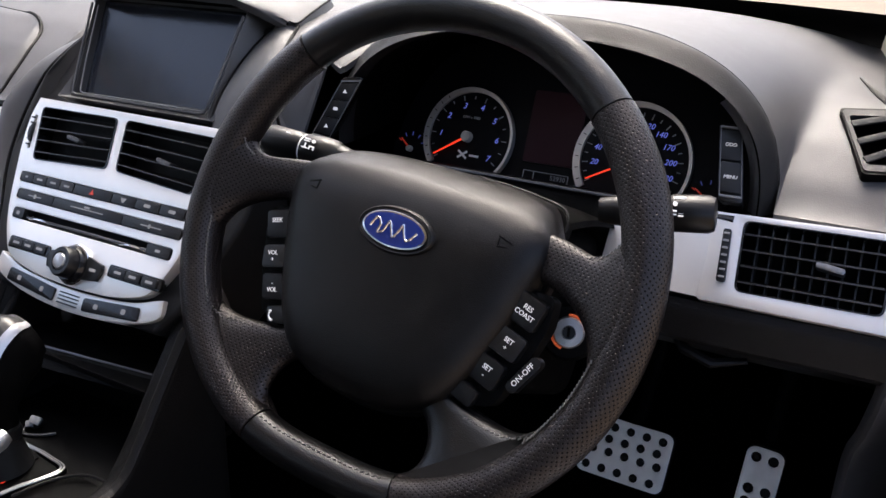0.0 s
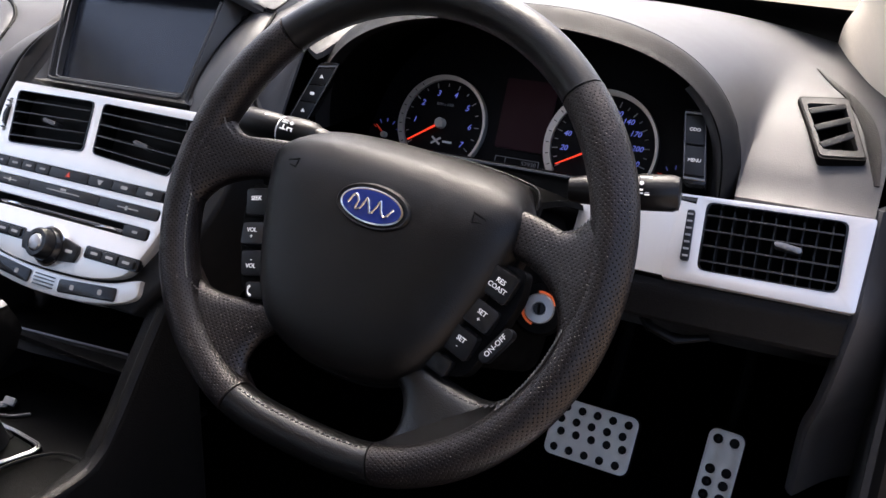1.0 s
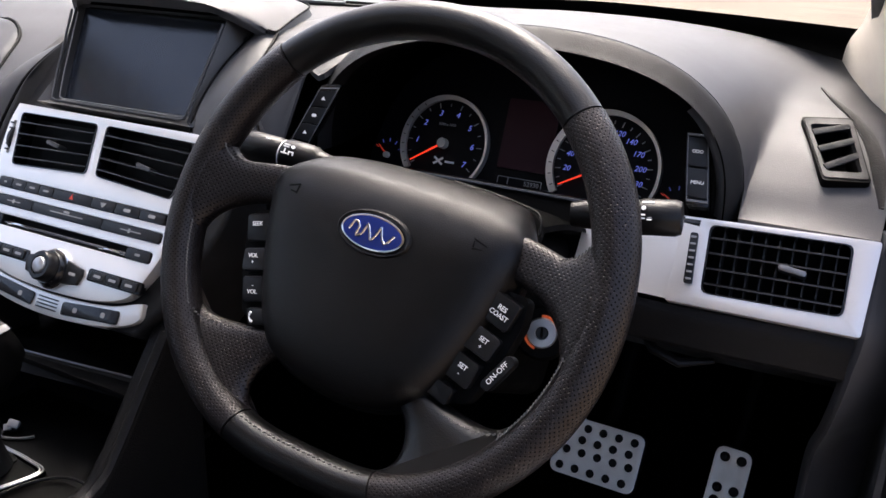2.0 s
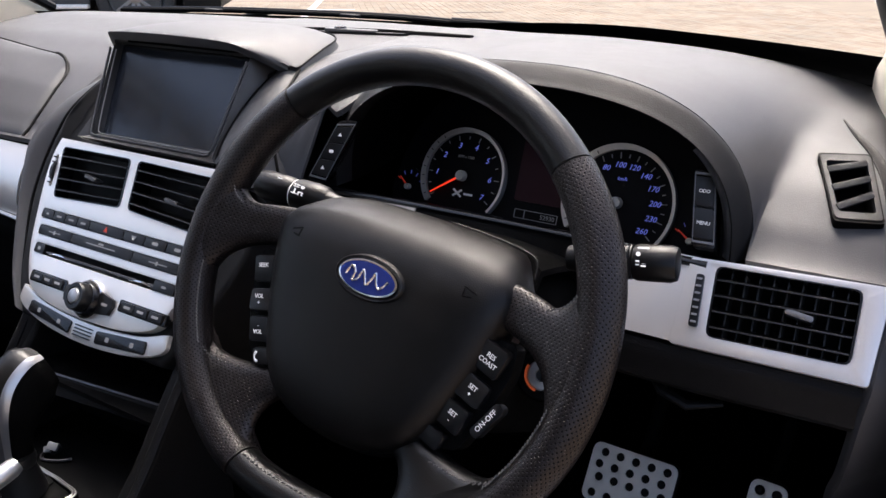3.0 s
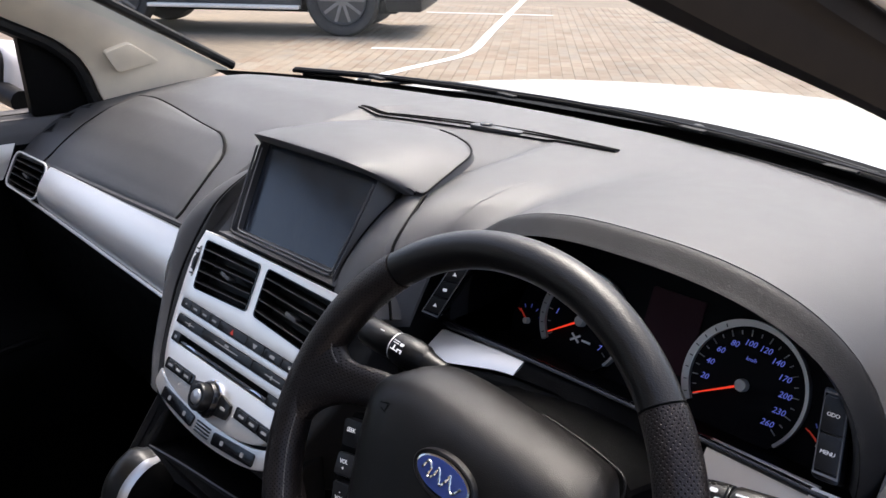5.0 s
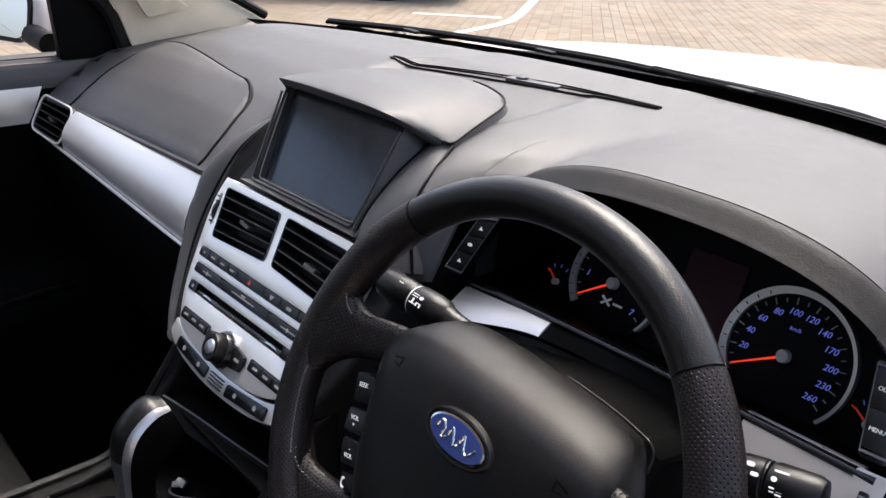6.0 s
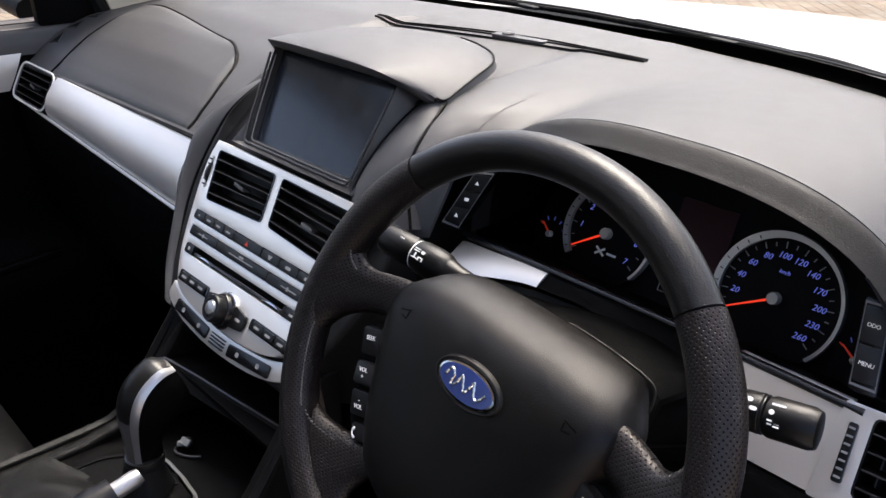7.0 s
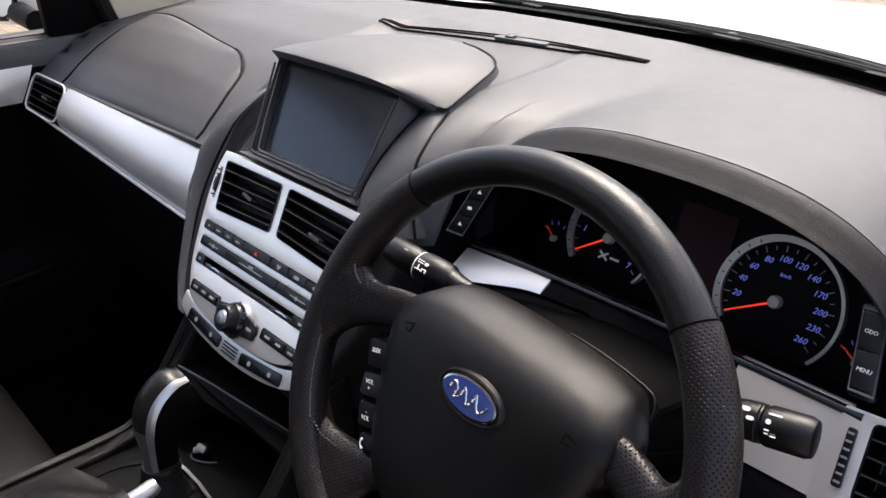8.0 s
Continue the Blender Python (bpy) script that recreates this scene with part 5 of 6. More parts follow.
def stalk(a, b, label, marks):
    a, b = Vector(a), Vector(b)
    s = thing("stalk", a, label, "control stalk", "steering column stalks")
    d = b - a
    if marks == "wiper":
        part("arm", tube([a - d * 0.15, a, a + d * 0.12], [0.0095, 0.0105, 0.0125], 14), STALK, s)
        part("collar", tube([a + d * 0.10, a + d * 0.16, a + d * 0.30, a + d * 0.47, a + d * 0.52], [0.0120, 0.0148, 0.0156, 0.0150, 0.0138], 20), STALK, s)
    else:
        part("arm", tube([a - d * 0.15, a, a + d * 0.3], [0.0095, 0.0112, 0.0130], 14), STALK, s)
        part("collar", tube([a + d * 0.28, a + d * 0.32, a + d * 0.50, a + d * 0.52], [0.0115, 0.0132, 0.0138, 0.0125], 20), STALK, s)
    part("ring", tube([a + d * 0.52, a + d * 0.535], [0.0136, 0.0136], 20), RING if marks == "wiper" else BUTTON, s)
    part("grip", tube([a + d * 0.55, a + d * 0.60, a + d * 0.93, a + d * 0.99, b], [0.0128, 0.0142, 0.0142, 0.0125, 0.009], 20), STALK, s)
    x = d.normalized()
    n = (Vector((0.25, -0.75, 0.62)) - x * x.dot(Vector((0.25, -0.75, 0.62)))).normalized()
    y = n.cross(x)
    m = Matrix.Translation(a + n * 0.0142) @ Matrix((x, y, n)).transposed().to_4x4()
    L = d.length
    if marks == "wiper":
        spots = ((0.36, 0.0045, 0.0050, 0.0010), (0.36, 0.0020, 0.0050, 0.0010), (0.335, 0.0032, 0.0010, 0.0034), (0.385, 0.0032, 0.0010, 0.0034), (0.44, 0.0040, 0.0060, 0.0009), (0.44, 0.0020, 0.0009, 0.0050), (0.36, -0.0030, 0.0038, 0.0030), (0.44, -0.0024, 0.0060, 0.0009), (0.44, -0.0044, 0.0060, 0.0009), (0.70, -0.0060, 0.0050, 0.0010))
    else:
        spots = ((0.66, 0.0070, 0.0090, 0.0014), (0.62, 0.0015, 0.0034, 0.0034), (0.62, -0.0062, 0.0030, 0.0010), (0.62, -0.0040, 0.0030, 0.0010), (0.68, -0.0050, 0.0040, 0.0010), (0.68, -0.0070, 0.0040, 0.0010), (0.40, 0.0060, 0.0055, 0.0030), (0.34, 0.0000, 0.0030, 0.0030), (0.46, 0.0005, 0.0050, 0.0026))
    for i, (fx, fy, w, h) in enumerate(spots):
        part("symbol", prism(rrect(0, 0, w, h, min(w, h) * 0.45, 2), 0.002, lift(m, fx * L, fy, (0.0008 if abs(fy) < 0.0045 else -0.0012) + (0.0013 if marks == "wiper" and fx < 0.5 else 0.0)), 0), MARK, s, "white printed symbol")
    return s


stalk((-0.108, 0.092, 0.915), (-0.194, 0.085, 0.925), "glossy black wiper stalk with white symbols", "wiper")
stalk((0.132, 0.102, 0.9115), (0.204, 0.114, 0.918), "glossy black light switch stalk with white symbols", "light")

# ---- pedals ----
def pedal(name, corner_tl, right, down, w, h, holes, r, label):
    right, down = Vector(right).normalized(), Vector(down).normalized()
    n = right.cross(-down).normalized()
    down = -(n.cross(right)).normalized()
    m = Matrix.Translation(Vector(corner_tl) + right * w / 2 + down * h / 2) @ Matrix((right, -down, n)).transposed().to_4x4()
    p = thing(name, m.translation, label, "pedal")
    rounds = [[(x + r * math.cos(2 * math.pi * k / 12), y + r * math.sin(2 * math.pi * k / 12)) for k in range(12)] for x, y in holes]
    part("plate", plate(rrect(0, 0, w, h, 0.011), rounds, 0.004, m, 0.0008), ALLOY, p, "brushed metal plate with round holes")
    part("backing_pad", prism(rrect(0, 0, w * 1.02, h * 1.03, 0.011), 0.014, m, 0.002, front=-0.0045), RUBBER, p)
    for i, (x, y) in enumerate(holes):
        if i % 2 == 0:
            part("stud", revolve([(r * 0.8, -0.006), (r * 0.75, -0.001), (r * 0.5, 0.0012), (0, 0.0016)], lift(m, x, y), 10), RUBBER, p)
    part("arm", tube([m @ Vector((0, 0, -0.02)), m @ Vector((0, 0.06, -0.06)), m @ Vector((0, 0.22, -0.06))], 0.011, 10), MATT, p)
    return p, m


bw, bh = 0.119, 0.080
brake_holes = [(mix(-0.042, 0.046, i / 4) - (0.004 if j % 2 else 0), y) for j, y in enumerate((0.028, 0.011, -0.006)) for i in range(5)] + [(mix(-0.046, 0.042, i / 4), -0.029) for i in range(5)]
pedal("brake_pedal", (-0.014, 0.506, 0.489), (1, 0.02, -0.02), (-0.02, -0.52, -0.85), bw, bh, brake_holes, 0.0058, "drilled metal brake pedal")
acc_holes = [(s * 0.0105, y) for y in (0.062, 0.022, 0.005, -0.012, -0.052) for s in (-1, 1)]
pedal("accelerator_pedal", (0.195, 0.517, 0.503), (1, 0.02, -0.05), (-0.12, -0.45, -0.88), 0.046, 0.15, acc_holes, 0.0065, "drilled metal accelerator pedal")

# ---- centre console ----
console = thing("centre_console", (MID, -0.2, 0.34), "black plastic centre console with silver-edged shift plate", "car console")
side = [(0.09, 0.745), (0.062, 0.740), (0.047, 0.722), (0.007, 0.668), (-0.024, 0.626), (-0.052, 0.596), (-0.10, 0.588), (-0.60, 0.580), (-0.60, 0.34), (0.09, 0.34)]
CENTRE = -0.4215                               # middle of the console
for s, x in ((1, -0.278), (-1, -0.565)):
    m = Matrix.Translation((x if s > 0 else x + 0.026, 0, 0)) @ Matrix(((0, 0, 1), (1, 0, 0), (0, 1, 0))).to_4x4()
    part("side_wall", prism(side, 0.026, m, 0.006, 3), CONSOLE, console, "dark grained side wall")
    rail = [Vector((x - 0.003 if s > 0 else x + 0.003, y, z + 0.002)) for y, z in ((0.047, 0.724), (0.007, 0.670), (-0.024, 0.628), (-0.052, 0.599), (-0.10, 0.590), (-0.30, 0.587), (-0.60, 0.582))]
    part("edge_rail", tube(smooth_line(rail, 5), 0.0055, 8, 0.6), KNEE, console, "dark edge rail")
tray_line = smooth_line([(-0.548, 0.0065, 0.6655), (-0.478, 0.018, 0.6655), (-0.405, 0.027, 0.6655), (-0.326, 0.0375, 0.6655)], 6)
def tray_face(i, v):
    p = tray_line[i]
    return p + Vector((0.010 * v * ease(i, 12, 18), -0.014 * v, -0.014 * v - 0.004 * v * v))


part("tray_bar", sheet(tray_face, range(len(tray_line)), [k / 6 for k in range(7)], (0, 0.006, -0.002)), CONSOLE, console, "black lip of the storage tray")
part("tray_edge", tube(tray_line, 0.0012, 6), DARKSTEEL, console, "grey upper edge of the tray")
for x, d in ((-0.322, 0.010), (-0.543, -0.008)):
    y0 = 0.037 if d > 0 else 0.008
    part("tray_post", loft([[Vector((x + e, y0 + 0.012 * k + f, 0.650 + k * 0.022 if k else 0.648)) for e, f in ((0, 0), (d, -0.010), (d * 1.4, 0.008), (d * 0.4, 0.020))] for k in (0, 1, 2, 3, 4)]), KNEE, console, "dark upright beside the tray")
part("tray_floor", box(pose(CENTRE, 0.085, 0.655, -4), 0.262, 0.15, 0.006, 0.001), MATT, console)
part("tray_back", box(pose(CENTRE, 0.15, 0.70), 0.262, 0.006, 0.10, 0), MATT, console)
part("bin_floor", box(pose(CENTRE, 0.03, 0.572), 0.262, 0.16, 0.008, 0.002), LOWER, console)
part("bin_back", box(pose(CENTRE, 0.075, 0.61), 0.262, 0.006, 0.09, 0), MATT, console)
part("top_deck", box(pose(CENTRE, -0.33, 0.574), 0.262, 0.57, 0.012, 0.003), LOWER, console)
gate = smooth_loop([(-0.083, -0.17), (-0.073, -0.06), (-0.068, -0.005), (-0.030, 0.040), (0.016, 0.045), (0.045, 0.043), (0.067, 0.040), (0.073, 0.030), (0.068, 0.012), (0.056, -0.03), (0.040, -0.17)], 5)
GATE = pose(-0.437, -0.085, 0.583, 0)
part("shift_plate", prism([(x * 0.93 - 0.001, y * 0.93 - 0.004) for x, y in gate], 0.012, GATE, 0.002, front=0.002), MATT, console, "black shift plate")
part("shift_ring", ring_loop(gate, [(x * 0.94, y * 0.94 - 0.003) for x, y in gate], 0.014, lift(GATE, 0, 0, 0.003)), MATT, console, "black shift plate edge")
for k in (0.99, 0.945):
    part("ring_line", tube([lift(GATE, 0, 0, 0.0035) @ Vector((x * k, y * k - 0.002, 0)) for x, y in gate if x > -0.055 and y > -0.16], 0.0012, 6), STEEL, console, "thin silver line round the plate")
part("cup_rim", tube(smooth_line([(-0.372, -0.105, 0.585), (-0.362, -0.070, 0.5855), (-0.343, -0.048, 0.586), (-0.318, -0.042, 0.5855), (-0.298, -0.050, 0.585)], 6), 0.0016, 6), KNEE, console, "dark rim of the cup holder")
part("gate_slot", prism(smooth_corners([(-0.004, -0.02), (0.03, -0.02), (0.032, 0.035), (0.012, 0.04), (0.004, 0.02)], 0.004), 0.004, GATE, 0, front=0.0035), MATT, console)
part("red_mark", box(lift(GATE, 0.038, -0.012, 0.0035), 0.006, 0.004, 0.0008, 0), NEEDLE, console)
for i in range(4):
    part("gate_mark", box(lift(GATE, 0.036 - 0.003 * i, -0.028 - 0.016 * i, 0.0035), 0.005, 0.005, 0.0008, 0), DIM, console)

# gear lever
lever = thing("gear_lever", (-0.42, -0.078, 0.60), "leather-topped gear lever with silver blade", "gear lever")
path = smooth_line([(-0.420, -0.078, 0.628), (-0.420, -0.077, 0.655), (-0.420, -0.070, 0.684), (-0.420, -0.055, 0.705), (-0.420, -0.032, 0.715)], 5)


def lever_rings(wx, grow):
    rings = []
    for i, p in enumerate(path):
        s = i / (len(path) - 1)
        d = (path[min(i + 1, len(path) - 1)] - path[max(i - 1, 0)]).normalized()
        fwd = Vector((1, 0, 0)).cross(d).normalized()
        a = wx * mix(0.62, 1.0, ease(s, 0.1, 0.6)) * (1 - 0.25 * ease(s, 0.85, 1))
        b = mix(0.019, 0.037, ease(s, 0.15, 0.7)) * (1 - 0.3 * ease(s, 0.85, 1)) + grow
        rings.append([p + a * math.cos(2 * math.pi * k / 24) * Vector((1, 0, 0)) + b * math.copysign(abs(math.sin(2 * math.pi * k / 24)) ** 0.85, math.sin(2 * math.pi * k / 24)) * fwd for k in range(24)])
    return rings


part("grip", loft(lever_rings(0.0265, 0)), SHROUD, lever, "glossy black grip")


def lever_skin(first, last, from_k, to_k, grow, n=8):
    """A strip of skin over the lever between two lines that shift round it with height."""
    rows = []
    for i, r in enumerate(lever_rings(0.0265 + grow, grow)):
        s = i / (len(path) - 1)
        if first <= s <= last:
            a, b = from_k(s), to_k(s)
            row = []
            for j in range(n + 1):
                k = mix(a, b, j / n)
                row.append(r[int(k) % 24].lerp(r[(int(k) + 1) % 24], k - int(k)))
            rows.append(row)
    return loft(rows, closed=False)


part("leather_cap", lever_skin(0.42, 1, lambda s: mix(3.3, 3.5, s), lambda s: 14, 0.0014), LEATHER, lever, "stitched leather cap")
part("blade", lever_skin(0, 1, lambda s: mix(1.9, 2.5, s), lambda s: mix(3.4, 3.6, s), 0.0020, 4), STEEL, lever, "curved silver blade")
part("stem_plate", lever_skin(0, 0.45, lambda s: 3.0, lambda s: 14, 0.0016), DARKSTEEL, lever, "silver lower stem")
part("collar", revolve([(0.021, 0), (0.0225, 0.006), (0.021, 0.012), (0.016, 0.014)], Matrix.Translation((-0.42, -0.080, 0.620)), 24), BUTTON, lever)
part("boot", revolve([(0.030, -0.01), (0.026, 0.005), (0.022, 0.02), (0.02, 0.03)], Matrix.Translation((-0.42, -0.082, 0.598)), 20), RUBBER, lever, "black boot")

# handbrake
brake_lever = thing("handbrake", (-0.352, -0.3, 0.59), "leather handbrake lever with a silver button", "handbrake")
part("lever_grip", tube([(-0.358, -0.36, 0.612), (-0.356, -0.25, 0.632), (-0.353, -0.165, 0.650), (-0.352, -0.140, 0.656)], [0.017, 0.018, 0.019, 0.0165], 16, 0.85), LEATHER, brake_lever, "black leather grip")
part("release_button", tube([(-0.352, -0.141, 0.656), (-0.351, -0.118, 0.662), (-0.351, -0.112, 0.664)], [0.0095, 0.0095, 0.0075], 18), STEEL, brake_lever, "silver release button")
bm = sheet(lambda u, v: Vector((mix(-0.545, -0.325, u), mix(-0.42, -0.145 + 0.03 * math.sin(math.pi * u), v), 0.588 + 0.040 * math.sin(math.pi * u) * (0.25 + 0.75 * (1 - v)) * min(1, 5 * v * (1 - v) + 0.25) + 0.0075 * math.sin(math.pi * u) * math.sin(21 * v + 7 * u + 2 * math.sin(9 * u)))), [i / 40 for i in range(41)], [i / 44 for i in range(45)], (0, 0, -0.004))
part("gaiter", bm, SEAT, brake_lever, "creased leather gaiter")

# power plug in the bin
plug = thing("power_plug", (-0.469, -0.012, 0.577), "small grey and black charger plug", "plug")
PLUG = Matrix.Translation((-0.471, -0.008, 0.583)) @ pose(0, 0, 0, 50, 20, 30)
part("body", tube([PLUG @ Vector((0, 0, z)) for z in (-0.010, -0.008, 0.004, 0.006)], [0.004, 0.0075, 0.0065, 0.004], 12), BUTTON, plug)
part("cap", box(lift(PLUG, 0.001, 0.002, 0.010), 0.012, 0.009, 0.010, 0.002), DIM, plug, "pale grey cap")
part("cap", box(lift(PLUG, -0.004, -0.003, 0.007, 25), 0.008, 0.007, 0.008, 0.0015), DIM, plug, "pale grey cap")
part("lead", tube(smooth_line([PLUG @ Vector((-0.004, 0, -0.008)), (-0.476, -0.020, 0.579), (-0.466, -0.024, 0.5785), (-0.450, -0.016, 0.5785), (-0.440, -0.006, 0.579)], 5), 0.0018, 8), CHARCOAL, plug, "short grey loop of lead")

# ---- passenger seat ----
seat = thing("passenger_seat", (-0.87, -0.45, 0.34), "black leather passenger seat", "car seat")
rings = []
for y, z0, z1, w in ((-0.095, 0.37, 0.415, 0.20), (-0.105, 0.36, 0.445, 0.225), (-0.14, 0.35, 0.465, 0.235), (-0.30, 0.35, 0.46, 0.24), (-0.62, 0.35, 0.45, 0.235)):
    rings.append([Vector((-0.885 + x, y, z)) for x, z in rrect(0, (z0 + z1) / 2, 2 * w, z1 - z0, min(0.05, (z1 - z0) * 0.45), 4)])
part("cushion", loft(rings), SEAT, seat, "smooth black leather cushion")
part("cushion_seam", tube([(-0.885 + s * 0.17, y, z) for s, y, z in ((1, -0.60, 0.452), (1, -0.30, 0.461), (1, -0.14, 0.466), (1, -0.105, 0.446))], 0.003, 6), MATT, seat)
part("side_bolster", tube([(-0.665, -0.60, 0.46), (-0.662, -0.30, 0.475), (-0.668, -0.17, 0.465), (-0.68, -0.13, 0.44)], [0.03, 0.036, 0.034, 0.024], 14), SEAT, seat, "padded side bolster")
rings = []
for y, z, w, d in ((-0.60, 0.45, 0.24, 0.05), (-0.66, 0.60, 0.25, 0.06), (-0.75, 0.85, 0.24, 0.055), (-0.82, 1.02, 0.20, 0.04)):
    rings.append([Vector((-0.885 + x, y + q, z)) for x, q in rrect(0, 0, 2 * w, 2 * d, d * 0.8, 4)])
part("backrest", loft(rings), SEAT, seat)

# Out of view; added to block light reaching the cabin from behind.
driver_seat = thing("driver_seat", (0.0, -0.55, 0.34), "unseen black leather driver's seat", "car seat")
rings = []
for y, z0, z1, w in ((-0.215, 0.37, 0.415, 0.20), (-0.225, 0.36, 0.445, 0.225), (-0.26, 0.35, 0.465, 0.235), (-0.42, 0.35, 0.46, 0.24), (-0.74, 0.35, 0.45, 0.235)):
    rings.append([Vector((x, y, z)) for x, z in rrect(0, (z0 + z1) / 2, 2 * w, z1 - z0, min(0.05, (z1 - z0) * 0.45), 4)])
part("cushion", loft(rings), SEAT, driver_seat, "smooth black leather cushion")
rings = []
for y, z, w, d in ((-0.74, 0.45, 0.23, 0.05), (-0.80, 0.60, 0.24, 0.06), (-0.89, 0.85, 0.235, 0.055), (-0.96, 1.04, 0.19, 0.04)):
    rings.append([Vector((x, y + q, z)) for x, q in rrect(0, 0, 2 * w, 2 * d, d * 0.8, 4)])
part("backrest", loft(rings), SEAT, driver_seat, "black leather backrest")
rings = [[Vector((x, -0.975 + q, z)) for x, q in rrect(0, 0, 2 * w, 0.09, 0.035, 4)] for z, w in ((1.06, 0.09), (1.08, 0.125), (1.18, 0.130), (1.23, 0.11), (1.245, 0.08))]
part("headrest", loft(rings), SEAT, driver_seat, "padded headrest")
for x in (-0.06, 0.06):
    part("headrest_post", tube([(x, -0.962, 1.02), (x, -0.972, 1.08)], 0.006, 8), STEEL, driver_seat)

# ---- car shell ----
shell = thing("car_shell", (MID, 0, 0.3), "white sedan body with beige pillar trim", "car body")
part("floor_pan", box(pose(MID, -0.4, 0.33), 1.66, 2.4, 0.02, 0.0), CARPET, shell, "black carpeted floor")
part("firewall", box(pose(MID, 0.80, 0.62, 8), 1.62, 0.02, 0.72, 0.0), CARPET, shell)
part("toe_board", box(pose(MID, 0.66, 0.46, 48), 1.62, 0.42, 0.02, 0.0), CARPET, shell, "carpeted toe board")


def bonnet_point(u, v):
    x = MID + u * 0.90
    y = mix(screen_y(x) + 0.19 if abs(u) < 0.8 else 0.64, 2.25 - 0.25 * u * u, v)
    s = max(0, y - 0.75)
    z = 0.985 - 0.025 * s - 0.055 * s * s - 0.06 * u * u - 0.10 * max(0, abs(u) - 0.75)
    return (x, y, z)


part("bonnet", sheet(bonnet_point, [i / 20 - 1 for i in range(41)], [i / 24 for i in range(25)], (0, 0, -0.012)), WHITE, shell, "white painted bonnet")


def nose_point(u, v):
    x, y, z = bonnet_point(u, 1)
    return (x, y + 0.14 * math.sin(v * 1.3), z - 0.012 - 0.55 * v)


part("nose", sheet(nose_point, [i / 12 - 1 for i in range(25)], [i / 6 for i in range(7)], (0, -0.01, 0)), WHITE, shell, "white bumper and grille")
for s in (-1, 1):
    part("wing_panel", sheet(lambda u, v: Vector(bonnet_point(s, u)) + Vector((s * 0.012 * math.sin(3 * v), 0, -0.01 - 0.55 * v)), [i / 12 for i in range(13)], [i / 5 for i in range(6)], (-s * 0.01, 0, 0)), WHITE, shell, "white front wing")


def cowl_point(u, v):
    x = MID + u * 0.80
    y = mix(screen_y(x) + 0.005, screen_y(x) + 0.23, v)
    return (x, y, 0.998 - 0.024 * v - 0.035 * u * u + 0.004 * math.sin(9 * v))


part("wiper_cowl", sheet(cowl_point, [i / 20 - 1 for i in range(41)], [i / 8 for i in range(9)], (0, 0, -0.012)), COWL, shell, "black plastic cowl below the windscreen")


def glass_point(u, v):
    x0 = MID + u * 0.745
    y0 = screen_y(x0) + 0.004
    x1, y1 = MID + u * 0.60, -0.33 - 0.10 * u * u
    s = v
    return (mix(x0, x1, s), mix(y0, y1, s) + 0.03 * math.sin(math.pi * s), mix(1.0 - 0.0 * u, 1.415 - 0.02 * u * u, s) + 0.012 * math.sin(math.pi * s))


ws = part("windscreen", sheet(glass_point, [i / 14 - 1 for i in range(29)], [i / 14 for i in range(15)], (0, 0.003, 0.004)), CLEAR, shell, "curved clear windscreen")
ws.visible_shadow = False
part("glass_border", sheet(lambda u, v: Vector(glass_point(u, v * (0.036 + 0.06 * ease(u, -0.1, 0.6)))) + Vector((0, -0.004, -0.003)), [i / 14 - 1 for i in range(29)], [0, 0.5, 1], (0, 0.001, -0.001)), MATT, shell, "black ceramic border of the windscreen")

right_inner = [(0.300, 0.42, 1.010), (0.298, 0.225, 1.094), (0.300, 0.127, 1.137), (0.302, 0.039, 1.173), (0.300, -0.007, 1.193), (0.297, -0.025, 1.201), (0.286, -0.061, 1.218), (0.277, -0.094, 1.231), (0.270, -0.125, 1.242), (0.266, -0.156, 1.252), (0.262, -0.232, 1.277), (0.258, -0.31, 1.303), (0.250, -0.45, 1.345), (0.235, -0.9, 1.43), (0.25, -1.6, 1.41)]
right_outer = [(0.336, 0.46, 1.000), (0.336, 0.32, 1.068), (0.335, 0.195, 1.125), (0.332, 0.099, 1.166), (0.328, 0.037, 1.193), (0.320, -0.023, 1.220), (0.306, -0.053, 1.237), (0.294, -0.082, 1.251), (0.284, -0.116, 1.266), (0.279, -0.146, 1.279), (0.275, -0.232, 1.309), (0.275, -0.32, 1.337), (0.285, -0.46, 1.372), (0.36, -0.9, 1.46), (0.38, -1.6, 1.44)]


def pillar(line_a, line_b, thick, mat, name, label):
    a, b = smooth_line(line_a, 6), smooth_line(line_b, 6)
    rings = []
    for p, q in zip(a, b):
        up = Vector((0, 0.25, 0.97)) * thick
        rings.append([p, p.lerp(q, 0.3) - up * 0.16, p.lerp(q, 0.7) - up * 0.16, q, q + up, p + up])
    return part(name, loft(rings), mat, shell, label)


rings = []
for p, q in zip(smooth_line(right_inner, 6), smooth_line(right_outer, 6)):
    out = Vector((0.6, -0.5, -0.6)).normalized()
    rings.append([p.lerp(q, k) + out * d for k, d in ((0, 0), (0.06, 0.003), (0.22, 0.0062), (0.42, 0.0058), (0.58, 0.0030), (0.66, 0.0026), (0.80, 0.0042), (0.94, 0.0020), (1, 0), (1, -0.012), (0, -0.012))])
part("door_seal", loft(rings), SEAL, shell, "black rubber door seal")
far_ = [Vector(p) + Vector((0.0015, 0, 0.002)) for p in right_outer]
near_ = [Vector(p) + Vector((0.036, 0, 0.075)) for p in right_outer]
pillar(far_, near_, 0.03, WHITE, "door_aperture", "white painted door aperture")
part("aperture_bead", tube(smooth_line([Vector(p) + Vector((0.004, 0, 0.004)) for p in right_outer], 6), 0.005, 10), WHITE, shell, "white painted flange beside the seal")
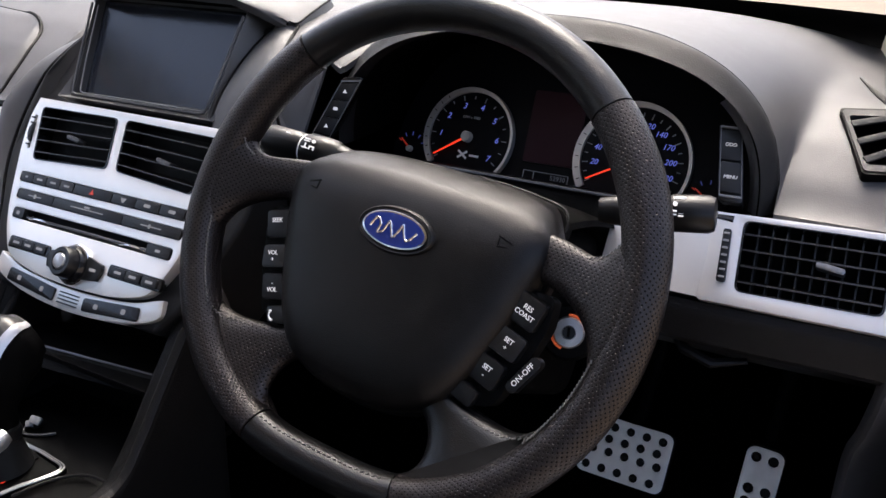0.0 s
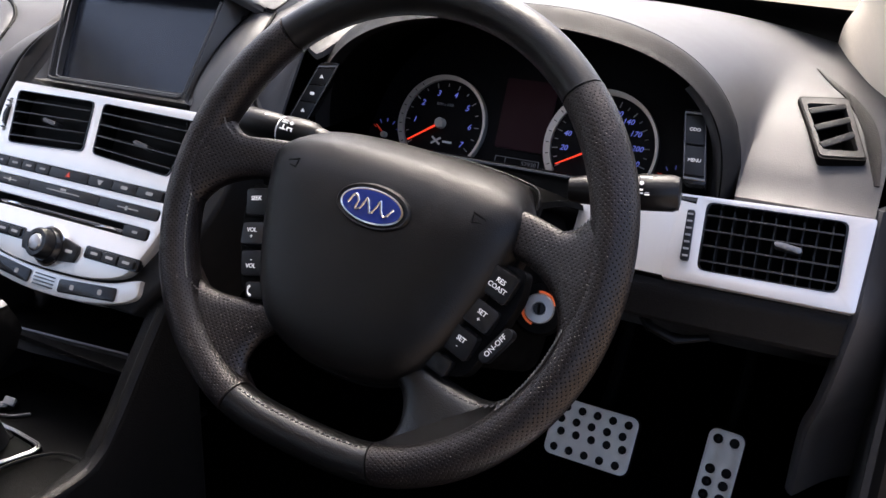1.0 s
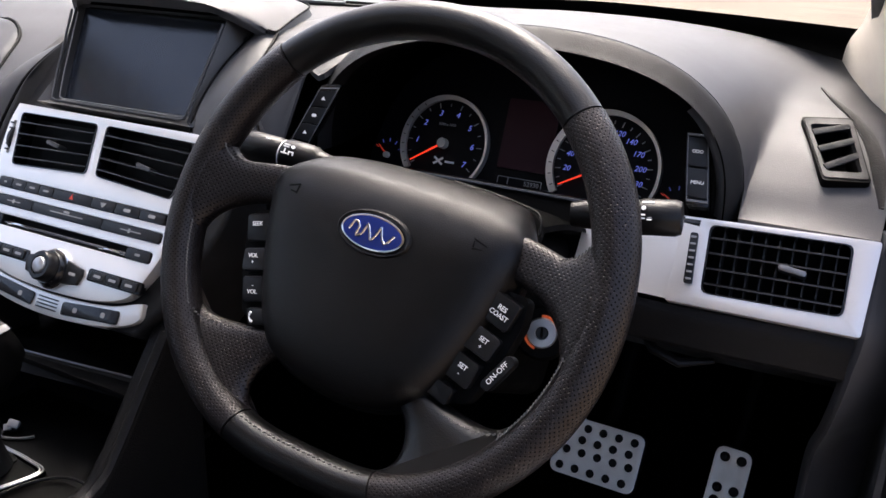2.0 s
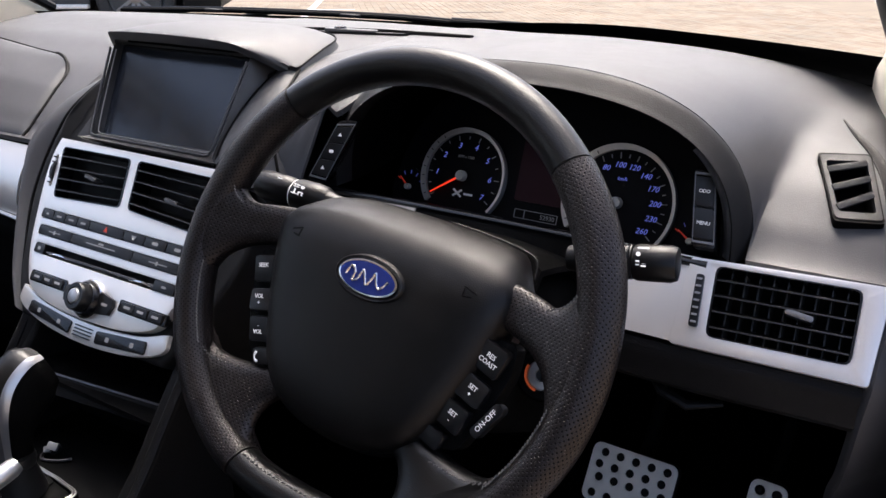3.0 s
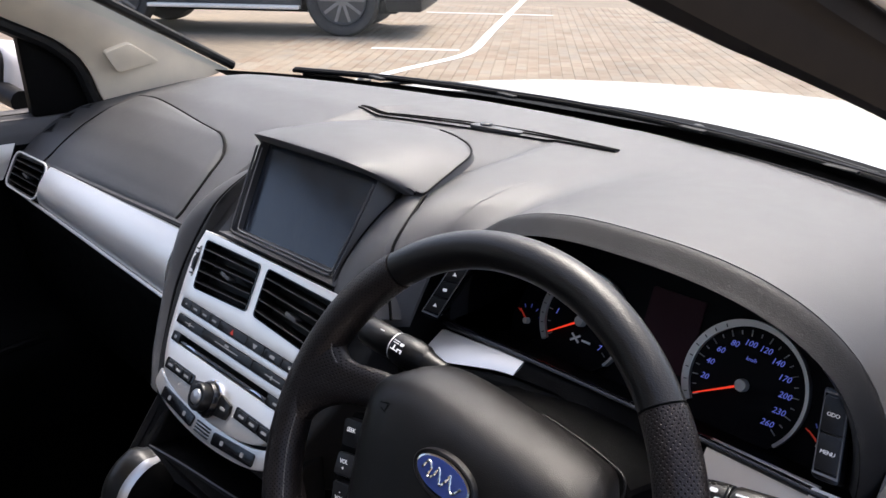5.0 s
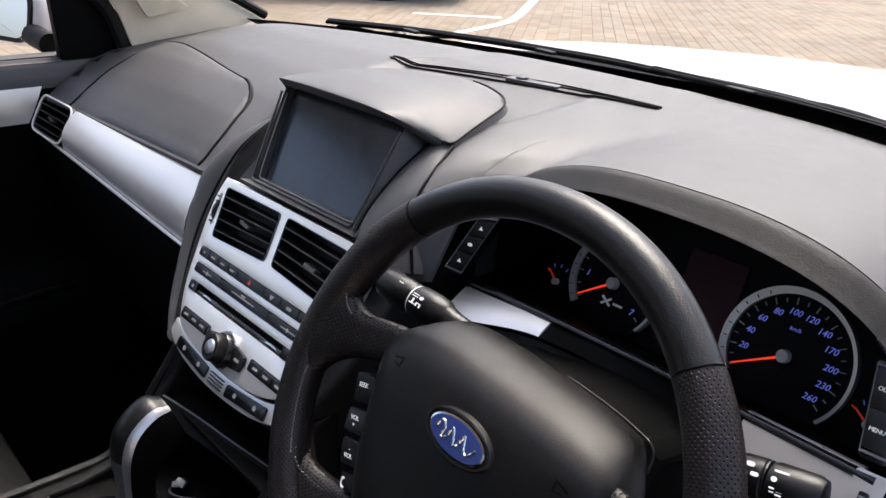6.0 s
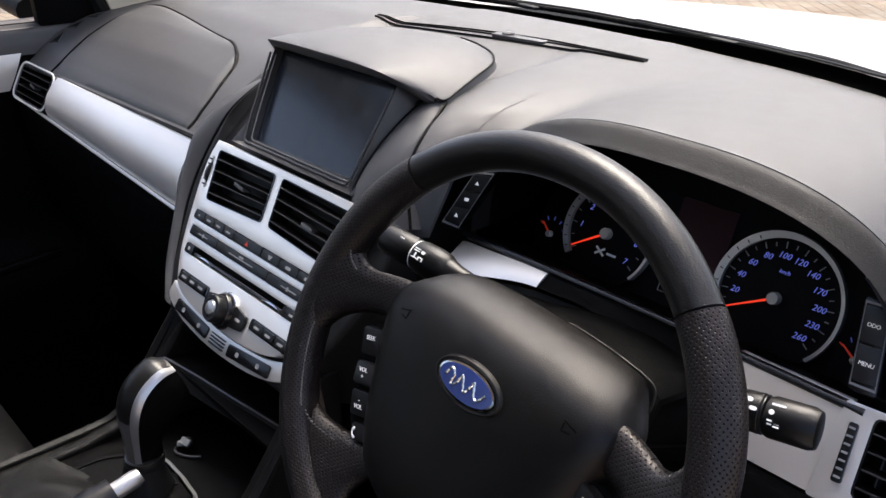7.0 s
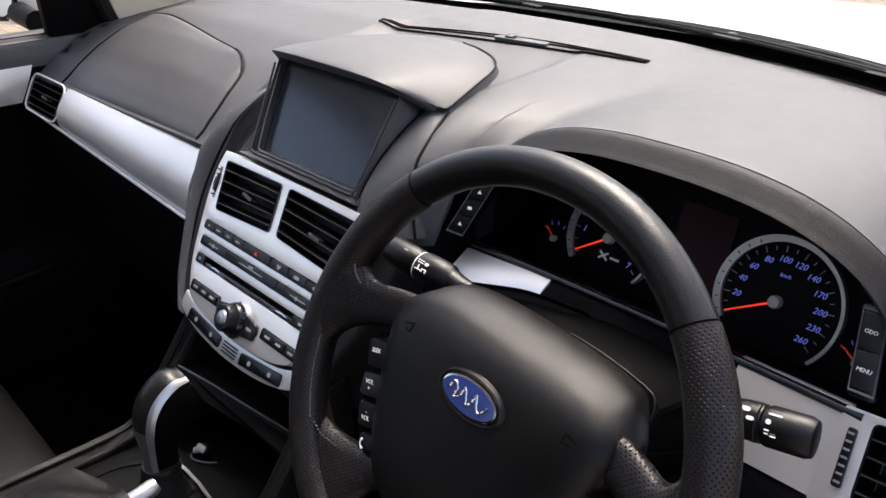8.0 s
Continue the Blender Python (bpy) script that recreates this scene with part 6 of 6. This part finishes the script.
part("aperture_groove", tube(smooth_line([p.lerp(q, 0.46) + Vector((0, 0, -0.002)) for p, q in zip(far_, near_)], 6), 0.008, 8, 0.6), surface("aperture_sealer", (0.3, 0.28, 0.27), 0.5), shell, "grey seam in the painted aperture")
# beige trim on the pillars
lt = [(-1.18, 0.52, 1.01), (-1.176, 0.46, 1.043), (-1.172, 0.40, 1.076), (-1.168, 0.345, 1.106), (-1.162, 0.28, 1.141), (-1.155, 0.22, 1.173), (-1.145, 0.13, 1.22), (-1.11, -0.14, 1.36), (-1.08, -0.4, 1.42)]
lb = [(-1.212, 0.282, 0.955), (-1.209, 0.268, 0.985), (-1.207, 0.254, 1.026), (-1.206, 0.239, 1.053), (-1.205, 0.206, 1.083), (-1.204, 0.172, 1.103), (-1.20, 0.08, 1.15), (-1.19, -0.2, 1.30), (-1.17, -0.45, 1.37)]
rt = [(0.258, 0.52, 0.985), (0.266, 0.46, 1.022), (0.283, 0.38, 1.052), (0.296, 0.28, 1.086), (0.301, 0.20, 1.118)]
rb = [(0.322, 0.36, 0.965), (0.330, 0.30, 1.00), (0.332, 0.24, 1.045), (0.330, 0.20, 1.078), (0.328, 0.13, 1.110)]


def strip(line_a, line_b, mat, name, label, bulge=0.012):
    a, b = smooth_line(line_a, 8), smooth_line(line_b, 8)
    flip = 1 if a[0].x < MID else -1
    def fn(i, v):
        return a[i].lerp(b[i], v) + Vector((flip * bulge * math.sin(math.pi * v), 0, 0))
    return part(name, sheet(fn, range(len(a)), [k / 8 for k in range(9)], (-0.006 * flip, 0, 0)), mat, shell, label)


lp = strip(lt, lb, BEIGE, "pillar_trim", "beige windscreen pillar trim")
strip(rt, rb, BEIGE, "pillar_trim", "beige windscreen pillar trim", 0.006)
part("trim_clip", prism(rrect(0, 0, 0.012, 0.03, 0.005), 0.004, pose(0.297, 0.43, 1.018, 70, 0, -50), 0.001), BEIGE, shell, "small beige clip cover")
# speaker cover and black edge on the passenger pillar
sm, sq = quad_frame([(-1.173, 0.266, 1.065), (-1.168, 0.312, 1.079), (-1.180, 0.374, 1.040), (-1.185, 0.293, 1.026)])
part("speaker_cover", prism(smooth_corners(sq, 0.009, 4), 0.012, lift(sm, 0, 0, 0.006), 0.003), BEIGE, lp, "raised beige speaker cover")
part("screen_moulding", tube(smooth_line([Vector(p) + Vector((-0.006, 0.012, 0.006)) for p in lt], 6), 0.009, 8), RUBBER, shell, "black windscreen moulding")
part("door_seal_left", tube(smooth_line([Vector(p) + Vector((-0.008, -0.012, -0.006)) for p in lb], 6), 0.012, 8), RUBBER, shell, "black rubber door seal")


def roof_point(u, v):
    y = mix(-0.40, -2.0, v)
    return (MID + u * 0.72, y, 1.46 - 0.05 * u * u - 0.02 * v)


part("headliner", sheet(roof_point, [i / 8 - 1 for i in range(17)], [i / 6 for i in range(7)], (0, 0, 0.01)), BEIGE, shell, "beige headliner")
part("roof", sheet(lambda u, v: Vector(roof_point(u * 1.05, v)) + Vector((0, 0, 0.02)), [i / 8 - 1 for i in range(17)], [i / 6 for i in range(7)], (0, 0, 0.01)), WHITE, shell, "white roof skin")
part("rear_wall", box(pose(MID, -2.0, 0.63), 1.66, 0.04, 0.62, 0), CARPET, shell)
rear_glass = part("rear_screen", sheet(lambda u, v: (MID + u * mix(0.66, 0.58, v), mix(-2.35, -1.98, v) + 0.06 * u * u, mix(0.94, 1.40, v)), [i / 8 - 1 for i in range(17)], [0, 0.5, 1], (0, -0.004, 0.002)), SMOKED, shell, "tinted rear screen")
rear_glass.visible_shadow = False
part("parcel_shelf", box(pose(MID, -2.16, 0.93), 1.50, 0.36, 0.02, 0), CARPET, shell)
part("driver_sill", box(pose(0.38, -0.8, 0.36), 0.12, 2.3, 0.10, 0.02), WHITE, shell)
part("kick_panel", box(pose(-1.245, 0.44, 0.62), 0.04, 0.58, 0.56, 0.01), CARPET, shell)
part("kick_panel", box(pose(0.392, 0.45, 0.62), 0.05, 0.55, 0.60, 0.012), CHARCOAL, shell, "dark grey kick panel by the door")
part("aperture_seal", tube(smooth_line([(0.300, 0.40, 1.02), (0.374, 0.24, 0.96), (0.382, 0.19, 0.86), (0.384, 0.18, 0.70), (0.386, 0.19, 0.45)], 6), 0.010, 8), RUBBER, shell, "black rubber seal down the door opening")
part("rear_pillar", box(pose(0.37, -1.05, 0.9), 0.06, 0.20, 1.1, 0.02), LOWER, shell)
part("rear_door", box(pose(0.38, -1.55, 0.65), 0.08, 0.85, 0.62, 0.02), LOWER, shell, "closed rear door")
part("rear_window", box(pose(0.36, -1.55, 1.17), 0.006, 0.85, 0.45, 0), SMOKED, shell, "tinted rear side glass").visible_shadow = False
part("rear_door", box(pose(MID * 2 - 0.38, -1.55, 0.65), 0.08, 0.85, 0.62, 0.02), LOWER, shell, "closed rear door")
part("rear_window", box(pose(MID * 2 - 0.36, -1.55, 1.17), 0.006, 0.85, 0.45, 0), SMOKED, shell, "tinted rear side glass").visible_shadow = False

# passenger door with silver band, window and mirror
door = thing("passenger_door", (-1.27, -0.5, 0.36), "closed dark passenger door with silver trim band", "car door")


def door_point(u, v):
    y = mix(0.20, -1.1, u)
    prof = [Vector(p) for p in ((-1.235, 0.962), (-1.222, 0.950), (-1.214, 0.925), (-1.214, 0.85), (-1.225, 0.80), (-1.235, 0.6), (-1.19, 0.50), (-1.20, 0.36))]
    k = v * (len(prof) - 1)
    i = min(int(k), len(prof) - 2)
    q = prof[i].lerp(prof[i + 1], k - i)
    return (q.x, y, q.y)


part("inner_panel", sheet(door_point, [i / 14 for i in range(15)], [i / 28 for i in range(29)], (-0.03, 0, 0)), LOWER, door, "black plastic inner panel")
part("sill_pad", sheet(lambda u, v: (mix(-1.285, -1.222, v) + 0.0, mix(0.28, -1.1, u), 0.958 + 0.012 * math.sin(math.pi * v) - 0.004), [i / 14 for i in range(15)], [i / 6 for i in range(7)], (0, 0, -0.01)), DASH, door, "grey padded sill")
part("upper_pad", sheet(lambda u, v: Vector(door_point(u * 0.98, 0.02 + v * 0.29)) + Vector((0.003, 0.003, 0)), [i / 14 for i in range(15)], [i / 8 for i in range(9)], (-0.004, 0, 0)), DASH, door, "grey soft upper door pad")
part("door_trim", sheet(lambda u, v: (-1.2115 + 0.004 * math.sin(math.pi * v), mix(0.108 - 0.03 * v, -1.0, u), mix(0.918, 0.855, v)), [i / 14 for i in range(15)], [i / 6 for i in range(7)], (-0.004, 0, 0)), SILVER, door, "silver trim band on the door")
part("pocket_edge", tube(smooth_line([(-1.17, 0.10, 0.56), (-1.165, -0.2, 0.545), (-1.165, -0.7, 0.55)], 6), 0.008, 8), LOWER, door)
part("mirror_sail", prism(smooth_corners([(0.285, 0.955), (0.148, 0.955), (0.140, 1.095), (0.165, 1.115), (0.206, 1.090), (0.240, 1.058), (0.258, 1.026)], 0.006), 0.02, Matrix.Translation((-1.222, 0, 0)) @ Matrix(((0, 0, 1), (1, 0, 0), (0, 1, 0))).to_4x4(), 0.004), LOWER, door, "black triangular mirror corner")
part("window_frame", tube(smooth_line([(-1.235, 0.158, 1.10), (-1.225, 0.03, 1.175), (-1.205, -0.2, 1.295), (-1.18, -0.5, 1.385), (-1.17, -1.1, 1.40)], 6), 0.017, 10), RUBBER, door, "black window frame")
pane = part("side_window", sheet(lambda u, v: (-1.262 + 0.06 * v * v, mix(0.14 - 0.42 * v, -1.0, u), mix(0.95, 1.36, v)), [i / 10 for i in range(11)], [i / 6 for i in range(7)], (-0.004, 0, 0)), CLEAR, door, "clear side window")
pane.visible_shadow = False
part("outer_skin", box(pose(-1.305, -0.42, 0.66), 0.03, 1.3, 0.56, 0.01), WHITE, door, "white outer skin")
mirror = thing("wing_mirror", (-1.40, 0.10, 0.98), "white wing mirror with black-edged glass", "wing mirror")
MIR = pose(-1.42, 0.115, 1.02, 79, 0, 18)
part("housing", prism(rrect(0, 0, 0.19, 0.12, 0.045, 6), 0.09, MIR, 0.02, 4), WHITE, mirror, "white housing")
part("glass_rim", ring_loop(rrect(0, 0, 0.176, 0.108, 0.04, 6), rrect(0, 0, 0.160, 0.092, 0.034, 6), 0.008, lift(MIR, 0, 0, 0.003)), RUBBER, mirror)
part("mirror_glass", prism(rrect(0, 0, 0.162, 0.094, 0.034, 6), 0.003, lift(MIR, 0, 0, 0.001), 0), surface("mirror_silver", (0.9, 0.9, 0.9), 0.02, 1.0, vary=0.01), mirror, "mirror glass")
part("foot", tube([(-1.34, 0.14, 0.985), (-1.28, 0.15, 0.975)], 0.02, 10), RUBBER, mirror)

# ---- wipers ----
def wiper(points, blade, label):
    w = thing("wiper", points[0], label, "wiper", "windscreen wipers")
    part("arm", tube(smooth_line(points, 5), 0.0050, 8, 0.7), RUBBER, w)
    part("blade", tube(smooth_line(blade, 6), 0.0042, 8, 1.0), MATT, w, "black wiper blade")
    part("blade_spine", tube(smooth_line([Vector(p) + Vector((0, 0.004, 0.005)) for p in blade], 6), 0.0020, 6), CHARCOAL, w, "grey spine of the blade")
    part("pivot", revolve([(0.016, 0), (0.014, 0.012), (0.006, 0.018), (0, 0.018)], Matrix.Translation(points[0]), 16), BUTTON, w)
    for s in (0.3, 0.7):
        p = Vector(blade[0]).lerp(Vector(blade[-1]), s)
        part("clip", box(Matrix.Translation(p + Vector((0, 0, 0.006))) @ pose(0, 0, 0, 0, 0, -8), 0.045, 0.012, 0.006, 0.0025), RUBBER, w)
    return w


def ws_at(x, up, out=0.012):
    return Vector((x, screen_y(x) + out - up * 0.93, 1.004 + up * 0.36 + 0.008))


wiper([(-0.98, screen_y(-0.98) + 0.08, 0.985), ws_at(-0.80, 0.0, 0.045), ws_at(-0.62, 0.012, 0.03)], [ws_at(-1.08, 0.0, 0.03), ws_at(-0.85, 0.012), ws_at(-0.55, 0.010), ws_at(-0.40, -0.006, 0.02)], "black windscreen wiper resting on the cowl")
wiper([(-0.30, screen_y(-0.30) + 0.09, 0.985), ws_at(-0.15, 0.0, 0.05), ws_at(0.02, 0.0, 0.035)], [ws_at(-0.42, 0.004, 0.02), ws_at(-0.20, 0.010), ws_at(0.02, 0.006), ws_at(0.16, -0.004, 0.02)], "black windscreen wiper resting on the cowl")

# ---- parked car beyond ----
ALONG = math.degrees(math.atan2(0.656, 0.755))
SUV = Matrix.Translation((-8.63, 6.40, 0)) @ pose(0, 0, 0, 0, 0, ALONG)
DARKCLAD = surface("grey_cladding", (0.045, 0.045, 0.045), 0.6, vary=0.15)
SUVPAINT = surface("grey_car_paint", (0.16, 0.165, 0.16), 0.25, 0.3, vary=0.04, coat=0.5)
TYRE = surface("tyre_rubber", (0.03, 0.03, 0.03), 0.8, vary=0.2, vary_size=30)
RIMGREY = surface("machined_wheel_metal", (0.22, 0.22, 0.225), 0.35, 0.8, vary=0.1)
DARKGLASS = surface("tinted_glass", (0.01, 0.012, 0.012), 0.06, vary=0.1)
suv = thing("parked_car", SUV.translation, "large grey parked car with alloy wheels", "car")
XZ = Matrix(((1, 0, 0), (0, 0, -1), (0, 1, 0))).to_4x4()


def arch_cut(cx, r, n=10):
    return [(cx + r * math.cos(math.pi * i / n), 0.44 + r * math.sin(math.pi * i / n)) for i in range(n + 1)]


def side_outline(z0):
    return [(0.9, z0)] + [(0.9, 0.62), (0.80, 0.95), (0.55, 1.08), (-0.55, 1.16), (-1.25, 1.72), (-3.3, 1.74), (-3.75, 1.15), (-3.8, 0.55), (-3.75, z0)] + [p for p in arch_cut(-2.9, 0.52)[::-1]] + [(-2.36, z0), (-0.54, z0)] + [p for p in arch_cut(0.0, 0.52)[::-1]]


part("body", prism(side_outline(0.40), 1.80, SUV @ XZ @ Matrix.Translation((0, 0, 0.0)), 0.03, 2, front=0.02), SUVPAINT, suv, "grey painted body")
part("cladding", box(SUV @ Matrix.Translation((-1.45, -0.03, 0.47)), 1.86, 0.05, 0.20, 0.02), DARKCLAD, suv, "grey lower cladding")
part("side_step", box(SUV @ Matrix.Translation((-1.5, -0.08, 0.355)), 1.95, 0.12, 0.05, 0.02), ALLOY, suv, "bright side step")
part("bumper_lip", box(SUV @ Matrix.Translation((0.77, 0.88, 0.47)), 0.46, 1.84, 0.30, 0.05), RUBBER, suv, "black front bumper")
part("underbody", box(SUV @ Matrix.Translation((-1.45, 0.9, 0.36)), 4.2, 1.5, 0.16, 0.02), MATT, suv)
part("side_glass", prism([(-0.75, 1.16), (-1.28, 1.62), (-3.2, 1.64), (-3.5, 1.18)], 0.01, SUV @ XZ, 0.004, front=0.03), DARKGLASS, suv, "dark side glass")
for cx in (0.0, -2.9):
    for side_y in (0.02, 1.6):
        W2 = SUV @ Matrix.Translation((cx, side_y, 0.455)) @ pose(0, 0, 0, 90) @ Matrix.Diagonal((1.18, 1.18, 1.0, 1))
        t = part("wheel", revolve([(0.255, -0.02), (0.27, 0.06), (0.30, 0.09), (0.36, 0.095), (0.385, 0.06), (0.385, -0.10), (0.36, -0.13), (0.25, -0.13)], W2, 40), TYRE, suv, "black tyre")
        part("rim", revolve([(0.262, 0.05), (0.255, 0.065), (0.235, 0.05), (0.225, -0.02), (0.0, -0.03)], W2, 36), DARKCLAD, t)
        for i in range(10):
            part("rim_spoke", box(W2 @ pose(0, 0, 0, 0, 0, 36 * i) @ Matrix.Translation((0.145, 0, 0.04)), 0.20, 0.035, 0.03, 0.008), RIMGREY, t)
        part("rim_hub", revolve([(0.07, 0.02), (0.065, 0.055), (0.04, 0.065), (0, 0.065)], W2, 18), RIMGREY, t)

# rear body and road wheels of the car that holds the cabin
YZ = Matrix(((0, 0, 1), (1, 0, 0), (0, 1, 0))).to_4x4()
part("boot", prism(smooth_corners([(-2.38, 0.40), (-2.38, 0.935), (-2.60, 0.965), (-2.95, 0.95), (-3.05, 0.78), (-3.02, 0.40)], 0.05), 1.64, Matrix.Translation((MID + 0.82, 0, 0)) @ YZ, 0.04, 3), WHITE, shell, "white boot lid and rear bumper")
for s in (-1, 1):
    part("rear_quarter", box(pose(MID + s * 0.83, -2.17, 0.66), 0.05, 0.44, 0.58, 0.015), WHITE, shell, "white rear quarter panel")
    part("rear_post", tube([(MID + s * 0.69, -1.96, 1.41), (MID + s * 0.72, -2.16, 1.20), (MID + s * 0.77, -2.40, 0.94)], 0.045, 10), WHITE, shell, "white rear roof post")
    part("door_skin", box(pose(MID + s * 0.868, -1.52, 0.66), 0.02, 0.88, 0.58, 0.008), WHITE, shell, "white rear door skin")
    for y in (1.35, -2.02):
        W3 = Matrix.Translation((MID + s * 0.80, y, 0.325)) @ pose(0, 0, 0, 0, 90 * s, 0)
        t = part("road_wheel", revolve([(0.215, -0.10), (0.215, 0.04), (0.24, 0.075), (0.30, 0.08), (0.325, 0.05), (0.325, -0.10), (0.30, -0.12)], W3, 36), TYRE, shell, "black tyre")
        part("rim", revolve([(0.215, 0.04), (0.20, 0.05), (0.19, 0.0), (0.0, -0.01)], W3, 30), RIMGREY, t)

# ---- markings and paving ----
LINE = surface("worn_white_road_paint", (0.75, 0.74, 0.70), 0.8, vary=0.12, vary_size=3)


def painted(points, width):
    P = [Vector((*p, 0)) for p in points]
    def fn(i, v):
        d = (P[min(i + 1, len(P) - 1)] - P[max(i - 1, 0)]).normalized()
        n = Vector((-d.y, d.x, 0))
        return P[i] + n * width * (v - 0.5) + Vector((0, 0, 0.012))
    return sheet(fn, range(len(P)), [0, 1], (0, 0, -0.003))


curve_ = [tuple(p)[:2] for p in smooth_line([(-5.6, 3.9, 0), (-6.05, 5.2, 0), (-6.35, 6.15, 0), (-6.75, 6.85, 0), (-8.2, 8.7, 0), (-11.9, 13.5, 0), (-15, 17.5, 0)], 6)]
tagged(part("parking_line", painted(curve_, 0.11), LINE, None), "curved white painted parking line", "road marking", "parking lines", "structure")
for a, b in (((-7.5, 5.94), (-6.75, 6.60)), ((-10.6, 9.6), (-9.0, 10.9)), ((-16.0, 5.8), (-14.9, 6.75))):
    tagged(part("parking_line", painted([a, tuple(mix(p, q, 0.5) for p, q in zip(a, b)), b], 0.10), LINE, None), "white painted parking bay line", "road marking", "parking lines", "structure")

tagged(part("tyre_mark", painted([(-7.35, 11.3), (-7.1, 11.6), (-6.75, 11.85)], 0.05), TYRE, None), "short dark rubber mark on the paving", "road marking", "", "structure")


def brick_material(name, island):
    m, t, p = nodes_of(name)
    src = t.nodes.new("ShaderNodeNewGeometry" if island else "ShaderNodeObjectInfo")
    ramp = t.nodes.new("ShaderNodeValToRGB")
    for pos, c in ((0.0, (0.24, 0.175, 0.12, 1)), (0.35, (0.27, 0.21, 0.15, 1)), (0.7, (0.29, 0.235, 0.17, 1)), (1.0, (0.26, 0.22, 0.17, 1))):
        e = ramp.color_ramp.elements[0] if pos == 0 else ramp.color_ramp.elements[-1] if pos == 1 else ramp.color_ramp.elements.new(pos)
        e.position, e.color = pos, c
    t.links.new(src.outputs["Random Per Island" if island else "Random"], ramp.inputs[0])
    n = t.nodes.new("ShaderNodeTexNoise")
    n.inputs["Scale"].default_value, n.inputs["Detail"].default_value = 1.2, 6
    where = t.nodes.new("ShaderNodeNewGeometry")
    t.links.new(where.outputs["Position"], n.inputs["Vector"])
    mx = t.nodes.new("ShaderNodeMix")
    mx.data_type, mx.blend_type = "RGBA", "OVERLAY"
    mx.inputs["Factor"].default_value = 0.4
    t.links.new(ramp.outputs[0], mx.inputs["A"])
    t.links.new(n.outputs["Fac"], mx.inputs["B"])
    t.links.new(mx.outputs["Result"], p.inputs["Base Color"])
    p.inputs["Roughness"].default_value = 0.9
    return m


BRICK1, BRICK2 = brick_material("brick_clay", False), brick_material("brick_clay_joined", True)
L_, W_ = 0.2165, 0.1085
PAVE = Matrix.Translation((-6.63, 6.70, 0)) @ pose(0, 0, 0, 0, 0, ALONG)


def brick_verts(cx, cy, z):
    a, b, c = L_ / 2, W_ / 2, 0.005
    low = [(cx + sx * b, cy + sy * a, 0.0005) for sx, sy in ((-1, -1), (1, -1), (1, 1), (-1, 1))]
    mid_ = [(cx + sx * b, cy + sy * a, z - c * 0.6) for sx, sy in ((-1, -1), (1, -1), (1, 1), (-1, 1))]
    top = [(cx + sx * (b - c), cy + sy * (a - c), z) for sx, sy in ((-1, -1), (1, -1), (1, 1), (-1, 1))]
    return low + mid_ + top


FACES = [(0, 1, 5, 4), (1, 2, 6, 5), (2, 3, 7, 6), (3, 0, 4, 7), (4, 5, 9, 8), (5, 6, 10, 9), (6, 7, 11, 10), (7, 4, 8, 11), (8, 9, 10, 11)]
one = bpy.data.meshes.new("brick")
one.from_pydata(brick_verts(0, 0, 0.008), [], FACES)
one.materials.append(BRICK1)
rng = random.Random(4)
verts, faces, singles = [], [], 0
for i in range(-20, 78):
    for j in range(-22, 30):
        cx, cy = i * 0.112, j * 0.220 + (0.110 if i % 2 else 0)
        dz = rng.uniform(-0.0015, 0.0015)
        if 30 <= i < 56 and -14 <= j < -3 and singles < 290:
            ob = new("brick", one)
            ob.parent = ground
            ob.matrix_basis = PAVE @ pose(cx, cy, dz, rng.uniform(-0.4, 0.4), rng.uniform(-0.4, 0.4), rng.uniform(-0.5, 0.5))
            singles += 1
        else:
            k = len(verts)
            verts += brick_verts(cx, cy, 0.008 + dz)
            faces += [tuple(k + q for q in f) for f in FACES]
rest = bpy.data.meshes.new("paving_bricks")
rest.from_pydata(verts, [], faces)
rest.materials.append(BRICK2)
paving = new("paving_bricks", rest)
paving.matrix_basis = PAVE
paving.parent = ground
tagged(paving, kind="stuff")
